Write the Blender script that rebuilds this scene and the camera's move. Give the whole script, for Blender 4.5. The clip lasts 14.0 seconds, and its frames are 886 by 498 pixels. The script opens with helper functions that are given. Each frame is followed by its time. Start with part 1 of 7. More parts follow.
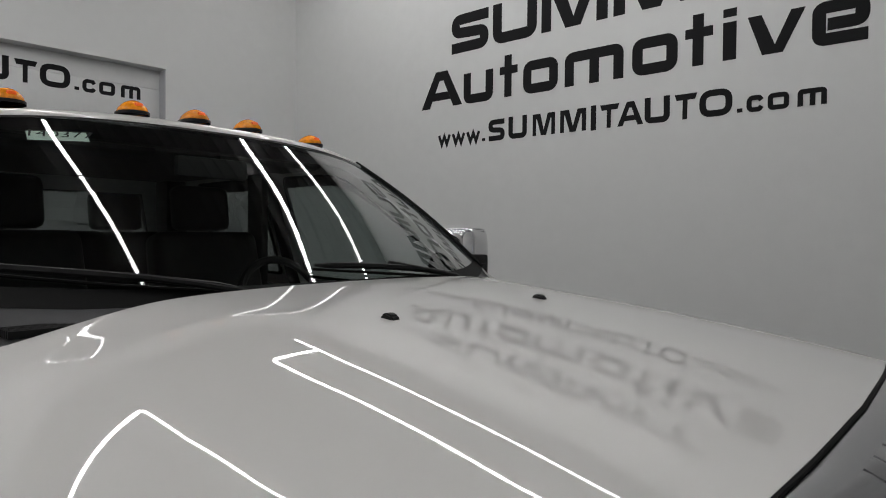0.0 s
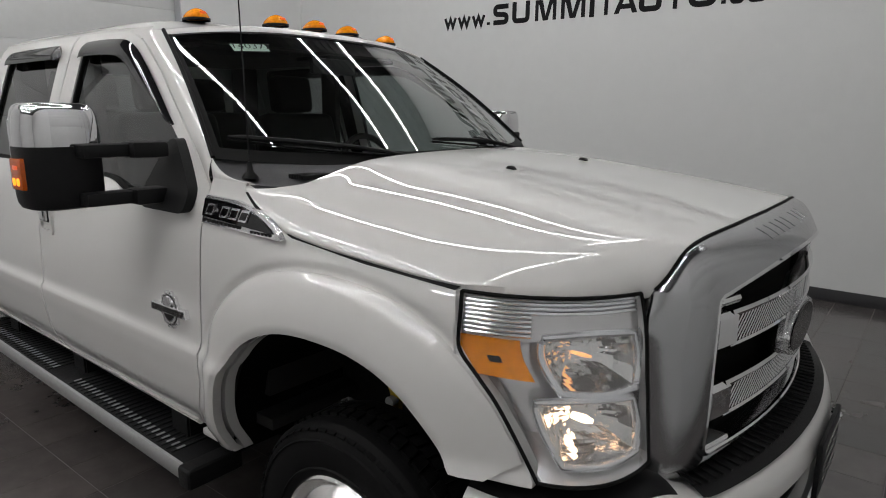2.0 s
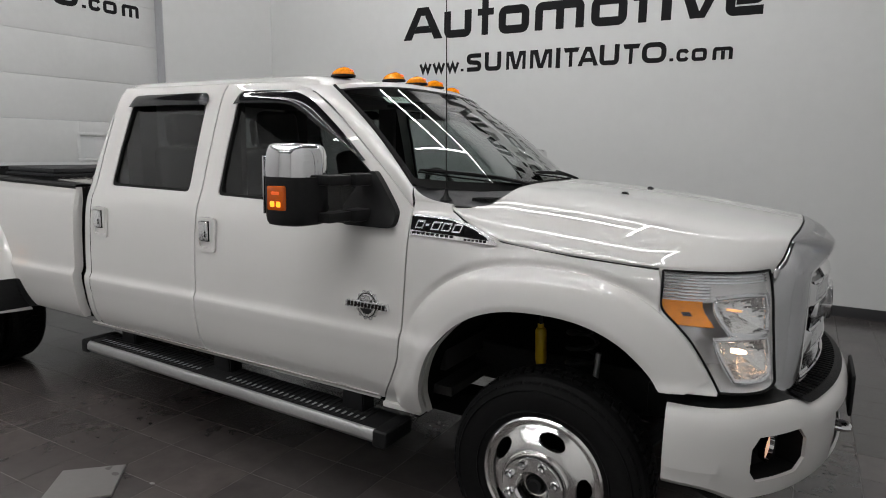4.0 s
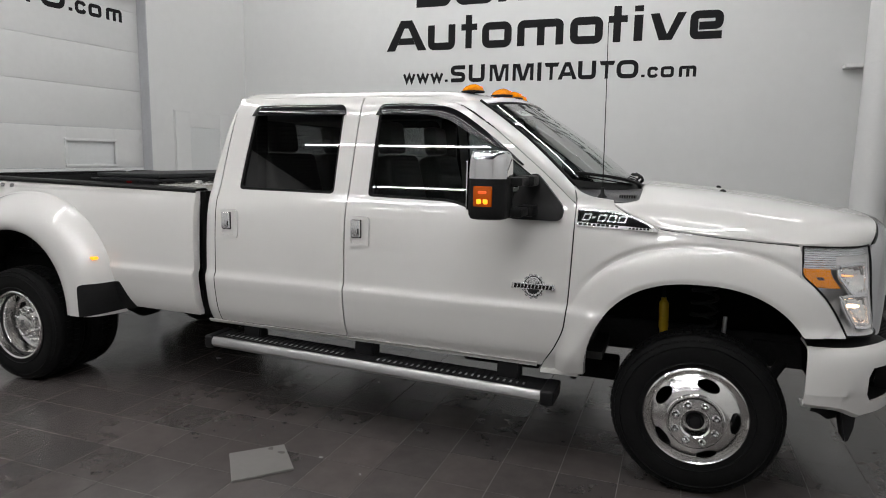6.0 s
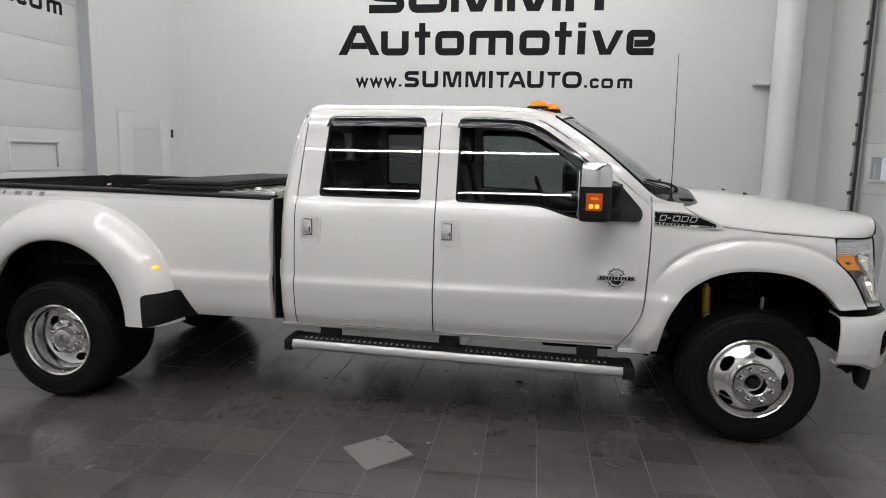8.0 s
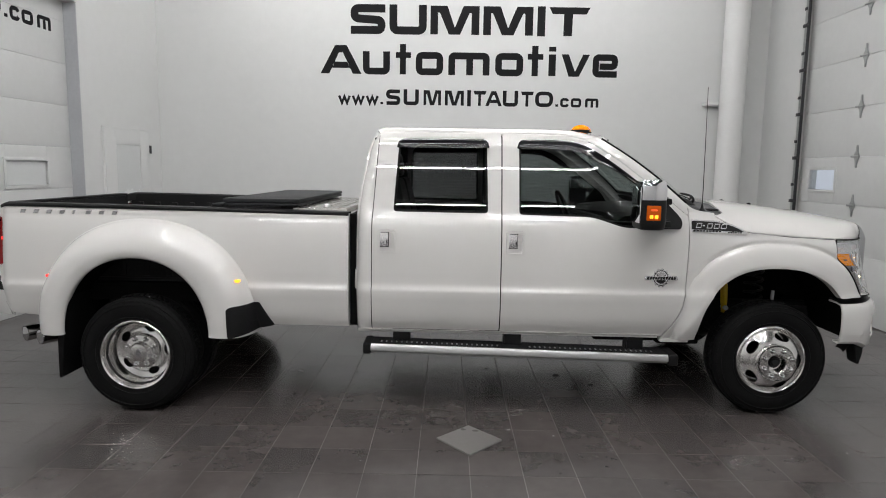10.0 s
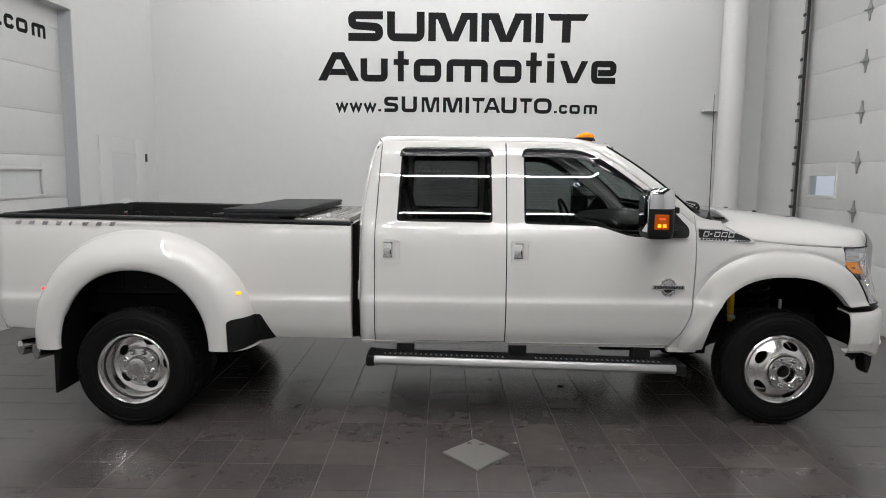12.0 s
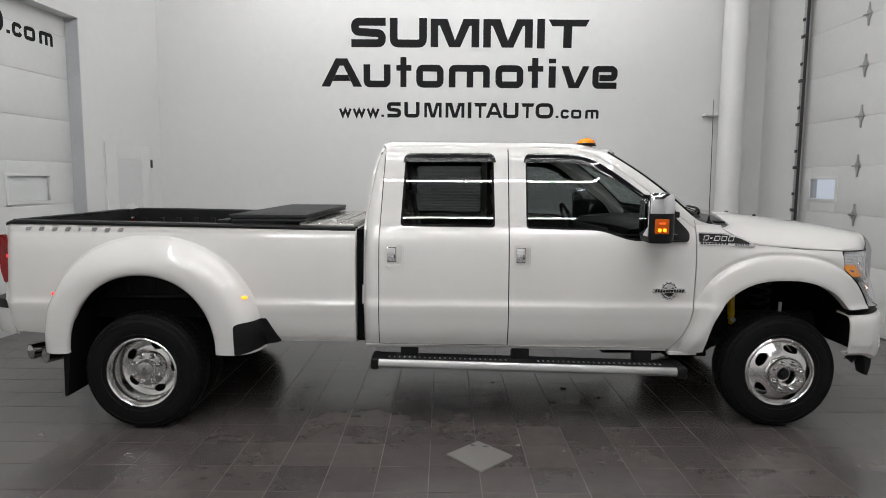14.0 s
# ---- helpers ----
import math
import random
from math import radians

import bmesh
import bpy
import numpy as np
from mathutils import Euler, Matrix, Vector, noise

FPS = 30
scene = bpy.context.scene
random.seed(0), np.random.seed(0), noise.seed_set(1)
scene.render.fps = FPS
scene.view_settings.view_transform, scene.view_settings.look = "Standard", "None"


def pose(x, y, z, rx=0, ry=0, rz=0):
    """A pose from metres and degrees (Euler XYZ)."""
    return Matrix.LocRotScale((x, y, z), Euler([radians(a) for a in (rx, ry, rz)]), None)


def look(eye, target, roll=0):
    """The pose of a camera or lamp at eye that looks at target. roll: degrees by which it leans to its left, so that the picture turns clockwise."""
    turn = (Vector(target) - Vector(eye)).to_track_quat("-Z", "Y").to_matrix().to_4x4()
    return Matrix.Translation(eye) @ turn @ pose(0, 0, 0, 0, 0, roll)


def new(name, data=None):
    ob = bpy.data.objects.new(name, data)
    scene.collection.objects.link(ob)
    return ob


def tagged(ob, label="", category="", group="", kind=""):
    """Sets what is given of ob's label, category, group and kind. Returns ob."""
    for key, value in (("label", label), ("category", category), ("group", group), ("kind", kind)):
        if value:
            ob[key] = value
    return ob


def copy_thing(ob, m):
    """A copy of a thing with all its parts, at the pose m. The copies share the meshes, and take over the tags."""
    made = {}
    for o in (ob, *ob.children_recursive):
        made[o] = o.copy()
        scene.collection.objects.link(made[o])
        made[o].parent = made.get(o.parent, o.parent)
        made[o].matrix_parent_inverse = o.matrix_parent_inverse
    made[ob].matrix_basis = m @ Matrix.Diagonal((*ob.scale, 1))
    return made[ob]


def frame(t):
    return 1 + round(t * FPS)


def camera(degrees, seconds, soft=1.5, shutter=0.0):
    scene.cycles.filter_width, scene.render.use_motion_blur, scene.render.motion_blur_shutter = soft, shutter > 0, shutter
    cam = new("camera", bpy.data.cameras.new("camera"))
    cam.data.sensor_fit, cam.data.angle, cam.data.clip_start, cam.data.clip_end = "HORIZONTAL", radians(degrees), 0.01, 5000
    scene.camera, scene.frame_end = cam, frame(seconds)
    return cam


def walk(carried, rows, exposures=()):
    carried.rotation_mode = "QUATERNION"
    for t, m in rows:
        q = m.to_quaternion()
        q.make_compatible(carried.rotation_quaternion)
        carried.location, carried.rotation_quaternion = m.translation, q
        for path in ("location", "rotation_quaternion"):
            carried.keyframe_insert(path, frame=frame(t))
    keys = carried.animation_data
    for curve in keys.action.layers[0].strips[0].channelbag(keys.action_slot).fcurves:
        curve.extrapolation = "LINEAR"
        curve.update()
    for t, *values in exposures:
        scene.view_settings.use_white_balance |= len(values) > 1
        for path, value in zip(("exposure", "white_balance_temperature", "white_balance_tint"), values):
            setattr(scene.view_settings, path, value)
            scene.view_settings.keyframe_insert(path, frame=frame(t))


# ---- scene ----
cam = camera(69.6, 14.0, 1.0)
PATH = [
    (0, (5.355, -1.142, 1.64), (4.048, 0.371, 1.599), 0.5),
    (0.5, (5.361, -1.361, 1.596), (4.071, 0.165, 1.498), 1.0),
    (1, (5.397, -1.598, 1.597), (4.139, -0.068, 1.321), 0.8),
    (1.5, (5.528, -1.832, 1.632), (4.298, -0.308, 1.226), 0.7),
    (2, (5.633, -2.08, 1.661), (4.416, -0.549, 1.244), 0.6),
    (2.5, (5.648, -2.396, 1.682), (4.469, -0.837, 1.256), 0.7),
    (3, (5.548, -2.634, 1.692), (4.429, -1.032, 1.262), 0.9),
    (3.5, (5.373, -2.875, 1.673), (4.321, -1.212, 1.316), 1.2),
    (4, (5.225, -3.205, 1.669), (4.243, -1.491, 1.359), 1.1),
    (4.2, (5.16, -3.347, 1.675), (4.202, -1.617, 1.372), 1.2),
    (6.3, (4.112, -4.316, 1.648), (3.478, -2.441, 1.359), 1.0),
    (6.5, (3.993, -4.377, 1.654), (3.399, -2.49, 1.365), 1.0),
    (7, (3.695, -4.579, 1.662), (3.205, -2.661, 1.376), 1.2),
    (7.5, (3.421, -4.801, 1.699), (3.034, -2.86, 1.411), 1.2),
    (8, (3.117, -4.907, 1.696), (2.828, -2.949, 1.408), 1.2),
    (8.5, (2.841, -5.014, 1.706), (2.633, -3.045, 1.419), 1.2),
    (8.7, (2.662, -5.108, 1.673), (2.516, -3.131, 1.409), 1.3),
    (10.8, (2.095, -5.474, 1.756), (2.078, -3.489, 1.512), 0.8),
    (11, (2.103, -5.474, 1.751), (2.084, -3.488, 1.51), 0.7),
    (11.5, (2.074, -5.429, 1.76), (2.068, -3.443, 1.521), 0.7),
    (12, (2.059, -5.375, 1.75), (2.051, -3.388, 1.518), 0.6),
    (12.5, (2.044, -5.392, 1.757), (2.009, -3.405, 1.531), 0.5),
    (13, (2.062, -5.4, 1.766), (2.023, -3.413, 1.542), 0.4),
    (13.5, (2.066, -5.42, 1.769), (2.038, -3.432, 1.546), 0.4),
    (14, (2.054, -5.435, 1.762), (2.038, -3.447, 1.542), 0.4),
]
EXPOSURE = [(0.0, -1.06), (0.5, -1.19), (1.0, -1.11), (1.5, -1.10), (2.0, -0.68), (2.5, -0.61), (3.0, -0.62), (4.2, -0.48), (6.5, -0.30), (8.5, -0.21), (11.0, -0.22), (14.0, -0.22)]
walk(cam, [(t, look(eye, target, roll)) for t, eye, target, roll in PATH], EXPOSURE)

# ---- world ----
world = bpy.data.worlds.new("world")
world.use_nodes = True
world.node_tree.nodes["Background"].inputs[0].default_value = (0.75, 0.82, 0.9, 1)
world.node_tree.nodes["Background"].inputs[1].default_value = 0.6
scene.world = world

LIGHT_POWER = 88.0


# ---- materials ----
class Nodes:
    """A small wrapper that wires one Principled material."""

    def __init__(self, name):
        self.mat = bpy.data.materials.new(name)
        self.mat.use_nodes = True
        self.tree = self.mat.node_tree
        self.bsdf = self.tree.nodes["Principled BSDF"]

    def add(self, kind, **values):
        node = self.tree.nodes.new(kind)
        for key, value in values.items():
            node.inputs[key.replace("_", " ")].default_value = value
        return node

    def link(self, a, b):
        self.tree.links.new(a, b)

    def put(self, **values):
        for key, value in values.items():
            self.bsdf.inputs[key.replace("_", " ")].default_value = value
        return self

    def noise(self, scale, detail=4, rough=0.55, stretch=None):
        tex = self.add("ShaderNodeTexNoise", Scale=scale, Detail=detail, Roughness=rough)
        geo = self.tree.nodes.new("ShaderNodeNewGeometry")
        if stretch:
            m = self.tree.nodes.new("ShaderNodeMapping")
            m.inputs["Scale"].default_value = stretch
            self.link(geo.outputs["Position"], m.inputs["Vector"])
            self.link(m.outputs[0], tex.inputs["Vector"])
        else:
            self.link(geo.outputs["Position"], tex.inputs["Vector"])
        return tex.outputs["Fac"]

    def ramp(self, fac, a, b, lo=0.3, hi=0.7):
        r = self.tree.nodes.new("ShaderNodeValToRGB")
        r.color_ramp.elements[0].position, r.color_ramp.elements[1].position = lo, hi
        r.color_ramp.elements[0].color, r.color_ramp.elements[1].color = (*a, 1), (*b, 1)
        self.link(fac, r.inputs[0])
        return r.outputs[0]

    def span(self, fac, lo, hi):
        m = self.tree.nodes.new("ShaderNodeMapRange")
        m.inputs["From Min"].default_value, m.inputs["From Max"].default_value = 0.2, 0.8
        m.inputs["To Min"].default_value, m.inputs["To Max"].default_value = lo, hi
        self.link(fac, m.inputs["Value"])
        return m.outputs[0]

    def bump(self, fac, strength, distance=0.002):
        b = self.add("ShaderNodeBump", Strength=strength, Distance=distance)
        self.link(fac, b.inputs["Height"])
        self.link(b.outputs[0], self.bsdf.inputs["Normal"])
        return self


def simple(name, color, rough, metal=0.0, vary=0.06, scale=30.0, grain=0.0, grain_scale=300.0, rough_vary=0.05, coat=0.0, big=2.0, spec=0.5):
    """Paint, plastic, rubber or metal with two scales of faint unevenness."""
    n = Nodes(name).put(Metallic=metal, Roughness=rough, Specular_IOR_Level=spec)
    fine, wide = n.noise(scale), n.noise(big, 3)
    mixed = n.tree.nodes.new("ShaderNodeMath")
    mixed.operation = "MULTIPLY"
    n.link(fine, mixed.inputs[0])
    n.link(wide, mixed.inputs[1])
    lo = tuple(max(0.0, c * (1 - vary)) for c in color)
    hi = tuple(min(1.0, c * (1 + vary)) for c in color)
    n.link(n.ramp(mixed.outputs[0], lo, hi, 0.1, 0.45), n.bsdf.inputs["Base Color"])
    n.link(n.span(wide, max(0.0, rough - rough_vary), rough + rough_vary), n.bsdf.inputs["Roughness"])
    if coat:
        n.put(Coat_Weight=coat, Coat_Roughness=0.004, Coat_IOR=1.72)
    if grain:
        n.bump(n.noise(grain_scale, 3), grain)
    return n.mat


def glass(name, tint, rough=0.0, coat_gloss=1.0):
    """Thin tinted pane: straight-through tint with a Fresnel-weighted mirror on top."""
    n = Nodes(name)
    t = n.tree
    t.nodes.remove(n.bsdf)
    clear = t.nodes.new("ShaderNodeBsdfTransparent")
    clear.inputs[0].default_value = (*tint, 1)
    gloss = t.nodes.new("ShaderNodeBsdfGlossy")
    gloss.inputs["Roughness"].default_value = rough
    gloss.inputs["Color"].default_value = (coat_gloss, coat_gloss, coat_gloss, 1)
    face = t.nodes.new("ShaderNodeLayerWeight")
    face.inputs["Blend"].default_value = 0.5
    power = t.nodes.new("ShaderNodeMath")
    power.operation = "POWER"
    power.inputs[1].default_value = 4.6
    t.links.new(face.outputs["Facing"], power.inputs[0])
    fres = t.nodes.new("ShaderNodeMapRange")
    fres.inputs["To Min"].default_value, fres.inputs["To Max"].default_value = 0.055, 1.0
    t.links.new(power.outputs[0], fres.inputs["Value"])
    mix = t.nodes.new("ShaderNodeMixShader")
    t.links.new(fres.outputs[0], mix.inputs[0])
    t.links.new(clear.outputs[0], mix.inputs[1])
    t.links.new(gloss.outputs[0], mix.inputs[2])
    t.links.new(mix.outputs[0], t.nodes["Material Output"].inputs["Surface"])
    return n.mat


def glow(name, color, strength):
    n = Nodes(name).put(Base_Color=(*color, 1), Emission_Color=(*color, 1), Emission_Strength=strength, Roughness=0.3)
    return n.mat


def tile_material():
    """Honed stone-look tile: each one a little different, with broad scuffing and a fine cloudy grain."""
    n = Nodes("floor_tile").put(Specular_IOR_Level=0.95)
    info = n.tree.nodes.new("ShaderNodeObjectInfo")
    isle = n.tree.nodes.new("ShaderNodeNewGeometry")
    both = n.tree.nodes.new("ShaderNodeMath")
    both.operation = "ADD"
    n.link(info.outputs["Random"], both.inputs[0])
    n.link(isle.outputs["Random Per Island"], both.inputs[1])
    turn = n.tree.nodes.new("ShaderNodeMath")
    turn.operation = "FRACT"
    n.link(both.outputs[0], turn.inputs[0])
    wide, fine = n.noise(0.9, 4, 0.5), n.noise(9, 6, 0.62)

    def times(a, b, amount):
        mix = n.tree.nodes.new("ShaderNodeMix")
        mix.data_type, mix.blend_type = "RGBA", "MULTIPLY"
        mix.inputs["Factor"].default_value = amount
        n.link(a, mix.inputs["A"])
        n.link(b, mix.inputs["B"])
        return mix.outputs["Result"]
    base = n.ramp(wide, (0.055, 0.0495, 0.0485), (0.100, 0.090, 0.087), 0.15, 0.85)
    tone = n.ramp(turn.outputs[0], (0.84, 0.85, 0.86), (1.14, 1.11, 1.10), 0.0, 1.0)
    cloud = n.ramp(fine, (0.55, 0.54, 0.54), (1.45, 1.43, 1.43), 0.1, 0.9)
    n.link(times(times(base, tone, 1.0), cloud, 0.5), n.bsdf.inputs["Base Color"])
    n.link(n.span(n.noise(1.6, 5, 0.6), 0.17, 0.29), n.bsdf.inputs["Roughness"])
    n.bump(n.noise(35, 3), 0.05, 0.001)
    return n.mat


M_TILE = tile_material()
M_GROUT = simple("grout", (0.105, 0.094, 0.090), 0.7, vary=0.6, scale=1.5, grain=0.2)
M_WALL = simple("wall_paint", (0.64, 0.645, 0.64), 0.55, vary=0.025, scale=8, grain=0.05, grain_scale=220, big=0.5)
M_CEIL = simple("ceiling_deck", (0.07, 0.07, 0.072), 0.6, vary=0.15, scale=8)
M_LETTER = simple("black_vinyl", (0.012, 0.012, 0.013), 0.7, scale=60, spec=0.12)
M_BASE = simple("dark_skirting", (0.03, 0.03, 0.032), 0.5)
M_PANEL = simple("door_panel_steel", (0.62, 0.625, 0.62), 0.42, vary=0.03, scale=14, grain=0.08, grain_scale=160)
M_FRAME = simple("jamb_grey", (0.42, 0.43, 0.45), 0.5, vary=0.05)
M_GALV = simple("galvanised_steel", (0.42, 0.43, 0.43), 0.38, metal=0.9, vary=0.2, scale=40, rough_vary=0.1)
M_DARKMETAL = simple("dark_steel", (0.05, 0.05, 0.055), 0.45, metal=0.6, vary=0.2)
M_PIPE = simple("pipe_paint", (0.70, 0.70, 0.695), 0.4, vary=0.02)
M_FROST = simple("frosted_pane", (0.62, 0.635, 0.635), 0.25, vary=0.03)
M_LED = glow("led_tube", (1.0, 0.99, 0.985), LIGHT_POWER)
M_LEDWALL = glow("led_tube_wall", (1.0, 0.99, 0.985), 0.32 * LIGHT_POWER)
M_LEDFAR = glow("led_tube_far", (1.0, 0.99, 0.985), 0.58 * LIGHT_POWER)

M_PAINT = simple("pearl_white_paint", (0.60, 0.592, 0.578), 0.45, vary=0.012, scale=900, rough_vary=0.02, coat=1.0, spec=0.06)
M_CHROME = simple("chrome", (0.72, 0.72, 0.73), 0.045, metal=1.0, vary=0.03, rough_vary=0.02)
M_SATIN = simple("satin_chrome", (0.45, 0.45, 0.462), 0.17, metal=1.0, vary=0.04, rough_vary=0.03)
M_ALLOY = simple("polished_alloy", (0.74, 0.73, 0.72), 0.19, metal=1.0, vary=0.06, scale=50, rough_vary=0.05)
M_ALUMINIUM = simple("brushed_aluminium", (0.46, 0.46, 0.46), 0.40, metal=1.0, vary=0.08, scale=90)
M_PLATE = simple("diamond_plate", (0.62, 0.61, 0.58), 0.22, metal=1.0, vary=0.08)
M_BLACK = simple("black_plastic", (0.009, 0.009, 0.0095), 0.5, vary=0.15, scale=60, grain=0.2, grain_scale=900, spec=0.17)
M_GLOSSBLACK = simple("gloss_black", (0.006, 0.006, 0.007), 0.06, vary=0.1, rough_vary=0.02)
M_COWL = simple("cowl_plastic", (0.05, 0.05, 0.053), 0.5, vary=0.12, grain=0.25, grain_scale=700, spec=0.3)
M_RUBBER = simple("tyre_rubber", (0.0064, 0.0064, 0.0066), 0.62, vary=0.25, scale=70, grain=0.15, grain_scale=400, rough_vary=0.1, spec=0.09)
M_TREADGREY = simple("tread_grip_grey", (0.26, 0.26, 0.265), 0.34, vary=0.15)
# black rubber; stands in for shade in the hood seam and lever gap
M_SEALSHADE = simple("seal_rubber_and_shade", (0.006, 0.006, 0.006), 0.65, vary=0.1, spec=0.12)
# near-black; in panel gaps and the engine bay it stands in for shade
M_UNDER = simple("underbody_and_shade", (0.005, 0.005, 0.005), 0.9, vary=0.3, spec=0.06)
M_STEEL = simple("chassis_steel", (0.02, 0.02, 0.021), 0.6, metal=0.2, vary=0.3, spec=0.12)
M_LEATHER = simple("black_leather", (0.026, 0.0255, 0.025), 0.5, vary=0.15, grain=0.3, grain_scale=500, spec=0.3)
M_TRIM = simple("cabin_trim", (0.028, 0.0275, 0.027), 0.6, vary=0.1, grain=0.2, spec=0.3)
M_TONNEAU = simple("box_cover_vinyl", (0.016, 0.017, 0.019), 0.6, vary=0.12, grain=0.3, grain_scale=500, spec=0.3)
M_YELLOW = simple("yellow_paint", (0.65, 0.42, 0.01), 0.4, vary=0.08)
M_AMBERGLOW = glow("amber_lamp", (1.0, 0.13, 0.004), 0.30)
M_AMBERLENS = simple("amber_dome", (0.82, 0.235, 0.004), 0.10, vary=0.40, scale=80, rough_vary=0.02)
M_AMBERDEEP = simple("deep_amber", (0.50, 0.085, 0.002), 0.15, vary=0.15, scale=90)
M_AMBERBLOCK = simple("amber_block", (0.80, 0.25, 0.003), 0.22, vary=0.3, scale=70)
M_AMBERLIT = glow("amber_lamp_lit", (1.0, 0.34, 0.015), 1.9)
M_REDGLOW = glow("red_lamp", (1.0, 0.03, 0.02), 1.3)
M_RED = simple("red_lens", (0.20, 0.005, 0.006), 0.1, vary=0.2)
M_HALOGEN = glow("halogen_bulb", (1.0, 0.64, 0.40), 9.0)
M_STICKER = simple("sticker_paper", (0.62, 0.74, 0.66), 0.6, vary=0.04)
M_GLASS = glass("windshield_glass", (0.62, 0.68, 0.66))
M_TINT = glass("tinted_glass", (0.26, 0.27, 0.27))
M_TINTFRONT = glass("front_tinted_glass", (0.36, 0.39, 0.385))
M_LENS = glass("clear_lens", (0.93, 0.94, 0.95))
M_MIRROR = simple("mirror_glass", (0.8, 0.8, 0.82), 0.01, metal=1.0, vary=0.0)
M_LOOSE = simple("loose_tile_face", (0.165, 0.157, 0.153), 0.3, vary=0.07, scale=30)
M_SOOT = simple("dark_mark", (0.012, 0.011, 0.01), 0.8)
M_BRIGHT = simple("bright_chrome", (0.86, 0.86, 0.87), 0.22, metal=0.85, vary=0.04)
M_HALODIM = glow("dim_halogen", (1.0, 0.45, 0.18), 1.6)
M_HOUSING = simple("lamp_housing", (0.82, 0.80, 0.79), 0.12, metal=0.55, vary=0.05)
M_REFLECTOR = simple("reflector_silver", (0.92, 0.91, 0.89), 0.07, metal=0.95, vary=0.05, rough_vary=0.03)


# ---- mesh helpers ----
def part(name, bm, material, parent=None, label="", smooth=35.0):
    """Links a bmesh as one mesh object, under a thing or part."""
    me = bpy.data.meshes.new(name)
    bmesh.ops.recalc_face_normals(bm, faces=bm.faces[:]) if smooth != -1 else None
    bm.to_mesh(me)
    bm.free()
    me.materials.append(material)
    if smooth > 0:
        me.shade_smooth()
        me.set_sharp_from_angle(angle=radians(smooth))
    ob = new(name, me)
    if parent is not None:
        ob.parent = parent
    if label:
        ob["label"] = label
    return ob


def thing(name, label, category, m=None, group="", kind=""):
    ob = new(name)
    if m is not None:
        ob.matrix_world = m
    return tagged(ob, label, category, group, kind)


def box(lo, hi, bevel=0.0, segments=2, bm=None):
    own = bmesh.new()
    bmesh.ops.create_cube(own, size=1)
    for v in own.verts:
        v.co = [lo[k] if v.co[k] < 0 else hi[k] for k in range(3)]
    if bevel:
        bmesh.ops.bevel(own, geom=own.edges[:], offset=bevel, segments=segments, affect="EDGES", profile=0.6)
    if bm is None:
        return own
    return join(bm, own)


def join(bm, other, m=None):
    if m is not None:
        bmesh.ops.transform(other, matrix=m, verts=other.verts)
    me = bpy.data.meshes.new("tmp")
    other.to_mesh(me)
    other.free()
    bm.from_mesh(me)
    bpy.data.meshes.remove(me)
    return bm


def grid(points, close_u=False, close_v=False, skip=None, bm=None):
    """A sheet of quads through rows of points."""
    bm = bm or bmesh.new()
    vs = [[bm.verts.new(p) for p in row] for row in points]
    nu, nv = len(vs), len(vs[0])
    for i in range(nu - (0 if close_u else 1)):
        for j in range(nv - (0 if close_v else 1)):
            if skip and skip(i, j):
                continue
            a, b = vs[i][j], vs[(i + 1) % nu][j]
            c, d = vs[(i + 1) % nu][(j + 1) % nv], vs[i][(j + 1) % nv]
            try:
                bm.faces.new([v for k, v in enumerate((a, b, c, d)) if v not in (a, b, c, d)[:k]])
            except ValueError:
                pass
    return bm


def thicken(bm, depth):
    """Gives a sheet thickness (along minus its normals)."""
    bmesh.ops.recalc_face_normals(bm, faces=bm.faces[:])
    bmesh.ops.solidify(bm, geom=bm.faces[:], thickness=depth)
    return bm


def prism(poly, axis, a, b, bevel=0.0):
    """A polygon of 2D points, extruded along an axis from a to b."""
    bm = bmesh.new()
    def place(p, d):
        q = list(p)
        q.insert(axis, d)
        return q
    bottom = [bm.verts.new(place(p, a)) for p in poly]
    top = [bm.verts.new(place(p, b)) for p in poly]
    n = len(poly)
    bm.faces.new(bottom)
    bm.faces.new(top[::-1])
    for i in range(n):
        bm.faces.new((bottom[i], bottom[(i + 1) % n], top[(i + 1) % n], top[i]))
    bmesh.ops.recalc_face_normals(bm, faces=bm.faces[:])
    if bevel:
        bmesh.ops.bevel(bm, geom=bm.edges[:], offset=bevel, segments=2, affect="EDGES")
    return bm


def tube(path, radius, n=10, cap=True, bm=None):
    """A round bar along a list of points; radius may be a list."""
    pts = [Vector(p) for p in path]
    radii = radius if isinstance(radius, (list, tuple)) else [radius] * len(pts)
    rows, up = [], Vector((0.31, 0.17, 0.93))
    for i, p in enumerate(pts):
        d = (pts[min(i + 1, len(pts) - 1)] - pts[max(i - 1, 0)]).normalized()
        a = d.cross(up)
        a = (a if a.length > 1e-3 else d.cross(Vector((1, 0, 0)))).normalized()
        b = d.cross(a)
        rows.append([p + radii[i] * (math.cos(2 * math.pi * k / n) * a + math.sin(2 * math.pi * k / n) * b) for k in range(n)])
    bm = grid(rows, close_v=True, bm=bm)
    if cap:
        bm.verts.ensure_lookup_table()
        total = len(bm.verts)
        bm.faces.new(bm.verts[total - n:])
        bm.faces.new(bm.verts[total - n * len(pts): total - n * len(pts) + n])
    return bm


def revolve(profile, n=48, centre=(0, 0, 0), bm=None):
    """Turns (radius, y) pairs round the y axis."""
    rows = []
    for k in range(n):
        c, s = math.cos(2 * math.pi * k / n), math.sin(2 * math.pi * k / n)
        rows.append([(centre[0] + r * c, centre[1] + y, centre[2] + r * s) for r, y in profile])
    return grid(rows, close_u=True, bm=bm)


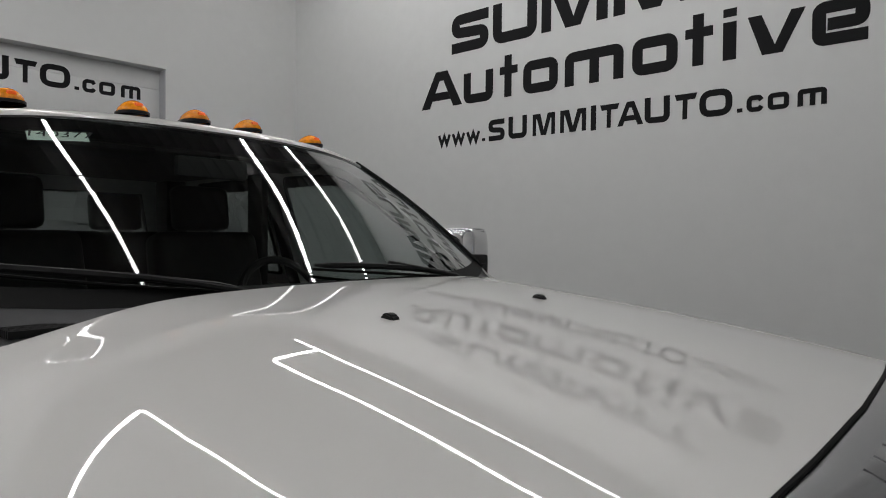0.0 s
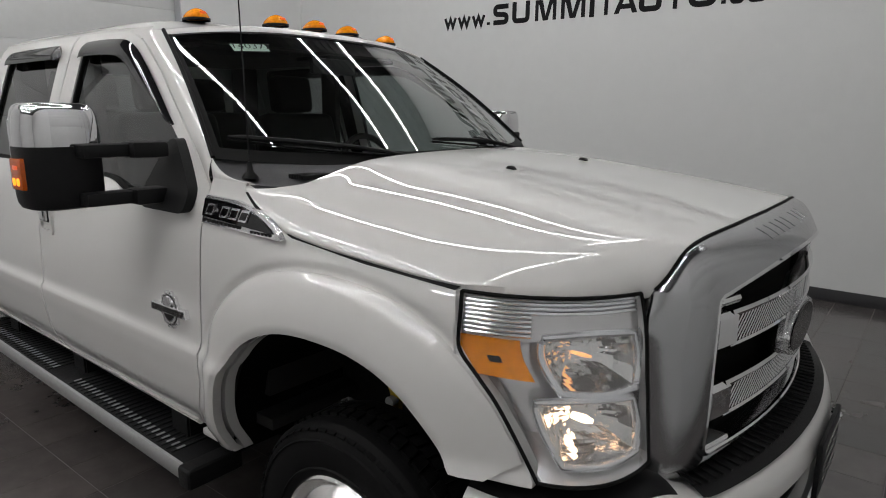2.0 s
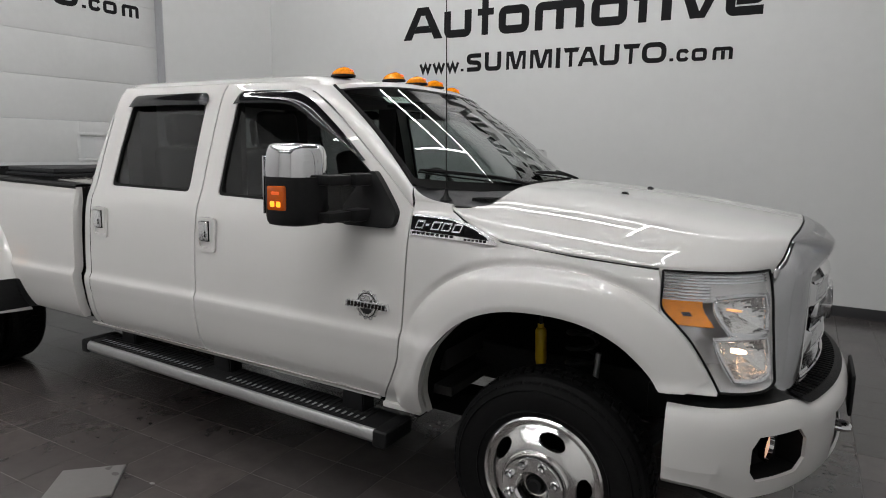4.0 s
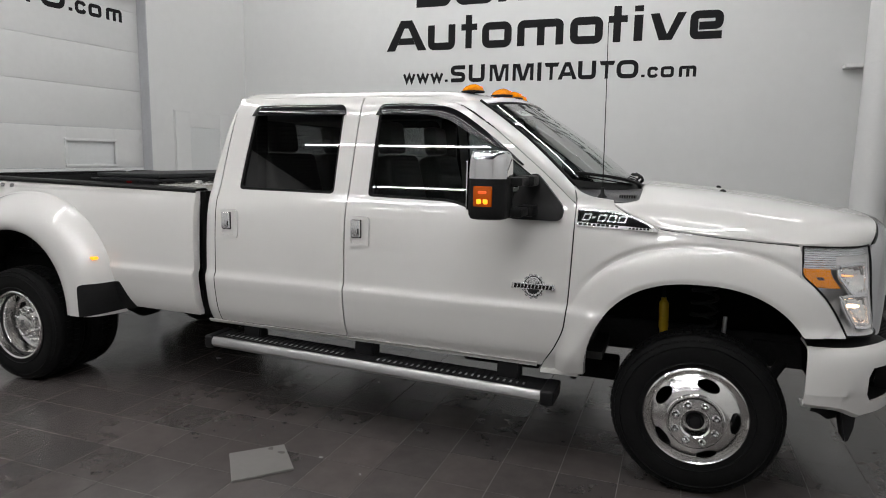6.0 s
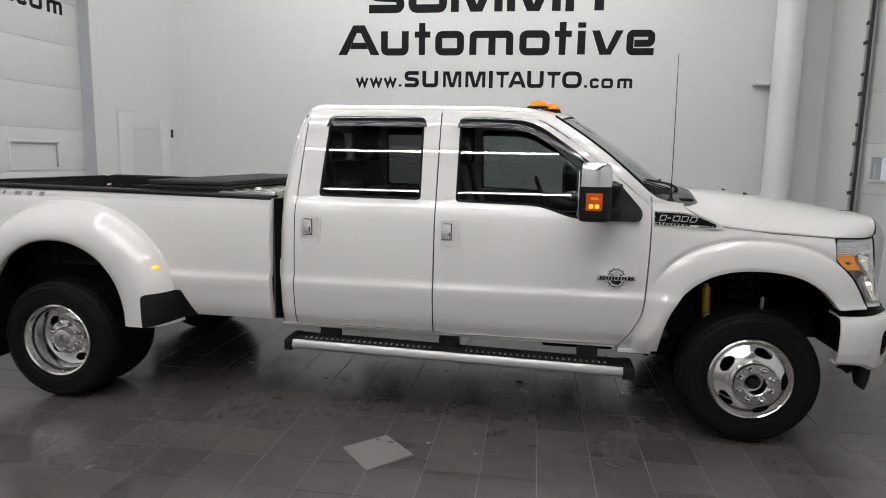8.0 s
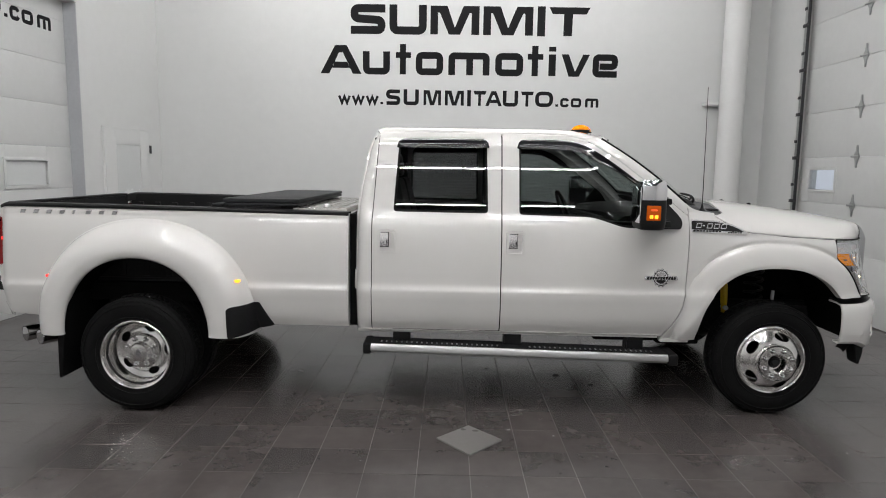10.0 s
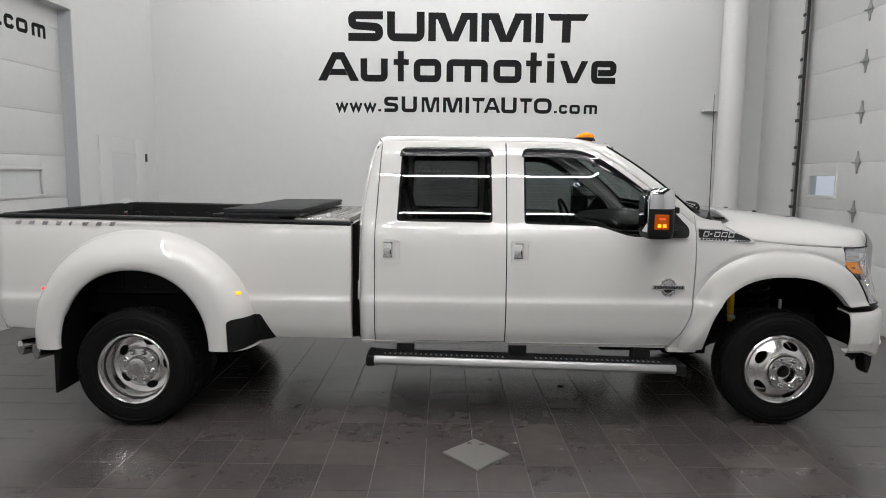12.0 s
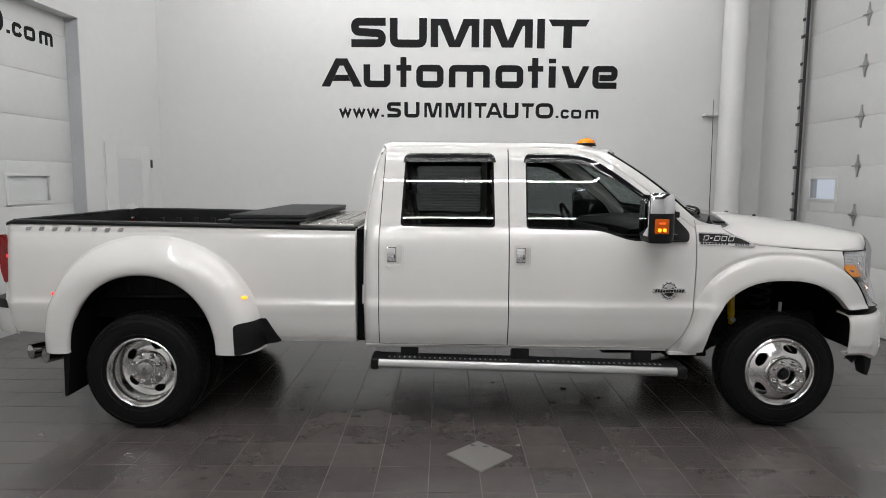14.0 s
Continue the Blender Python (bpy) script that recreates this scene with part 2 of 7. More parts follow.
def curve_through(knots, n):
    """n points along a smooth curve through the knots (Catmull-Rom)."""
    ks = [Vector(k) for k in knots]
    out = []
    for i in range(n):
        u = i / (n - 1) * (len(ks) - 1)
        k = min(int(u), len(ks) - 2)
        f = u - k
        p1, p2 = ks[k], ks[k + 1]
        p0 = ks[k - 1] if k > 0 else 2 * p1 - p2
        p3 = ks[k + 2] if k + 2 < len(ks) else 2 * p2 - p1
        out.append(0.5 * (2 * p1 + (p2 - p0) * f + (2 * p0 - 5 * p1 + 4 * p2 - p3) * f * f + (3 * p1 - p0 - 3 * p2 + p3) * f ** 3))
    return out


# ---- the room, turned slightly against the vehicle ----
ROOM = Matrix.Rotation(radians(0.4), 4, "Z")
X0, X1, Y0, Y1, TOP = -2.38, 6.92, -11.0, 4.535, 5.4
WALL_T = 0.3
RECESS = 0.17
CORNER = Matrix.Translation(ROOM @ Vector((X0, Y1, 0)))
WEST = CORNER @ Matrix.Rotation(radians(-4.3), 4, "Z") @ CORNER.inverted() @ ROOM   # the low-x wall stands a little askew
DOOR_A, DOOR_B, DOOR_TOP = -2.7, 2.665, 3.70      # recessed door on the low-x wall
RDOOR_A, RDOOR_B, RDOOR_TOP = -0.9, 3.50, 4.45   # door on the high-x wall


def setting(name, bm, material, label, category, m=ROOM):
    ob = part(name, bm, material, None, "", 30)
    ob.matrix_world = m
    return tagged(ob, label, category, kind="structure")


setting("wall_north", box((X0 - WALL_T, Y1, 0), (X1 + WALL_T, Y1 + WALL_T, TOP)), M_WALL, "white painted showroom wall behind the truck", "wall")
# never in view: a white south wall added to close the room
setting("wall_south", box((X0 - 1.5, Y0 - WALL_T, 0), (X1 + WALL_T, Y0, TOP)), M_WALL, "unseen white wall added to close the room", "wall")
wall = box((X0 - WALL_T, Y0 - 0.4, 0), (X0, DOOR_A, TOP))
box((X0 - WALL_T, DOOR_B, 0), (X0, Y1, TOP), bm=wall)
box((X0 - WALL_T, DOOR_A, DOOR_TOP), (X0, DOOR_B, TOP), bm=wall)
setting("wall_west", wall, M_WALL, "white painted wall with a deep doorway", "wall", WEST)
wall = box((X1, Y0, 0), (X1 + WALL_T, RDOOR_A, TOP))
box((X1, RDOOR_B, 0), (X1 + WALL_T, Y1, TOP), bm=wall)
box((X1, RDOOR_A, RDOOR_TOP), (X1 + WALL_T, RDOOR_B, TOP), bm=wall)
setting("wall_east", wall, M_WALL, "white painted wall beside a sectional door", "wall")
deck = box((X0 - 1.5, Y0 - WALL_T, TOP + 0.05), (X1 + WALL_T, Y1 + WALL_T, TOP + 0.25))
rib_y = Y0 + 0.1
while rib_y < Y1 - 0.2:
    box((X0 - 1.3, rib_y, TOP), (X1, rib_y + 0.10, TOP + 0.052), bm=deck)
    rib_y += 0.20
setting("ceiling", deck, M_CEIL, "dark ribbed metal deck ceiling with tube lights", "ceiling")
setting("baseboard", box((X0 + 0.01, Y1 - 0.014, 0), (X1 - 0.01, Y1 - 0.001, 0.115), 0.003), M_BASE, "dark grey skirting along the white wall", "baseboard")
setting("trim", box((X0 - RECESS, DOOR_B - 0.012, 0.0), (X0 - 0.004, DOOR_B - 0.001, DOOR_TOP - 0.02)), M_FRAME, "grey painted jamb of the deep doorway", "trim", WEST)


def sectional_door(name, x, ya, yb, top, facing, label, window_y, step, first, m=ROOM):
    """An overhead door of ribbed panels with a small window in each pane row."""
    door = thing(name, label, "garage door", m, kind="structure")
    z = 0.0
    edges = [0.0]
    zz = first
    while zz < top - 0.05:
        edges.append(zz)
        zz += step
    edges.append(top)
    wy0, wy1, wz0, wz1 = window_y
    for lo, hi in zip(edges, edges[1:]):
        a, b = sorted((x, x - facing * 0.045))
        if lo < wz0 < hi:
            bm = box((a, ya + 0.01, lo + 0.0015), (b, wy0, hi - 0.0015), 0.002)
            box((a, wy1, lo + 0.0015), (b, yb - 0.01, hi - 0.0015), 0.004, bm=bm)
            box((a, wy0, lo + 0.0015), (b, wy1, wz0), 0.002, bm=bm)
            box((a, wy0, wz1), (b, wy1, hi - 0.0015), 0.002, bm=bm)
        else:
            bm = box((a, ya + 0.01, lo + 0.0015), (b, yb - 0.01, hi - 0.0015), 0.002)
        part("panel", bm, M_PANEL, door)
    fr = bmesh.new()
    t = 0.035
    a, b = sorted((x + facing * 0.012, x - facing * 0.03))
    for lo, hi in (((wy0 - t, wz0 - t), (wy1 + t, wz0)), ((wy0 - t, wz1), (wy1 + t, wz1 + t)), ((wy0 - t, wz0), (wy0, wz1)), ((wy1, wz0), (wy1 + t, wz1))):
        box((a, lo[0], lo[1]), (b, hi[0], hi[1]), 0.004, bm=fr)
    part("window_frame", fr, M_PANEL, door, "moulded white window frame")
    return door, edges


west, west_edges = sectional_door("door_1", X0 - RECESS, DOOR_A, DOOR_B, DOOR_TOP, 1, "white overhead door with black lettering, closed", (1.55, 2.21, 1.47, 1.755), 0.51, 0.40, WEST)
part("pane", box((X0 - RECESS - 0.03, 1.55, 1.47), (X0 - RECESS - 0.02, 2.21, 1.755)), M_FROST, west, "pale frosted pane")
east, east_edges = sectional_door("door_2", X1 + 0.06, RDOOR_A, RDOOR_B, RDOOR_TOP, -1, "white sectional overhead door with steel hinges, closed", (2.68, 3.235, 1.53, 1.785), 0.588, 0.77)
pane = part("pane", box((X1 + 0.075, 2.68, 1.53), (X1 + 0.08, 3.235, 1.785)), M_LENS, east, "clear pane")
for z in east_edges[1:-1]:
    for y in (2.27, 0.6):
        hinge = bmesh.new()
        join(hinge, prism([(y - 0.010, z - 0.135), (y + 0.010, z - 0.135), (y + 0.020, z - 0.06), (y + 0.055, z), (y + 0.020, z + 0.06), (y + 0.010, z + 0.135), (y - 0.010, z + 0.135), (y - 0.020, z + 0.06), (y - 0.055, z), (y - 0.020, z - 0.06)], 0, X1 + 0.045, X1 + 0.06, 0.003))
        join(hinge, tube([(X1 + 0.035, y - 0.07, z), (X1 + 0.035, y + 0.07, z)], 0.013))
        part("hinge", hinge, M_GALV, east, "galvanised steel hinge")
rail = box((X1 - 0.030, RDOOR_B - 0.012, 0.02), (X1 - 0.001, RDOOR_B + 0.006, TOP - 0.5), 0.003)
box((X1 - 0.034, RDOOR_B - 0.060, 0.02), (X1 - 0.028, RDOOR_B - 0.006, TOP - 0.5), 0.002, bm=rail)
part("track", rail, M_GALV, east, "galvanised vertical door track")
part("track_edge", box((X1 - 0.036, RDOOR_B - 0.086, 0.02), (X1 - 0.002, RDOOR_B - 0.062, TOP - 0.5), 0.003), M_DARKMETAL, east, "dark steel edge of the track")
part("seal", box((X1 + 0.001, RDOOR_B - 0.04, 0.0), (X1 + 0.012, RDOOR_B - 0.001, TOP - 0.9)), M_SEALSHADE, east, "black rubber edge seal")
for z in east_edges[1:-1]:
    clip = box((X1 - 0.050, RDOOR_B - 0.088, z - 0.022), (X1 - 0.028, RDOOR_B + 0.020, z + 0.022), 0.005)
    join(clip, tube([(X1 - 0.042, RDOOR_B - 0.13, z), (X1 - 0.042, RDOOR_B - 0.05, z)], 0.010, 8))
    part("roller_bracket", clip, M_DARKMETAL, east, "dark steel roller bracket")
    part("track_clip", box((X1 - 0.044, RDOOR_B - 0.050, z + 0.205), (X1 - 0.029, RDOOR_B + 0.012, z + 0.245), 0.004), M_DARKMETAL, east, "small dark track clip")
backdrop = part("backdrop", grid([[(9.5, 3.0, 0.2), (9.5, 12.0, 0.2)], [(9.5, 3.0, 3.0), (9.5, 12.0, 3.0)]]), glow("daylight_outside", (0.72, 0.74, 0.80), 0.48), None)
tagged(backdrop, "hazy daylight outside the small window", "backdrop", kind="structure")


# access door on the west wall
access = thing("door_3", "white painted access door with a frosted pane, closed", "door", WEST, kind="structure")
AY0, AY1, ATOP = 3.06, 4.18, 2.22
fr = box((X0 + 0.001, AY0 - 0.012, 0), (X0 + 0.010, AY0, ATOP), 0.002)
box((X0 + 0.001, AY1, 0), (X0 + 0.010, AY1 + 0.012, ATOP), 0.002, bm=fr)
box((X0 + 0.001, AY0 - 0.012, ATOP), (X0 + 0.014, AY1 + 0.012, ATOP + 0.012), 0.002, bm=fr)
part("door_frame", fr, M_WALL, access)
leaf = box((X0 + 0.002, AY0 + 0.006, 0.012), (X0 + 0.022, AY0 + 0.27, ATOP - 0.006), 0.003)
box((X0 + 0.002, AY1 - 0.25, 0.012), (X0 + 0.022, AY1 - 0.006, ATOP - 0.006), 0.003, bm=leaf)
box((X0 + 0.002, AY0 + 0.27, 2.0), (X0 + 0.022, AY1 - 0.25, ATOP - 0.006), 0.003, bm=leaf)
box((X0 + 0.002, AY0 + 0.27, 0.012), (X0 + 0.022, AY1 - 0.25, 0.35), 0.003, bm=leaf)
part("leaf", leaf, M_WALL, access)
part("pane", box((X0 + 0.003, AY0 + 0.27, 0.35), (X0 + 0.012, AY1 - 0.25, 2.0)), M_FROST, access, "pale frosted pane")
for z in (1.95, 0.4):
    part("hinge", box((X0 + 0.012, AY1 - 0.004, z - 0.06), (X0 + 0.04, AY1 + 0.03, z + 0.06), 0.004), M_DARKMETAL, access, "dark steel hinge")

# pipe in the corner
pipe = thing("drain_pipe", "white painted vertical pipe in the wall corner", "pipe", ROOM)
PX, PY, PR = 6.30, 4.25, 0.172
bm = revolve([(PR, 0.0), (PR, TOP)], 40)
bmesh.ops.transform(bm, matrix=Matrix.Translation((PX, PY, 0)) @ Matrix.Rotation(radians(90), 4, "X"), verts=bm.verts)
part("shaft", bm, M_PIPE, pipe)
for z in (2.765,):
    bm = revolve([(PR - 0.002, -0.012), (PR + 0.006, -0.012), (PR + 0.006, 0.012), (PR - 0.002, 0.012)], 40)
    bmesh.ops.transform(bm, matrix=Matrix.Translation((PX, PY, z)) @ Matrix.Rotation(radians(90), 4, "X"), verts=bm.verts)
    part("band", bm, M_PIPE, pipe)
    part("wall_bracket", box((PX - PR - 0.16, PY + 0.1, z - 0.03), (PX - PR + 0.05, Y1 - 0.002, z + 0.015), 0.01), M_PIPE, pipe)

# ---- tube lights on the ceiling ----
STRIPS = []
for y, xa, xb in ((3.7, -1.6, 6.4), (2.7, -1.0, 4.0), (0.1, -1.0, 5.3), (-2.6, -1.0, 4.45), (-4.2, -1.0, 4.45), (-5.75, -1.8, 4.4), (-8.3, -1.8, 4.55)):
    mid = (xa + xb) / 2 if y > -5 else 2.27
    STRIPS += [((xa, y), (mid - 0.02, y)), ((mid + 0.02, y), (xb, y))]
STRIPS.append(((4.42, -5.73), (4.85, -4.3)))
STRIPS += [((5.31, 0.06), (4.51, -2.56)), ((4.04, 1.60), (4.04, 3.66))]
for x, ya, yb in ((-1.04, 2.74, 3.66), (-1.04, -2.56, 0.06), (4.49, -4.16, -2.64), (-1.04, -4.16, -2.64)):
    STRIPS.append(((x, ya), (x, yb)))


def tube_light(a, b):
    ob = thing("ceiling_light", "white linear tube light under the ceiling", "ceiling light", ROOM, "tube lights under the ceiling")
    d = Vector((b[0] - a[0], b[1] - a[1], 0)).normalized()
    s = Vector((-d.y, d.x, 0))
    z = TOP - 0.004
    for name, half, lo, hi, mat in (("housing", 0.028, z - 0.05, z, M_PIPE), ("diffuser", 0.023, z - 0.074, z - 0.051, M_LEDWALL if min(a[1], b[1]) > 3 else M_LEDFAR if min(a[1], b[1]) > 0 else M_LED)):
        rows = [[Vector((*a, 0)) + s * w + Vector((0, 0, h)) for w, h in ((-half, lo), (half, lo), (half, hi), (-half, hi))],
                [Vector((*b, 0)) + s * w + Vector((0, 0, h)) for w, h in ((-half, lo), (half, lo), (half, hi), (-half, hi))]]
        bm = grid(rows, close_v=True)
        bm.verts.ensure_lookup_table()
        bm.faces.new(bm.verts[:4])
        bm.faces.new(bm.verts[4:8])
        part(name, bm, mat, ob, "", 0)


for a, b in STRIPS:
    tube_light(a, b)


# ---- the pickup truck: x forward, rear axle near x = 0, centre line y = 0 ----
truck = thing("pickup_truck", "pearl white crew-cab dually pickup, chrome grille, parked on tiles", "pickup truck")
FX, RX, WZ = 4.42, -0.06, 0.41          # axles and wheel centre height
SIDES = (-1, 1)


def lerp_table(x, xs, ys):
    return float(np.interp(x, xs, ys))


def smooth_table(x, xs, ys):
    """A rounded curve through a table, without overshoot."""
    n = len(xs)
    if x <= xs[0]:
        return float(ys[0])
    if x >= xs[-1]:
        return float(ys[-1])
    k = 0
    while x > xs[k + 1]:
        k += 1

    def slope(i):
        if i == 0 or i == n - 1:
            j = min(i, n - 2)
            return (ys[j + 1] - ys[j]) / (xs[j + 1] - xs[j])
        a, b = xs[i] - xs[i - 1], xs[i + 1] - xs[i]
        p, q = (ys[i] - ys[i - 1]) / a, (ys[i + 1] - ys[i]) / b
        if p * q <= 0:
            return 0.0
        u, v = 2 * b + a, b + 2 * a
        return (u + v) / (u / p + v / q)
    h = xs[k + 1] - xs[k]
    t = (x - xs[k]) / h
    m0, m1 = slope(k) * h, slope(k + 1) * h
    return (1 + 2 * t) * (1 - t) ** 2 * ys[k] + t * (1 - t) ** 2 * m0 + t * t * (3 - 2 * t) * ys[k + 1] + t * t * (t - 1) * m1


def smooth01(u):
    u = min(1.0, max(0.0, u))
    return u * u * (3 - 2 * u)


SIDE_Z = [0.48, 0.56, 0.60, 0.64, 0.69, 0.78, 0.838, 0.873, 0.883, 0.897, 0.916, 1.0, 1.12, 1.24, 1.33, 1.375, 1.42, 1.47, 1.58, 1.70, 1.80, 1.90, 1.945, 1.985]
SIDE_Y = [0.915, 0.953, 0.976, 0.996, 1.011, 1.026, 1.0335, 1.0345, 1.0297, 1.0225, 1.0180, 1.016, 1.012, 1.004, 0.990, 0.976, 0.957, 0.940, 0.908, 0.871, 0.838, 0.803, 0.783, 0.750]


def side_y(z):
    """Half width of the body at a height, slightly rounded."""
    return smooth_table(z, SIDE_Z, SIDE_Y)


def mirrored(fn):
    for s in SIDES:
        fn(s)


def side_panel(name, s, xs, lo, hi, rows, yf, parent, label="", depth=0.012, material=None, smooth=28):
    """A body panel made of columns between two heights; s is the side. A column is an x, or (curve x of z, low, high)."""
    pts = []
    for x in xs:
        bend, a, b = x if isinstance(x, tuple) else (lambda z, x=x: x, lo(x), hi(x))
        zs = [a + (b - a) * k / rows for k in range(rows + 1)]
        pts.append([(bend(z), s * yf(bend(z), z), z) for z in zs])
    bm = grid(pts)
    bmesh.ops.remove_doubles(bm, verts=bm.verts[:], dist=1e-5)
    # hem: fold the rim inwards for visible thickness
    rim = [e for e in bm.edges if e.is_boundary]
    ext = bmesh.ops.extrude_edge_only(bm, edges=rim)
    for v in [g for g in ext["geom"] if isinstance(g, bmesh.types.BMVert)]:
        v.co.y -= s * depth
    return part(name, bm, material or M_PAINT, parent, label, smooth)


def ray_hit(poly, c, a):
    """How far a ray at angle a from c runs to the polygon's outline."""
    d = (math.cos(a), math.sin(a))
    best = 1e9
    for i in range(len(poly)):
        p, q = poly[i], poly[(i + 1) % len(poly)]
        ex, ey = q[0] - p[0], q[1] - p[1]
        det = d[0] * -ey + ex * d[1]
        if abs(det) < 1e-12:
            continue
        wx, wy = p[0] - c[0], p[1] - c[1]
        t = (wx * -ey + ex * wy) / det
        u = (d[0] * wy - d[1] * wx) / det
        if t > 1e-9 and -1e-9 <= u <= 1 + 1e-9:
            best = min(best, t)
    return best


def round_poly(poly, r, n=5):
    """Rounds the corners of a polygon; r is one radius or one for each corner."""
    out = []
    for i, p in enumerate(poly):
        rr = r[i] if isinstance(r, (list, tuple)) else r
        a, b, c = Vector(poly[i - 1]), Vector(p), Vector(poly[(i + 1) % len(poly)])
        if rr <= 0:
            out.append(tuple(b))
            continue
        u, v = (a - b), (c - b)
        k = min(rr, 0.48 * u.length, 0.48 * v.length)
        s, e = b + u.normalized() * k, b + v.normalized() * k
        for j in range(n + 1):
            f = j / n
            q = (1 - f) ** 2 * s + 2 * f * (1 - f) * b + f * f * e
            out.append((q.x, q.y))
    return out


def ring_rows(inner, outer, c, rows, n=72):
    angles = [2 * math.pi * k / n for k in range(n)]
    for poly in (inner or [], outer):
        angles += [math.atan2(p[1] - c[1], p[0] - c[0]) % (2 * math.pi) for p in poly]
    angles = sorted(set(round(a, 4) for a in angles))
    out = []
    for a in angles:
        r0 = ray_hit(inner, c, a) if inner else 0.0
        r1 = ray_hit(outer, c, a)
        out.append([(c[0] + (r0 + (r1 - r0) * k / rows) * math.cos(a), c[1] + (r0 + (r1 - r0) * k / rows) * math.sin(a)) for k in range(rows + 1)])
    return out


def ring_panel(name, s, inner, outer, c, yf, parent, material, label="", rows=4, depth=0.012, off=0.0):
    """A panel between two outlines in (x, z), or filling one where inner is None."""
    pts = [[(x, s * (yf(x, z) + off), z) for x, z in row] for row in ring_rows(inner, outer, c, rows)]
    bm = grid(pts, close_u=True)
    bmesh.ops.remove_doubles(bm, verts=bm.verts[:], dist=1e-5)
    if depth:
        rim = [e for e in bm.edges if e.is_boundary]
        ext = bmesh.ops.extrude_edge_only(bm, edges=rim)
        for v in [g for g in ext["geom"] if isinstance(g, bmesh.types.BMVert)]:
            v.co.y -= s * depth
    return part(name, bm, material, parent, label, 28)


def body_y(x, z):
    return side_y(z)


def glass_y(x, z):
    """The side glass curves gently inwards."""
    return 0.940 - 0.275 * (z - 1.47) - 0.10 * (z - 1.47) ** 2


# --- cab: doors, rear quarter, roof, pillars ---
CAB_R, DOOR_R, DOOR_M = 1.455, 1.565, 2.482
CAB_LEAN_Z, CAB_LEAN = [0.5, 1.4, 1.75, 1.90, 1.978], [0.0, 0.014, 0.058, 0.092, 0.130]
SEAM_Z, SEAM_X = [0.52, 0.58, 0.68, 0.80, 1.0, 1.31, 1.47], [3.63, 3.66, 3.72, 3.765, 3.782, 3.79, 3.79]
RWIN = round_poly([(1.715, 1.425), (1.745, 1.935), (2.375, 1.94), (2.385, 1.42)], [0.03, 0.07, 0.07, 0.03])
FWIN = round_poly([(2.605, 1.415), (2.605, 1.932), (3.00, 1.925), (3.12, 1.875), (3.60, 1.52), (3.70, 1.375), (3.62, 1.335), (3.34, 1.335), (3.12, 1.405)], [0.03, 0.06, 0.08, 0.08, 0.03, 0.04, 0.03, 0.06, 0.06])
RDOOR_UP = [(1.572, 1.36), (1.605, 1.978), (2.478, 1.982), (2.478, 1.36)]
FDOOR_UP = [(2.486, 1.30), (2.486, 1.982), (2.96, 1.972), (3.12, 1.925), (3.32, 1.80), (3.62, 1.565), (3.788, 1.42), (3.788, 1.30)]


def seam_lo(x):
    """Lower edge of the front door, which rises along the front seam."""
    return lerp_table(x, [2.4, 3.55, 3.63, 3.66, 3.72, 3.765, 3.782, 3.7865], [0.578, 0.558, 0.556, 0.585, 0.68, 0.80, 1.0, 1.27])


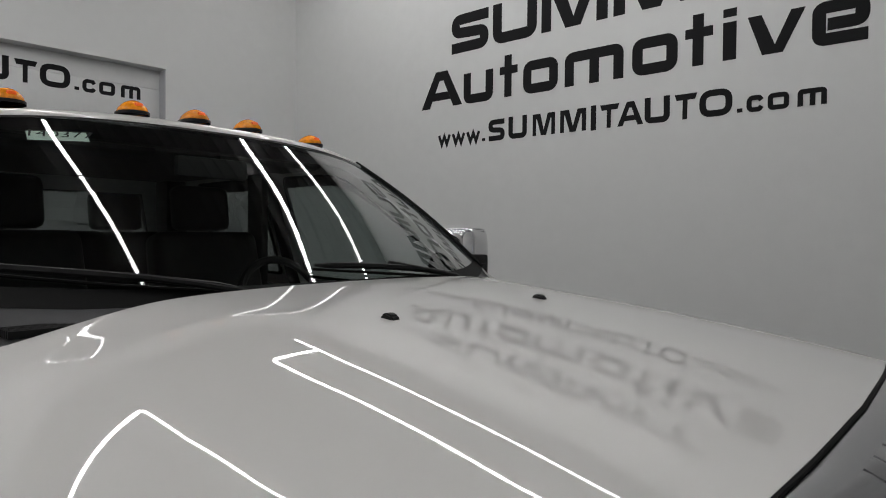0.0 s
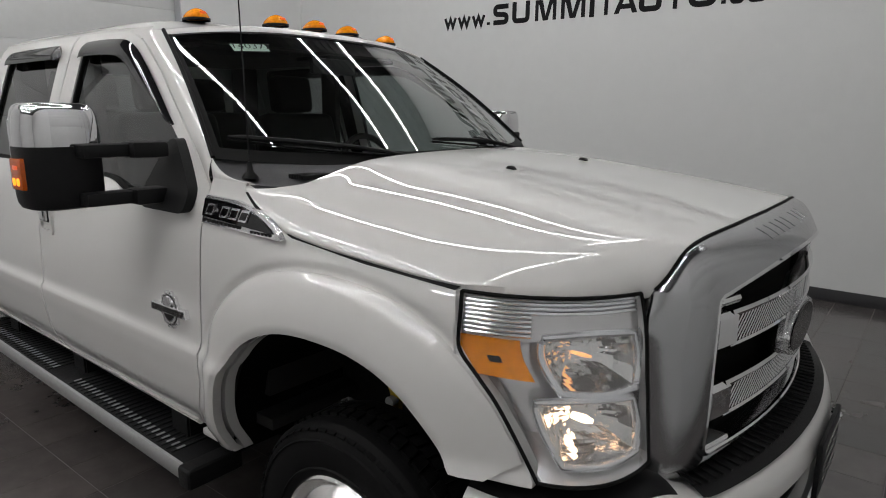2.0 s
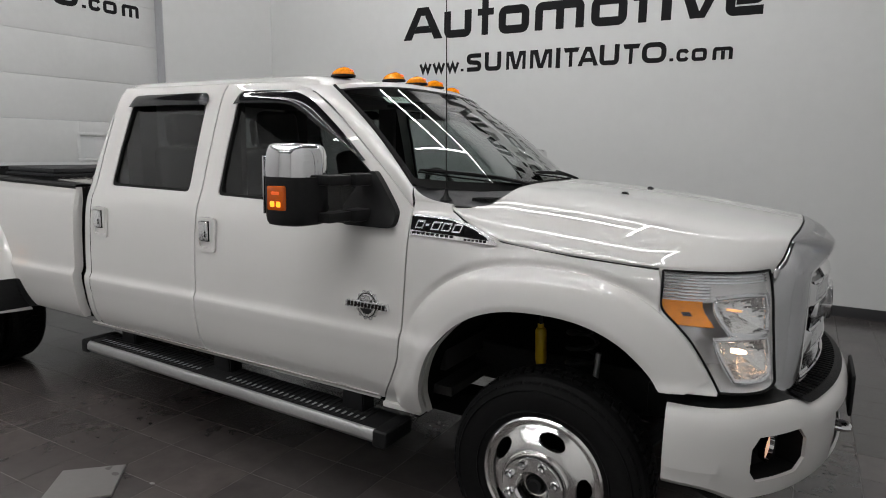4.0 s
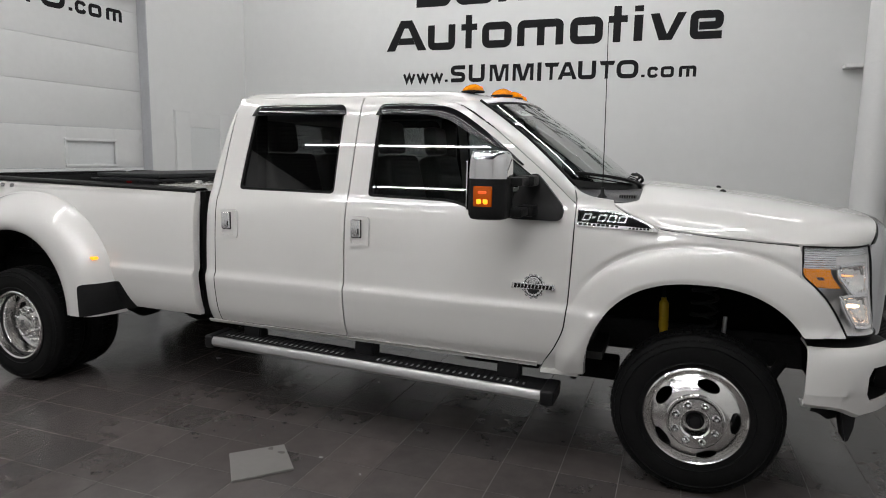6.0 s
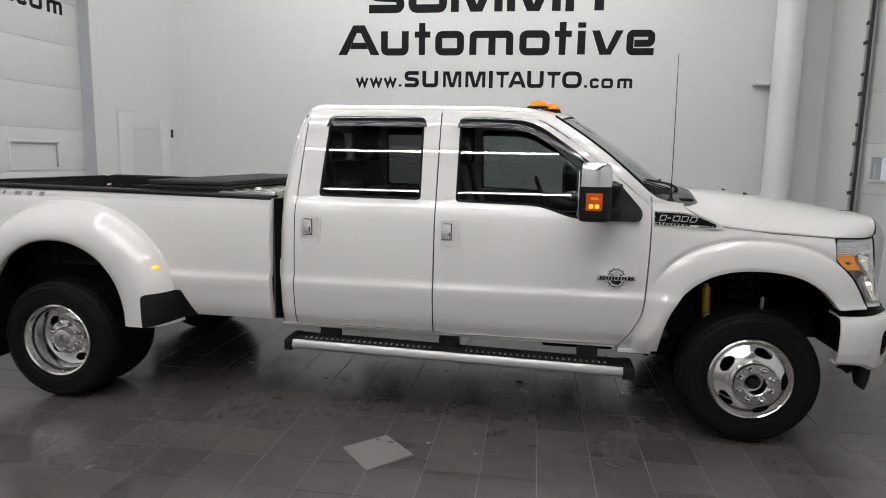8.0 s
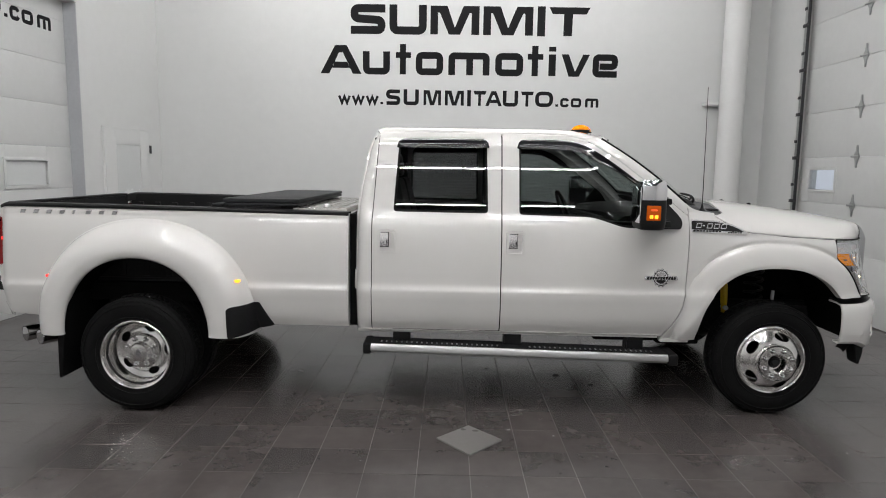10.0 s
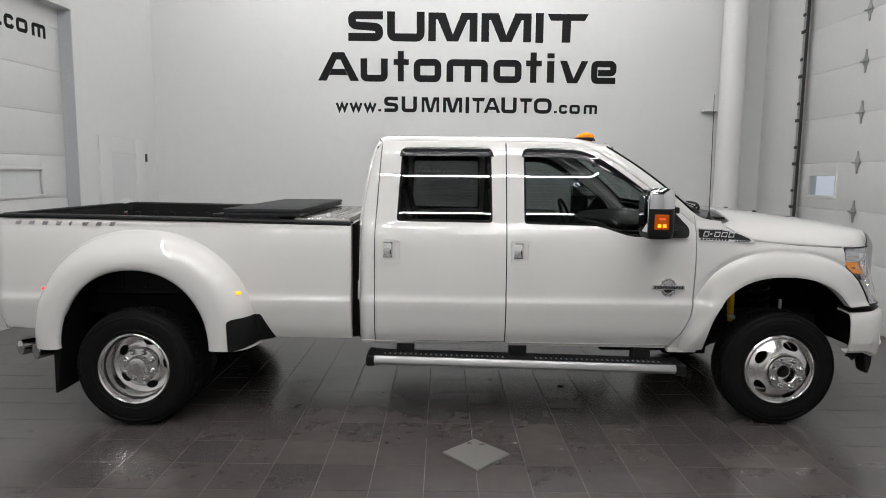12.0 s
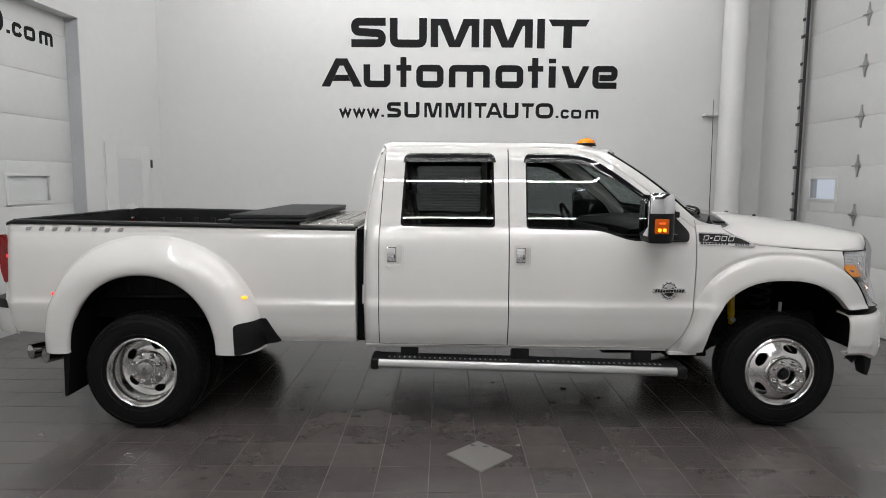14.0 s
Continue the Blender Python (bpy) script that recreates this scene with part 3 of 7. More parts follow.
def cab_side(s):
    door = new("rear_door")
    door.parent = truck
    side_panel("door_skin", s, np.linspace(1.572, 2.478, 14), lambda x: 0.585 - 0.005 * (x - 1.5), lambda x: 1.36, 70, body_y, door)
    ring_panel("window_surround", s, RWIN, RDOOR_UP, (2.06, 1.69), body_y, door, M_PAINT)
    ring_panel("glass", s, None, RWIN, (2.06, 1.69), glass_y, door, M_TINT, "dark tinted side glass", 12, 0.0, -0.018).visible_shadow = False
    ring_panel("window_seal", s, [(2.06 + (x - 2.06) * 0.955, 1.69 + (z - 1.69) * 0.945) for x, z in RWIN], RWIN, (2.06, 1.69), body_y, door, M_SEALSHADE, "black rubber seal", 1, 0.014, -0.006)
    handle(s, 1.612, door)
    visor(s, [(1.728, 1.940), (1.90, 1.943), (2.06, 1.944), (2.22, 1.945), (2.392, 1.944)], door)
    fdoor = new("front_door")
    fdoor.parent = truck
    xs = [(lambda z, u=u: 2.486 + u * (smooth_table(z, SEAM_Z, SEAM_X) - 0.004 - 2.486), 0.578 - 0.022 * u, 1.30) for u in np.linspace(0, 1, 26)]
    side_panel("door_skin", s, xs, seam_lo, lambda x: 1.30, 70, body_y, fdoor)
    ring_panel("window_surround", s, FWIN, FDOOR_UP, (2.98, 1.66), body_y, fdoor, M_PAINT)
    ring_panel("glass", s, None, FWIN, (2.98, 1.66), glass_y, fdoor, M_TINTFRONT, "dark tinted side glass", 12, 0.0, -0.018).visible_shadow = False
    ring_panel("window_seal", s, [(2.98 + (x - 2.98) * 0.965, 1.66 + (z - 1.66) * 0.95) for x, z in FWIN], FWIN, (2.98, 1.66), body_y, fdoor, M_SEALSHADE, "black rubber seal", 1, 0.014, -0.006)
    handle(s, 2.515, fdoor)
    visor(s, [(2.590, 1.943), (2.72, 1.946), (2.86, 1.944), (2.99, 1.934), (3.10, 1.898), (3.21, 1.832), (3.33, 1.748), (3.42, 1.680), (3.50, 1.615)], fdoor, True)
    # emblem on the front door: toothed round plate behind a slanted bar
    em = bmesh.new()
    teeth = []
    for k in range(48):
        r = 0.062 if (k // 2) % 2 else 0.055
        teeth.append((3.60 + r * math.cos(2 * math.pi * k / 48), 0.992 + r * 1.1 * math.sin(2 * math.pi * k / 48)))
    join(em, prism(teeth, 1, s * 1.012, s * 1.026, 0.002))
    emblem = part("emblem", em, M_BRIGHT, fdoor, "round toothed chrome emblem")
    for r, off, mat in ((0.050, 1.0275, M_GLOSSBLACK), (0.046, 1.0285, M_BRIGHT), (0.036, 1.0292, M_GLOSSBLACK), (0.033, 1.030, M_STEEL)):
        part("emblem_ring", prism([(3.60 + r * math.cos(2 * math.pi * k / 32), 0.992 + r * 1.1 * math.sin(2 * math.pi * k / 32)) for k in range(32)], 1, s * 1.015, s * off), mat, emblem)
    part("emblem_bar", prism([(3.484, 0.977), (3.490, 1.006), (3.708, 1.009), (3.716, 0.980)], 1, s * 1.014, s * 1.034, 0.002), M_BRIGHT, emblem, "chrome bar across it")
    for k in range(11):
        x = 3.503 + 0.0185 * k
        part("emblem_mark", prism([(x - 0.004, 0.982), (x, 1.003), (x + 0.0135, 1.003), (x + 0.0095, 0.982)], 1, s * 1.033, s * 1.0355), M_GLOSSBLACK, emblem)
    part("emblem_cap", prism([(3.60 + 0.026 * math.cos(2 * math.pi * k / 20), 1.022 + 0.018 * math.sin(2 * math.pi * k / 20)) for k in range(20)], 1, s * 1.02, s * 1.0325, 0.001), M_BRIGHT, emblem)
    # rear quarter of the cab
    rq = []
    zs = list(np.linspace(0.57, 1.40, 36)) + list(np.linspace(1.42, 1.978, 22))
    for k in range(13):
        f = k / 12
        row = []
        for z in zs:
            lean = smooth_table(z, CAB_LEAN_Z, CAB_LEAN)
            x0, x1 = CAB_R + lean, lerp_table(z, [0.5, 1.36, 1.978], [1.566, 1.566, 1.599])
            r = 0.075
            x = x0 + (x1 - x0) * f ** 1.6
            inset = r - math.sqrt(max(0.0, r * r - max(0.0, r - (x - x0)) ** 2))
            row.append((x, s * (side_y(z) - inset), z))
        rq.append(row)
    part("cab_quarter", grid(rq), M_PAINT, truck)
    # rocker below the doors, with a line of punched slots
    side_panel("rocker", s, np.linspace(1.47, 3.62, 24), lambda x: 0.560 - 0.014 * (x - 1.5) / 2, lambda x: 0.582 - 0.012 * (x - 1.5) / 2, 3, lambda x, z: 0.955 + 0.02 * smooth01((z - 0.55) / 0.03), truck, "white sill under the doors")
    # black sail with the towing mirror
    mirror(s)


def handle(s, x0, parent):
    """Flush door handle: bowl, chrome lever and key cap."""
    z0, z1, w = 1.128, 1.303, 0.130
    y = side_y(1.21)
    out = round_poly([(x0, z0), (x0, z1), (x0 + w, z1), (x0 + w, z0)], 0.022)
    inn = round_poly([(x0 + 0.016, z0 + 0.02), (x0 + 0.016, z1 - 0.018), (x0 + w - 0.016, z1 - 0.018), (x0 + w - 0.016, z0 + 0.02)], 0.016)
    c = (x0 + w / 2, (z0 + z1) / 2)
    h = ring_panel("handle_bezel", s, inn, out, c, lambda x, z: y + 0.014, parent, M_PAINT, "white moulded handle bezel", 1, 0.016)
    # dark plate behind the lever: the shadow outline round it, put into colour
    part("lever_seat", box(*sorted_box((x0 + 0.012, s * (y - 0.004), z0 + 0.050), (x0 + 0.080, s * (y + 0.0065), z1 - 0.014)), 0.004), M_SEALSHADE, h, "dark plate standing in for the shade round the lever")
    part("lever", box(*sorted_box((x0 + 0.016, s * (y + 0.002), z0 + 0.056), (x0 + 0.076, s * (y + 0.020), z1 - 0.020)), 0.008, 3), M_BRIGHT, h, "chrome pull lever")
    part("lever_edge", box(*sorted_box((x0 + 0.064, s * (y + 0.012), z0 + 0.075), (x0 + 0.070, s * (y + 0.0225), z1 - 0.07)), 0.001), M_SEALSHADE, h, "dark finger edge")
    lo, hi = sorted_box((x0 + 0.018, s * (y - 0.01), z0 + 0.022), (x0 + w - 0.018, s * (y + 0.003), z1 - 0.02))
    part("bowl", box(lo, hi, 0.003), M_PAINT, h)


def sorted_box(a, b):
    return tuple(min(p, q) for p, q in zip(a, b)), tuple(max(p, q) for p, q in zip(a, b))


def visor(s, top, parent, taper=False):
    """Glossy dark rain guard along the top of a side window, round at its ends or tapering at the front."""
    pts = curve_through([(x, z, 0) for x, z in top], 72)
    rows, n, run = [], len(pts), [0.0]
    for p, q in zip(pts, pts[1:]):
        run.append(run[-1] + (q - p).length)
    for i, p in enumerate(pts):
        d = (pts[min(i + 1, n - 1)] - pts[max(i - 1, 0)]).normalized()
        nrm = Vector((d.y, -d.x, 0))
        back, front, r = run[i], run[-1] - run[i], 0.052
        cut = r - math.sqrt(max(0.0, r * r - max(0.0, r - back) ** 2))
        w = 0.064
        if taper:
            w = 0.010 + 0.054 * smooth01(front / 0.42)
        else:
            cut = max(cut, r - math.sqrt(max(0.0, r * r - max(0.0, r - front) ** 2)))
        end = smooth01(min(back, front) / 0.05)
        row = []
        for k in range(8):
            f = k / 7
            q = p + nrm * (cut + (w - cut) * f)
            y = side_y(q.y) + 0.003 + (0.010 + 0.016 * end) * math.sin(math.pi * min(1.0, f * 0.62 + 0.03)) ** 0.7
            row.append((q.x, s * y, q.y))
        rows.append(row)
    part("rain_guard", thicken(grid(rows), 0.003), M_GLOSSBLACK, parent, "glossy black rain guard")


def mirror(s):
    m = new("towing_mirror")
    m.parent = truck
    # sail on the door
    sail = [(3.46, 1.335), (3.44, 1.40), (3.53, 1.555), (3.575, 1.575), (3.62, 1.53), (3.735, 1.40), (3.725, 1.335)]
    ring_panel("sail", s, None, round_poly(sail, 0.03), (3.58, 1.43), lambda x, z: side_y(z) + 0.035, m, M_BLACK, "black plastic mirror base", 3, 0.06)
    # two arms
    for z, r in ((1.535, 0.026), (1.385, 0.026)):
        bm = box(*sorted_box((3.515, s * 0.98, z - r), (3.60, s * 1.10, z + r)), 0.012)
        box(*sorted_box((3.50, s * 1.06, z - r * 0.8), (3.575, s * 1.24, z + r * 0.8)), 0.010, bm=bm)
        part("arm", bm, M_BLACK, m, "black folding arm")
    # head
    def head(zs, inset, name, mat, label=""):
        rows = []
        for z, g in zs:
            prof = [(3.500, 1.150), (3.520, 1.20), (3.515, 1.32), (3.485, 1.355), (3.44, 1.370), (3.38, 1.368), (3.340, 1.358), (3.336, 1.30), (3.336, 1.165), (3.350, 1.145), (3.43, 1.140)]
            cx, cy = 3.43, 1.265
            rows.append([(cx + (x - cx) * (1 - g), s * (cy + (y - cy) * (1 - g)), z) for x, y in round_poly(prof, 0.02, 3)])
        bm = grid(rows, close_v=True)
        bm.verts.ensure_lookup_table()
        n = len(rows[0])
        bm.faces.new(bm.verts[:n])
        bm.faces.new(bm.verts[-n:])
        return part(name, bm, mat, m, label, 40)
    head([(1.355, 0.22), (1.36, 0.10), (1.375, 0.03), (1.40, 0.0), (1.53, 0.0), (1.548, 0.01)], 0, "shell", M_BLACK, "black plastic mirror shell")
    head([(1.549, 0.0), (1.58, 0.0), (1.61, 0.012), (1.636, 0.038), (1.656, 0.08), (1.670, 0.15), (1.678, 0.28), (1.680, 0.55)], 0, "cap", M_CHROME, "chrome mirror cap")
    sig = part("turn_lamp", box(*sorted_box((3.372, s * 1.315, 1.418), (3.462, s * 1.3755, 1.515)), 0.008), M_AMBERDEEP, m, "amber turn lamp in the mirror")
    part("lamp_glow", box(*sorted_box((3.388, s * 1.365, 1.430), (3.414, s * 1.3785, 1.456)), 0.008), M_AMBERLIT, sig, "lit amber core")
    part("lamp_glow", box(*sorted_box((3.420, s * 1.365, 1.430), (3.446, s * 1.3785, 1.456)), 0.008), M_AMBERLIT, sig, "lit amber core")
    part("lamp_glow", box(*sorted_box((3.392, s * 1.365, 1.476), (3.442, s * 1.3768, 1.496)), 0.008), M_AMBERGLOW, sig, "dim amber lens")
    part("mirror_glass", box(*sorted_box((3.331, s * 1.165, 1.40), (3.3365, s * 1.355, 1.63)), 0.001), M_MIRROR, m, "mirror glass")


mirrored(cab_side)

ROOF_Y = [0.0, 0.25, 0.45, 0.60, 0.69, 0.742]
ROOF_Z = [2.050, 2.048, 2.043, 2.034, 2.020, 1.992]


def ws_top(y):
    a = abs(y) / 0.757
    return Vector((3.305 - 0.105 * a ** 2.5, y, 2.006 - 0.052 * a ** 3))


def ws_bottom(y):
    a = abs(y) / 0.935
    return Vector((4.06 - 0.29 * a ** 2.6, y, 1.472 + 0.038 * a ** 4))


def build_roof():
    ys = np.linspace(-0.742, 0.742, 41)
    rows = []
    for k in range(33):
        f = k / 32
        row = []
        for y in ys:
            a = abs(y)
            x0 = 1.545 + 0.06 * (a / 0.742) ** 6
            edge = ws_top(y)
            x1 = edge.x - 0.004
            x = x0 + (x1 - x0) * f
            z = smooth_table(a, ROOF_Y, ROOF_Z)
            z -= 0.016 * smooth01((x - 2.7) / 0.58) * (1 - 0.3 * a)
            z -= 0.022 * (1 - smooth01((x - x0) / 0.08)) ** 2
            z += (edge.z + 0.004 - z) * smooth01((x - x1 + 0.30) / 0.30) ** 1.5
            row.append((x, y, z))
        rows.append(row)
    part("roof", thicken(grid(rows), 0.02), M_PAINT, truck, "white painted cab roof")
    # windshield
    rows = []
    for k in range(17):
        f = k / 16
        row = []
        for j in range(29):
            u = -1 + 2 * j / 28
            a, b = ws_top(0.748 * u), ws_bottom(0.926 * u)
            p = a + (b - a) * f
            p.z += 0.018 * math.sin(math.pi * f)
            p.x += 0.012 * math.sin(math.pi * f)
            row.append(p)
        rows.append(row)
    w = part("windshield", grid(rows), M_GLASS, truck, "curved laminated windshield")
    w.visible_shadow = False
    # black painted border of the glass
    band = bmesh.new()
    def at(f, u, off=0.003):
        a, b = ws_top(0.75 * u), ws_bottom(0.928 * u)
        p = a + (b - a) * f
        return (p.x + 0.012 * math.sin(math.pi * f) + off * 0.6, p.y, p.z + 0.018 * math.sin(math.pi * f) + off)
    for s in SIDES:
        grid([[at(f, s * u) for u in (0.978, 1.0)] for f in np.linspace(0, 1, 20)], bm=band)
    grid([[at(f, u) for u in np.linspace(-1, 1, 30)] for f in (0.046, 0.062)], bm=band)
    part("roof_header", thicken(grid([[at(f, u, o) for u in np.linspace(-1, 1, 40)] for f, o in ((-0.012, 0.002), (0.0, 0.005), (0.02, 0.006), (0.04, 0.005), (0.047, 0.001))]), 0.004), M_PAINT, truck, "white painted lip over the windshield", 50)
    grid([[at(f, u) for u in np.linspace(-1, 1, 30)] for f in (0.93, 1.0)], bm=band)
    part("windshield_border", band, M_SEALSHADE, w, "black border of the windshield")
    for s in SIDES:
        part("moulding", tube([at(f, s * 1.004, 0.006) for f in np.linspace(0, 1, 24)], 0.0075, 8), M_SEALSHADE, w, "black windshield moulding")
    st = part("sticker", grid([[at(f, u, -0.006) for u in (-0.735, -0.552)] for f in (0.14, 0.205)]), M_STICKER, w, "pale green paper sticker with a number")
    return at


ws_at = build_roof()


def a_pillar(s):
    rows = []
    upper = curve_through([(2.955, 1.976, 0), (3.12, 1.930, 0), (3.32, 1.805, 0), (3.62, 1.57, 0), (3.735, 1.469, 0), (3.791, 1.424, 0)], 26)
    for i, p in enumerate(upper):
        f = i / 25
        a = Vector((p.x, s * side_y(p.y), p.y))
        u = s * 1.0
        g = min(1.0, max(0.0, (f - 0.10) / 0.90))
        b0, b1 = ws_top(0.752 * u), ws_bottom(0.932 * u)
        b = b0 + (b1 - b0) * g
        b.x += 0.012 * math.sin(math.pi * g)
        b.z += 0.018 * math.sin(math.pi * g) + 0.005
        row = []
        for k in range(9):
            h = k / 8
            q = a + (b - a) * h
            bow = 1 - smooth01((f - 0.75) / 0.25)
            q.z += 0.003 * math.sin(math.pi * h)
            q.y += s * 0.008 * math.sin(math.pi * h)
            row.append(q)
        rows.append(row)
    part("a_pillar", grid(rows), M_PAINT, truck, "white windshield pillar")
    # shoulder between the pillar, roof edge and door top
    rows = []
    for x in np.linspace(1.60, 3.10, 24):
        z0 = lerp_table(x, [1.6, 2.48, 2.96, 3.12], [1.978, 1.982, 1.972, 1.925])
        z1 = 1.992 - 0.016 * smooth01((x - 2.7) / 0.58) * 0.78
        rows.append([(x, s * side_y(z0), z0), (x, s * (0.742 + 0.006), z0 + (z1 - z0) * 0.6), (x, s * 0.735, z1 + 0.0015)])
    part("roof_rail", grid(rows), M_PAINT, truck)


mirrored(a_pillar)

# cab back wall with its sliding window
def back_x(z):
    return CAB_R + 0.004 + smooth_table(z, CAB_LEAN_Z, CAB_LEAN)


zs = [0.60, 0.9, 1.2, 1.40, 1.45, 1.55, 1.65, 1.75, 1.86, 1.93, 1.975]
us = [-1, -0.9, -0.72, -0.3, 0, 0.3, 0.72, 0.9, 1]
wall_rows = [[(back_x(z) - 0.012 * (1 - u * u), u * (side_y(z) - 0.072), z) for u in us] for z in zs]
part("cab_back", thicken(grid(wall_rows, skip=lambda i, j: 4 <= i < 8 and 2 <= j < 6), 0.02), M_PAINT, truck, "white back wall of the cab", 50)
part("rear_glass", grid([[(back_x(z) + 0.012, u * (side_y(z) - 0.072), z) for u in (-0.73, 0.73)] for z in (1.44, 1.65, 1.87)]), M_TINT, truck, "tinted rear window").visible_shadow = False

# near-black inner shell closes the gaps between panels; their shade is its colour
inner = bmesh.new()
for s in SIDES:
    zs = [0.575, 0.8, 1.0, 1.2, 1.37]
    grid([[(x, s * (side_y(z) - 0.045), z) for z in zs] for x in np.linspace(1.48, 3.86, 12)], bm=inner)
    grid([[(2.478 + d, s * (side_y(z) - 0.02), z) for z in np.linspace(1.3, 1.97, 12)] for d in (-0.05, 0.055)], bm=inner)
box((1.49, -0.93, 0.565), (3.60, 0.93, 0.59), bm=inner)
part("inner_shell", inner, M_UNDER, truck, "near-black inner shell standing in for shade in the panel gaps")


# --- front clip: fenders, hood, cowl ---
AX, AZ, AA, AB, AP = 4.40, 0.50, 0.53, 0.575, 2.4      # front wheel opening: a rounded arch


def arch(x, z):
    """1 on the edge of the wheel opening, more outside it."""
    return (abs((x - AX) / AA) ** AP + (max(0.0, z - AZ) / AB) ** AP) ** (1 / AP)


def arch_flare(x, z):
    """How far the raised wheel flare stands out of the fender; it fades towards the door seam."""
    q = min(1.0, max(0.0, (1.285 - arch(x, z)) / 0.285))
    seam = smooth_table(z, SEAM_Z, SEAM_X)
    return smooth01((x - seam - 0.004) / 0.12) * (0.017 + 0.034 * (1 - (1 - q) ** 2.2) - 0.006 * smooth01((q - 0.88) / 0.12)) * (1 - 0.72 * smooth01((x - 4.74) / 0.22))


def fender_y(x, z):
    y = side_y(z)
    y -= 0.055 * smooth01((x - 4.80) / 0.30) ** 1.5
    y -= 0.02 * smooth01((z - 1.22) / 0.09) * smooth01((x - 3.98) / 0.25)
    groove = math.exp(-((arch(x, z) - 1.295) / 0.030) ** 2) * smooth01((x - smooth_table(z, SEAM_Z, SEAM_X) - 0.004) / 0.14)
    return y - 0.011 * groove * (1 - 0.7 * smooth01((x - 4.74) / 0.2))


def fender_lo(x):
    d = x - AX
    top = AZ + AB * max(0.0, 1 - abs(d / AA) ** AP) ** (1 / AP)
    if d < 0:
        return max(0.535, top) if abs(d) < AA else 0.535
    return max(0.872, top)


def fender_hi(x):
    return lerp_table(x, [3.637, 3.665, 3.725, 3.770, 3.787, 3.790, 3.792, 3.94, 3.972, 3.976, 4.05, 4.21, 4.5, 4.802, 4.812, 4.819, 4.873, 4.923, 4.975, 5.020],
                      [0.536, 0.58, 0.68, 0.80, 1.0, 1.31, 1.452, 1.447, 1.440, 1.4235, 1.378, 1.314, 1.2875, 1.274, 1.24, 1.152, 1.096, 1.043, 0.963, 0.877])


def fender(s):
    xs = sorted(set([3.972, 3.976] + [AX - AA * math.cos(a) for a in np.linspace(0.02, math.pi - 0.02, 170)]
                    + [4.802, 4.812, 4.819] + list(np.linspace(4.84, 5.018, 12))))
    xs = [(lambda z, u=u: (1 - u) * (smooth_table(z, SEAM_Z, SEAM_X) + 0.003) + u * 3.869, 0.535, 1.452 + (fender_hi(3.869) - 1.452) * u) for u in np.linspace(0, 1, 18)] + [x for x in xs if x > 3.8695]
    f = side_panel("front_fender", s, xs, fender_lo, fender_hi, 150, fender_y, truck, "white fender with a raised wheel arch", 0.035, None, 62)
    # the raised flare round the wheel opening, with a crisp outer edge
    rows = []
    for a in np.linspace(0.62, math.pi - 0.06, 96):
        c, n = math.cos(a), math.sin(a)
        reach = 1 / ((abs(c) / AA) ** AP + (abs(n) / AB) ** AP) ** (1 / AP)
        lo, hi = 1.0, 1.285
        for k in range(60):
            x, z = AX + hi * reach * c, AZ + hi * reach * n
            if z < fender_hi(x) - 0.006 and x > smooth_table(z, SEAM_Z, SEAM_X) + 0.006:
                break
            hi -= 0.005
        if c > 0:
            lo = max(lo, (0.873 - AZ) / (reach * n))
        if c < 0:
            lo = max(lo, (0.536 - AZ) / (reach * n))
        if hi - lo < 0.004:
            continue
        rows.append([(AX + r * reach * c, s * (fender_y(AX + r * reach * c, AZ + r * reach * n) + arch_flare(AX + r * reach * c, AZ + r * reach * n)), AZ + r * reach * n)
                     for r in [hi + (lo - hi) * (k / 22) ** 1.3 for k in range(23)]])
    bm = grid(rows)
    ext = bmesh.ops.extrude_edge_only(bm, edges=[e for e in bm.edges if e.is_boundary])
    for v in [g for g in ext["geom"] if isinstance(g, bmesh.types.BMVert)]:
        v.co.y -= s * 0.03
    part("wheel_flare", bm, M_PAINT, truck, "raised white flare round the front wheel opening", 50)
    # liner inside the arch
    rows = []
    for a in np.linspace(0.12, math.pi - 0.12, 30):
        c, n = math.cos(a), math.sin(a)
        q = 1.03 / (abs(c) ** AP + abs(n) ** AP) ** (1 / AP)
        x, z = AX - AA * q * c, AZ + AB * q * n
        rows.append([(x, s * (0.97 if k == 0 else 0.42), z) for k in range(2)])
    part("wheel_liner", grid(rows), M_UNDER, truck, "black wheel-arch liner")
    # side vent with chrome edge and lettering blocks
    v = new("fender_vent")
    v.parent = truck
    def vent(poly, off, depth, name, mat, label="", parent=v):
        c = (sum(p[0] for p in poly) / len(poly), sum(p[1] for p in poly) / len(poly))
        return ring_panel(name, s, None, poly, c, lambda x, z: 0.997 - 0.28 * max(0, z - 1.315) - 0.012 * (x - 3.8), parent, mat, label, 2, depth, off)
    outer = round_poly([(3.803, 1.318), (3.803, 1.402), (3.98, 1.397), (4.09, 1.372), (4.16, 1.338), (4.197, 1.305)], [0.004, 0.004, 0.03, 0.05, 0.04, 0.01])
    vent(outer, 0.006, 0.02, "vent_frame", M_BRIGHT, "chrome vent frame")
    innr = round_poly([(3.806, 1.339), (3.806, 1.394), (3.975, 1.389), (4.085, 1.363), (4.148, 1.333), (4.162, 1.321)], [0.003, 0.003, 0.03, 0.05, 0.02, 0.006])
    vent(innr, 0.012, 0.006, "vent_panel", M_GLOSSBLACK, "gloss black vent panel")
    slope = lambda x: -0.03 * (x - 3.81)
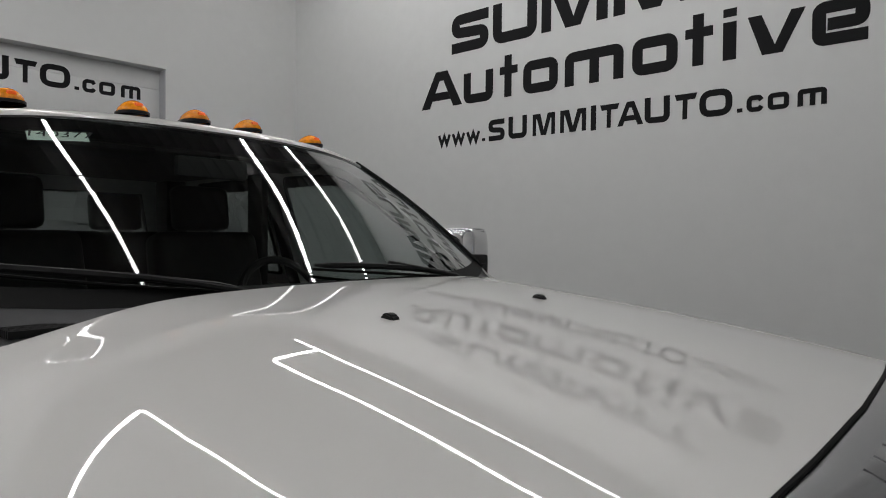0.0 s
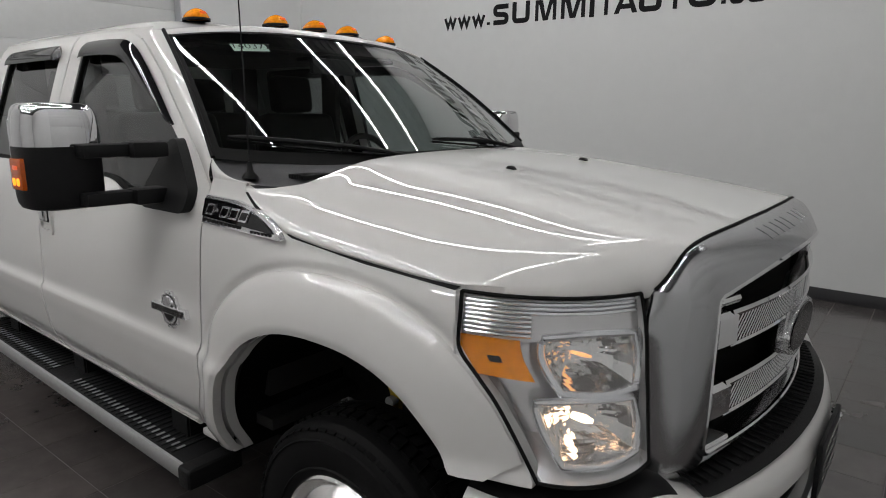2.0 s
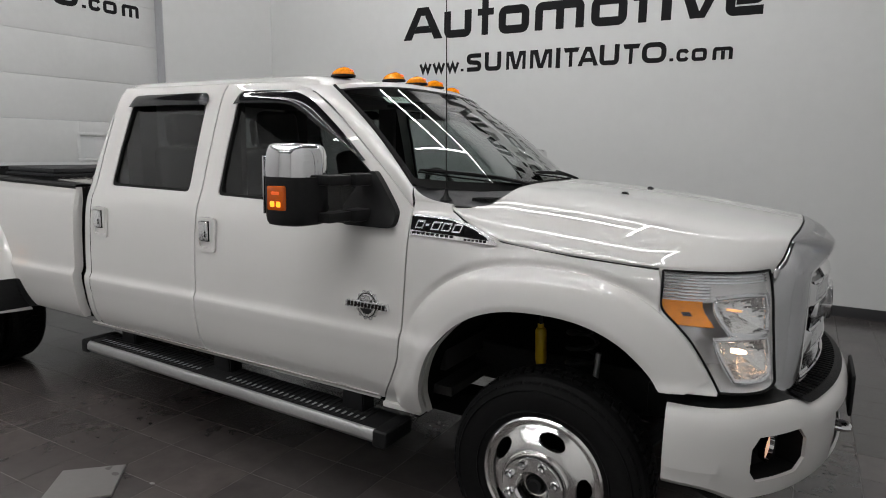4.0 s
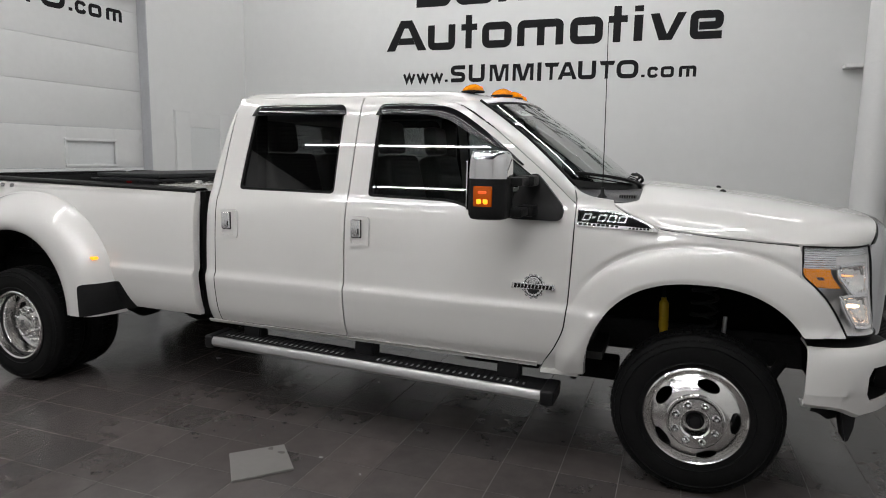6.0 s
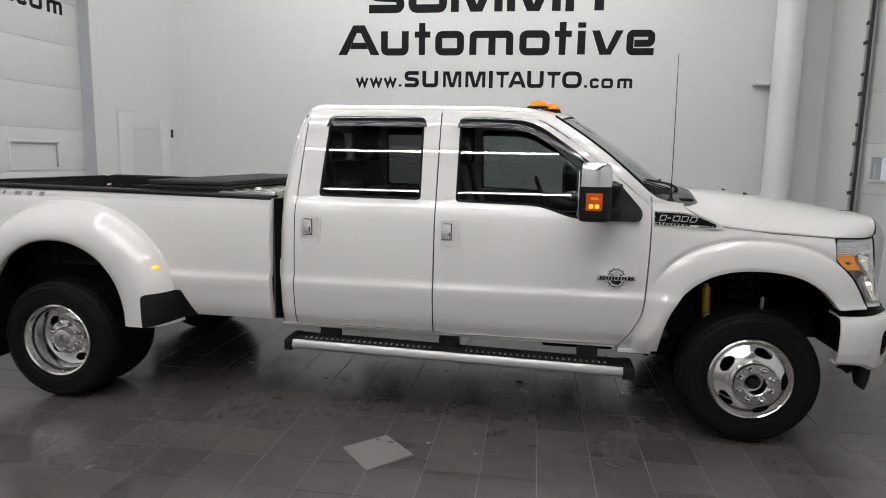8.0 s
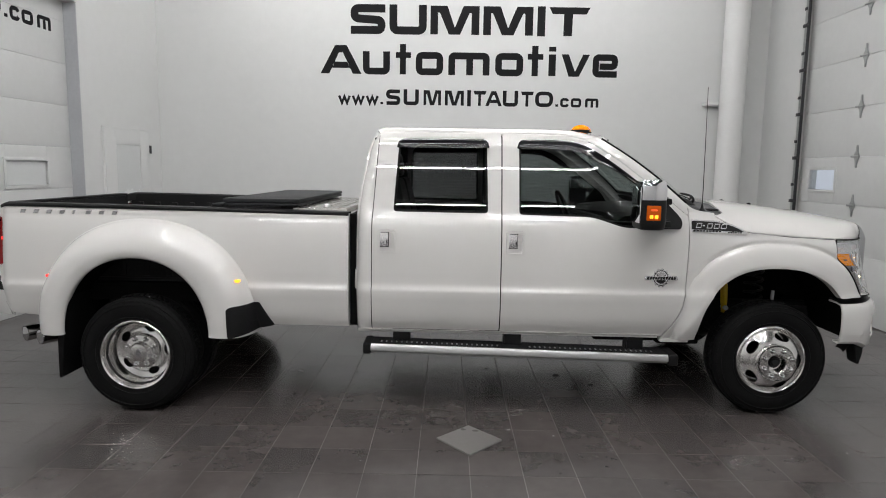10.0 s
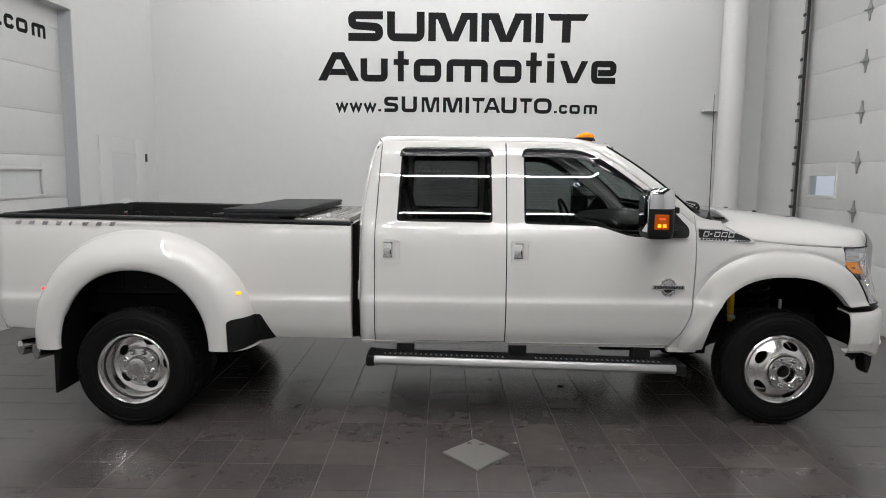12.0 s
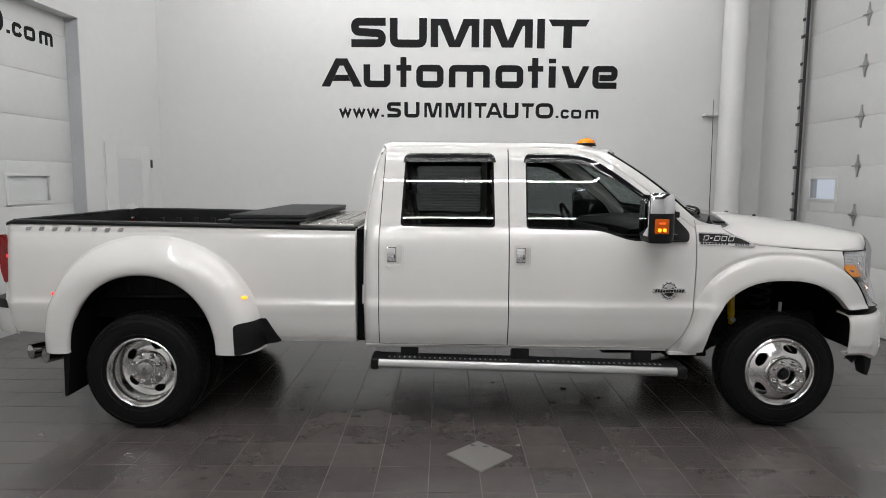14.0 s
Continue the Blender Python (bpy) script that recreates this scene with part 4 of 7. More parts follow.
    for x0, w in ((3.828, 0.036), (3.876, 0.016), (3.902, 0.038), (3.951, 0.038), (4.000, 0.038)):
        z = 1.347 + slope(x0)
        tall = 0.034 if w > 0.02 else 0.009
        up = 0.0 if w > 0.02 else 0.013
        frame_poly = [(x0, z + up), (x0 + tall * 0.35, z + up + tall), (x0 + w + tall * 0.35, z + up + tall), (x0 + w, z + up)]
        vent(frame_poly, 0.0165, 0.006, "letter_block", M_BRIGHT)
        if w > 0.02:
            core = [(x0 + 0.0075, z + 0.006), (x0 + 0.0155, z + 0.028), (x0 + w + 0.0045, z + 0.028), (x0 + w - 0.0035, z + 0.006)]
            vent(core, 0.0185, 0.006, "block_core", M_GLOSSBLACK, "", v)
    for k in range(9):
        x0 = 3.815 + 0.022 * k
        part("vent_mark", prism([(x0, 1.3235 + slope(x0)), (x0, 1.333 + slope(x0)), (x0 + 0.014, 1.333 + slope(x0)), (x0 + 0.014, 1.3235 + slope(x0))], 1, s * 0.985, s * (1.0045 - 0.016 * (x0 - 3.8))), M_BLACK, v)
    for k in range(6):
        x0 = 4.055 + 0.017 * k
        part("vent_mark", prism([(x0, 1.312), (x0, 1.320), (x0 + 0.011, 1.320), (x0 + 0.011, 1.312)], 1, s * 0.985, s * (1.0045 - 0.016 * (x0 - 3.8))), M_BLACK, v)


mirrored(fender)


def cowl_edge(f):
    """Outer edge of the cowl, from the foot of the pillar to the hood's rear corner."""
    return bez2((3.776, 0.933, 1.513), (3.825, 0.936, 1.450), (3.972, 0.938, 1.449), f)


def bez2(a, b, c, f):
    return tuple((1 - f) ** 2 * p + 2 * f * (1 - f) * q + f * f * r for p, q, r in zip(a, b, c))


def fender_top(s):
    """Closes the fender inwards to the cowl beside the windshield pillar."""
    rows = []
    for k in range(17):
        f = k / 16
        x = 3.792 + (3.972 - 3.792) * f
        z0 = fender_hi(x)
        a, b = Vector((x, fender_y(x, z0), z0)), Vector(cowl_edge(f))
        row = []
        for j in range(9):
            h = j / 8
            p = a.lerp(b, h)
            p.z += 0.007 * math.sin(math.pi * h) * (1 - 0.6 * f)
            p.y += 0.005 * math.sin(math.pi * h) * (1 - 0.6 * f)
            row.append((p.x, s * p.y, p.z))
        row.append((row[-1][0], row[-1][1], row[-1][2] - 0.02))
        rows.append(row)
    part("fender_top", grid(rows), M_PAINT, truck, "", 50)


mirrored(fender_top)


EDGE_X = [3.976, 4.0, 4.05, 4.1, 4.2, 4.3, 4.5, 4.65, 4.802]
EDGE_Y = [min(0.974, fender_y(x, fender_hi(x)) - 0.005) for x in EDGE_X[:-1]] + [0.968]


def hood_edge_y(x):
    if x > 4.802:
        return max(0.69, float(np.interp(x, NOSE_X, NOSE_Y)))
    return smooth_table(x, EDGE_X, EDGE_Y)


def hood_front(y):
    return smooth_table(abs(y), [0, 0.30, 0.52, 0.62, 0.665, 0.698, 0.728, 0.775, 0.845, 0.91, 0.968], [5.209, 5.201, 5.185, 5.175, 5.166, 5.149, 5.122, 5.08, 5.0, 4.90, 4.802])


NOSE_Y = list(np.linspace(0.968, 0.60, 150))
NOSE_X = [hood_front(y) for y in NOSE_Y]


def hood_rear(y):
    return smooth_table(abs(y), [0, 0.3, 0.6, 0.70, 0.79, 0.87, 0.94], [4.105, 4.10, 4.09, 4.088, 4.085, 4.035, 3.975])


def nose_reach(x, y):
    """How far a point lies from the centre line (0) towards the slanting edge above the headlamp (1)."""
    if x < 4.802:
        w = 0.968 + 0.60 * (4.802 - x)
    elif x < 5.135:
        w = float(np.interp(x, NOSE_X, NOSE_Y))
    else:
        w = float(np.interp(5.135, NOSE_X, NOSE_Y)) - 0.85 * (x - 5.135)
    return min(1.0, abs(y) / w)


def hood_z(x, y):
    """Crowned hood: rolled edges, a broad raised centre that fades towards the grille, corners turned down to the headlamps."""
    ze = smooth_table(x, [3.95, 4.05, 4.21, 4.5, 4.80, 5.3], [1.446, 1.390, 1.324, 1.298, 1.284, 1.280])
    d = max(0.0, x - 4.1)
    zc = 1.522 - 0.060 * d - 0.054 * d * d - 0.045 * y * y
    u = min(1.0, abs(y) / smooth_table(x, EDGE_X + [5.3], EDGE_Y + [0.955]))
    k = max(0.0, (u - 0.34) / 0.66)
    p = 2.9 - 0.4 * smooth01((x - 3.9) / 1.3)
    g = max(0.0, 1 - k ** p) ** 0.66
    n = max(0.0, (nose_reach(x, y) - 0.55) / 0.45)
    g *= max(0.0, 1 - n ** 9) ** 0.85
    z = ze + (zc - ze) * g
    half = 0.80 - 0.28 * (x - 4.0)
    wide = 0.24 + 0.12 * max(0.0, x - 4.0)
    rise = 0.014 * max(0.0, 1 - (x - 4.0) / 1.25) ** 2
    return z - rise * g * (1 - smooth01((half - abs(y)) / wide))


def build_hood():
    us = [math.sin(math.pi / 2 * k / 90) for k in range(-90, 91)]
    rows = []
    for k in range(71):
        f = k / 70
        row = []
        for u in us:
            a, b = hood_rear(0.94 * u), hood_front(0.968 * u)
            x = a + (b - a) * f
            xe = 3.975 + (4.802 - 3.975) * f
            y = u * hood_edge_y(xe)
            row.append((x, y, hood_z(x, y)))
        rows.append(row)
    bm = grid(rows)
    rim = [e for e in bm.edges if e.is_boundary]
    ext = bmesh.ops.extrude_edge_only(bm, edges=rim)
    for v in [g for g in ext["geom"] if isinstance(g, bmesh.types.BMVert)]:
        v.co.z -= 0.025
        v.co.y *= 0.985
    hood = part("hood", bm, M_PAINT, truck, "white hood with a raised centre", 62)
    for y in (-0.305, 0.212):
        nz = hood_z(4.50, y)
        bm = prism([(4.484, nz - 0.004), (4.488, nz + 0.006), (4.50, nz + 0.011), (4.516, nz + 0.006), (4.522, nz - 0.006)], 1, y - 0.011, y + 0.011, 0.003)
        part("washer_nozzle", bm, M_BLACK, hood, "black washer nozzle")
    # near-black strip over the hood seam; its colour stands in for the gap's shade
    for s in SIDES:
        gap = []
        for x in np.linspace(3.98, 4.80, 40):
            ye, zf = hood_edge_y(x), fender_hi(x)
            gap.append([(x, s * (ye - 0.02), hood_z(x, ye) - 0.006), (x, s * (ye + 0.001), hood_z(x, ye) - 0.006), (x, s * (fender_y(x, zf) + 0.0008), zf + 0.0005), (x, s * (fender_y(x, zf) - 0.003), zf - 0.002), (x, s * (fender_y(x, zf) - 0.006), zf - 0.03)])
        gap = grid(gap)
        part("hood_gap", gap, M_SEALSHADE, hood)
    # solid near-black block closes the engine bay; its colour stands in for shade
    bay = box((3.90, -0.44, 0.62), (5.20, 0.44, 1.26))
    part("engine_bay", bay, M_UNDER, truck, "near-black block standing in for the shaded engine bay")


build_hood()


def build_cowl():
    rows = []
    for k in range(81):
        u = -1 + 2 * k / 80
        y = 0.93 * u
        a = abs(y)
        # rear edge under the glass, front edge under the hood, ends along the fenders
        base = ws_bottom(y)
        p0 = Vector((base.x - 0.03, y, base.z + 0.012))
        xr = hood_rear(y) + 0.02
        p1 = Vector((xr, y, hood_z(xr, min(a, 0.93)) - 0.010))
        side = smooth01((abs(u) - 0.86) / 0.14)
        row = []
        for j in range(13):
            f = j / 12
            p = p0.lerp(p1, f)
            p.z += -0.012 * math.sin(math.pi * f)
            e = Vector(cowl_edge(f))
            row.append(p.lerp(Vector((e.x, y * 1.003, e.z - 0.008)), side))
        rows.append(row)
    cowl = part("cowl", thicken(grid(rows), 0.01), M_COWL, truck, "dark grey plastic cowl panel")
    for s in SIDES:
        for k in range(7):
            x = 3.965 + 0.012 * k
            bm = box((x + 0.02, 0.66 if s > 0 else -0.80, 1.452), (x + 0.025, 0.80 if s > 0 else -0.66, 1.4665), 0.001)
            part("vent_slat", bm, M_BLACK, cowl)
    # antenna
    ant = new("antenna")
    ant.parent = truck
    ax, ay, az = 3.908, -0.888, 1.455
    prof = [(0.026, 0.0), (0.025, 0.006), (0.012, 0.02), (0.008, 0.04), (0.006, 0.052), (0.0, 0.054)]
    bm = revolve(prof, 20)
    bmesh.ops.transform(bm, matrix=Matrix.Translation((ax, ay, az)) @ Matrix.Rotation(radians(90), 4, "X"), verts=bm.verts)
    part("antenna_base", bm, M_BLACK, ant, "black conical antenna base")
    part("antenna_rod", tube([(ax, ay, az + 0.04), (ax - 0.006, ay - 0.003, az + 0.45), (ax - 0.014, ay - 0.006, az + 0.86)], [0.0028, 0.0024, 0.0018], 8), M_BLACK, ant, "thin black antenna rod")
    # wipers
    for y_pivot, y_tip, f_tip, bow in ((-0.28, -0.80, 0.865, 1), (0.52, -0.02, 0.83, 1)):
        wip = new("wiper")
        wip.parent = truck
        def g(f, y, h):
            u = y / (0.75 + (0.928 - 0.75) * f)
            a, b = ws_top(0.75 * u), ws_bottom(0.928 * u)
            p = a + (b - a) * f
            return Vector((p.x + 0.012 * math.sin(math.pi * f) + 0.57 * h, p.y, p.z + 0.018 * math.sin(math.pi * f) + 0.82 * h))
        arm = [g(1.0, y_pivot, 0.012), g(0.985, y_pivot + (y_tip - y_pivot) * 0.12, 0.034), g(0.94, y_pivot + (y_tip - y_pivot) * 0.4, 0.036), g((1 + f_tip) / 2 - 0.02, y_pivot + (y_tip - y_pivot) * 0.62, 0.03)]
        part("wiper_arm", tube(curve_through(arm, 16), [0.011] * 6 + [0.008] * 10, 8), M_BLACK, wip, "black wiper arm")
        y0, y1 = y_pivot + (y_tip - y_pivot) * 0.10, y_tip - 0.06
        blade = [g(0.955 - 0.075 * t, y0 + (y1 - y0) * t, 0.020 + 0.012 * math.sin(math.pi * t)) for t in np.linspace(0, 1, 14)]
        part("wiper_blade", tube(blade, [0.004] + [0.009] * 12 + [0.004], 6), M_BLACK, wip, "black wiper blade")
        rubber = [g(0.955 - 0.075 * t, y0 + (y1 - y0) * t, 0.007) for t in np.linspace(0, 1, 14)]
        part("wiper_rubber", tube(rubber, 0.004, 6), M_SEALSHADE, wip)


build_cowl()


# --- amber roof lamps ---
def roof_lamp(x, y, z):
    lamp = new("roof_lamp")
    lamp.parent = truck
    base, lens = bmesh.new(), bmesh.new()
    for bm, lo, hi, grow in ((base, 0.0, 0.010, 1.08), (lens, 0.009, 0.050, 1.0)):
        rows = []
        for k in range(9):
            f = k / 8
            sc = grow * (math.cos(f * math.pi / 2 * 0.98) ** 0.55 if bm is lens else 1.0)
            rows.append([(x + 0.066 * sc * math.cos(2 * math.pi * j / 24) * (0.85 if math.cos(2 * math.pi * j / 24) > 0 else 1.15), y + 0.046 * sc * math.sin(2 * math.pi * j / 24), z + lo + (hi - lo) * f) for j in range(24)])
        grid(rows, close_v=True, bm=bm)
        bm.verts.ensure_lookup_table()
        bm.faces.new(bm.verts[-24:])
    part("lamp_base", base, M_BLACK, lamp, "black lamp base")
    part("lens", lens, M_AMBERLENS, lamp, "ribbed amber lens")
    part("bulb", box((x + 0.028, y - 0.013, z + 0.020), (x + 0.050, y + 0.013, z + 0.036), 0.006), M_AMBERGLOW, lamp, "lit amber bulb")


for lx, ly in ((3.10, -0.545), (3.185, -0.21), (3.20, 0.0), (3.18, 0.225), (3.10, 0.58)):
    zr = smooth_table(abs(ly), ROOF_Y, ROOF_Z) - 0.016 * smooth01((lx - 2.7) / 0.58) * (1 - 0.3 * abs(ly)) - 0.004
    roof_lamp(lx, ly, zr)
part("roof_sensor", box((2.98, 0.36, 2.026), (3.08, 0.43, 2.050), 0.01), M_BLACK, truck, "small black roof sensor")


# --- grille ---
def grille_x(y):
    return 5.340 - 0.080 * (y / 0.575) ** 2


def build_grille():
    g = new("grille")
    g.parent = truck
    def rim_at(y, z):
        return Vector((5.335 - 0.080 * (y / 0.575) ** 2 - 0.25 * max(0.0, 1.0 - z) ** 2, y, z))

    def top_z(y):
        return 1.250 + 0.062 * max(0.0, 1 - (y / 0.575) ** 2)

    def lip_pt(y):
        x = hood_front(y) + 0.004
        return Vector((x, y, hood_z(x, y) - 0.004))

    # three curves round the opening: along the hood and lamps, over the shoulder, and the opening itself
    quarter = []
    for f in np.linspace(0, 1, 30)[:-1]:           # from the middle of the upper side
        y, yi = 0.655 * f, 0.553 * f
        o, i = lip_pt(y), rim_at(yi, top_z(yi))
        quarter.append((o, Vector((i.x - 0.046 + 0.012 * f ** 3, y + 0.01 * f ** 3, o.z - 0.011 + 0.001 * f ** 3)), i))
    for f in np.linspace(0, 1, 16)[:-1]:           # round the upper corner
        y = 0.655 + 0.046 * math.sin(math.pi / 2 * f)
        o = lip_pt(y)
        i = rim_at(0.553 + 0.022 * math.sin(math.pi / 2 * f), top_z(0.553) - 0.022 * (1 - math.cos(math.pi / 2 * f)))
        quarter.append((o, Vector((i.x - 0.034 + 0.014 * f, y + 0.010 * (1 - f), o.z - 0.010 + 0.002 * f)), i))
    corner = quarter[-1][0].z - 0.006
    for f in np.linspace(0, 1, 26):                # down the side
        z, zi = corner + (0.838 - corner) * f, 1.228 + (0.868 - 1.228) * f
        turn = smooth01(4 * f + 0.05)
        o, i = Vector((5.150 - 0.033 * turn, 0.702 + 0.026 * turn, z)), rim_at(0.575, zi)
        quarter.append((o, Vector((i.x - 0.018, 0.703 + 0.013 * turn, z - 0.008 * (1 - f))), i))
    for f in np.linspace(0, 1, 8)[1:]:             # lower corner
        a = math.pi / 2 * f
        o = Vector((5.117 + 0.06 * f, 0.728 - 0.05 * (1 - math.cos(a)), 0.838 - 0.028 * math.sin(a)))
        i = rim_at(0.575 - 0.025 * (1 - math.cos(a)), 0.868 - 0.025 * math.sin(a))
        quarter.append((o, Vector((i.x - 0.018, 0.716 - 0.04 * (1 - math.cos(a)), 0.838 - 0.026 * math.sin(a))), i))
    for f in np.linspace(0, 1, 20)[1:]:            # along the bottom
        y, yi = 0.678 * (1 - f), 0.550 * (1 - f)
        i = rim_at(yi, 0.843)
        o = Vector((5.177 + (i.x - 0.06 - 5.177) * math.sin(math.pi / 2 * f), y, 0.810))
        quarter.append((o, Vector((i.x - 0.012, y, 0.808)), i))
    flip_y = Vector((1, -1, 1))
    ring = quarter + [tuple(p * flip_y for p in q) for q in quarter[-2:0:-1]]

    def section(o, c, i, f):
        return o * (1 - f) ** 2 + c * (2 * f * (1 - f)) + i * f * f
    steps = list(np.linspace(0, 1, 15))
    rows = [[o + Vector((-0.02, 0, -0.012)) for o, c, i in ring]] + [[section(o, c, i, f) for o, c, i in ring] for f in steps]
    centre = Vector((5.2, 0, 1.05))
    rows.append([i + Vector((-0.012, -0.008 * i.y / 0.575, (centre.z - i.z) * 0.02)) for o, c, i in ring])
    rows.append([i + Vector((-0.06, -0.010 * i.y / 0.575, (centre.z - i.z) * 0.03)) for o, c, i in ring])
    part("surround", grid(rows, close_v=True), M_SATIN, g, "broad satin chrome grille surround", 60)
    part("surround_seal", tube([lip_pt(y) + Vector((-0.002, 0, 0.0015)) for y in np.linspace(-0.704, 0.704, 160)], 0.0036, 6), M_SEALSHADE, g, "black seal along the hood")
    # thin bright rim of the opening
    part("inner_rim", tube([i + Vector((-0.004, -0.004 * i.y / 0.575, (centre.z - i.z) * 0.012)) for o, c, i in ring + ring[:1]], 0.0075, 8, False), M_CHROME, g, "bright chrome rim")
    ys = np.linspace(-0.566, 0.566, 25)
    part("back_panel", grid([[(grille_x(y) - 0.075, float(y), z) for z in (0.838, top_z(y) + 0.004)] for y in ys]), M_UNDER, g, "black grille back")
    for z0, z1 in ((1.107, 1.208), (0.926, 1.027)):
        bar = new("grille_bar")
        bar.parent = g
        prof = [(-0.05, z0), (-0.004, z0 + 0.004), (0.008, z0 + 0.016), (0.008, z1 - 0.016), (-0.004, z1 - 0.004), (-0.05, z1)]
        for a, b, mat, name in ((-0.565, -0.485, M_CHROME, "bar_end"), (0.485, 0.565, M_CHROME, "bar_end")):
            yy = np.linspace(a, b, 7)
            bm = grid([[(grille_x(y) + d - 0.012, float(y), z) for d, z in prof] for y in yy])
            bm.verts.ensure_lookup_table()
            bm.faces.new(bm.verts[:6])
            bm.faces.new(bm.verts[-6:])
            part(name, bm, mat, bar, "polished chrome bar end")
        for lo, hi in ((z0, z0 + 0.016), (z1 - 0.022, z1)):
            yy = np.linspace(-0.50, 0.50, 29)
            pr = [(-0.04, lo), (0.0, lo + 0.002), (0.004, (lo + hi) / 2), (0.0, hi - 0.002), (-0.04, hi)]
            part("bar_rail", grid([[(grille_x(y) + d - 0.012, float(y), z) for d, z in pr] for y in yy]), M_CHROME, bar, "chrome rail of the bar")
        # woven mesh insert
        mesh = bmesh.new()
        pitch, h0, h1 = 0.017, z0 + 0.014, z1 - 0.018
        n = int(1.0 / pitch)
        for k in range(-6, n + 6):
            for lean in (1, -1):
                ya = -0.50 + k * pitch
                yb = ya + lean * (h1 - h0) * 0.9
                if min(ya, yb) < -0.505 or max(ya, yb) > 0.505:
                    continue
                pts = []
                for f in (0, 0.5, 1):
                    y, z = ya + (yb - ya) * f, h0 + (h1 - h0) * f
                    pts.append((grille_x(y) - 0.018 + lean * 0.0015, y, z))
                tube(pts, 0.0032, 4, False, bm=mesh)
        tagged(part("mesh_insert", mesh, M_CHROME, bar, "silver diamond mesh"), kind="stuff")
    for s in SIDES:
        for z in (1.229, 0.862):
            bars = [[(grille_x(y) + d - 0.014 - 0.2 * max(0.0, z - 1.2) ** 1.1, s * y, z + dz) for d, dz in ((-0.04, -0.010), (0.0, -0.009), (0.004, 0.0), (0.0, 0.009), (-0.04, 0.010))] for y in np.linspace(0.46, 0.562, 6)]
            part("corner_bar", grid(bars), M_BRIGHT, g, "short chrome bar")
    # plain oval badge
    for a, b, d0, d1, mat, name in ((0.178, 0.080, -0.03, 0.004, M_BRIGHT, "badge_rim"), (0.162, 0.066, -0.01, 0.007, M_GLOSSBLACK, "badge_face")):
        poly = [(a * math.cos(2 * math.pi * k / 40), 1.056 + b * math.sin(2 * math.pi * k / 40)) for k in range(40)]
        part(name, prism(poly, 0, grille_x(0) + d0, grille_x(0) + d1, 0.003), mat, g, "oval badge without lettering")
    # raised blocks along the upper lip, shaped to its slope
    def lip(y, f):
        k = 29 * abs(y) / 0.655
        a, b = quarter[int(k)], quarter[int(k) + 1]
        o, c, i = (p.lerp(q, k - int(k)) for p, q in zip(a, b))
        p = section(o, c, i, f)
        return Vector((p.x + 0.0012, math.copysign(p.y, y), p.z + 0.0012))
    for k in range(9):
        if k == 5:
            continue
        y = -0.24 + 0.060 * k
        part("lip_block", thicken(grid([[lip(y + dy, f) for f in (0.28, 0.45, 0.62)] for dy in (-0.022, 0.0, 0.022)]), 0.0015), M_SATIN, g)


build_grille()


# --- headlights ---
def bez(a, b, c, f):
    f = float(f)
    return (1 - f) ** 2 * a + 2 * f * (1 - f) * b + f * f * c


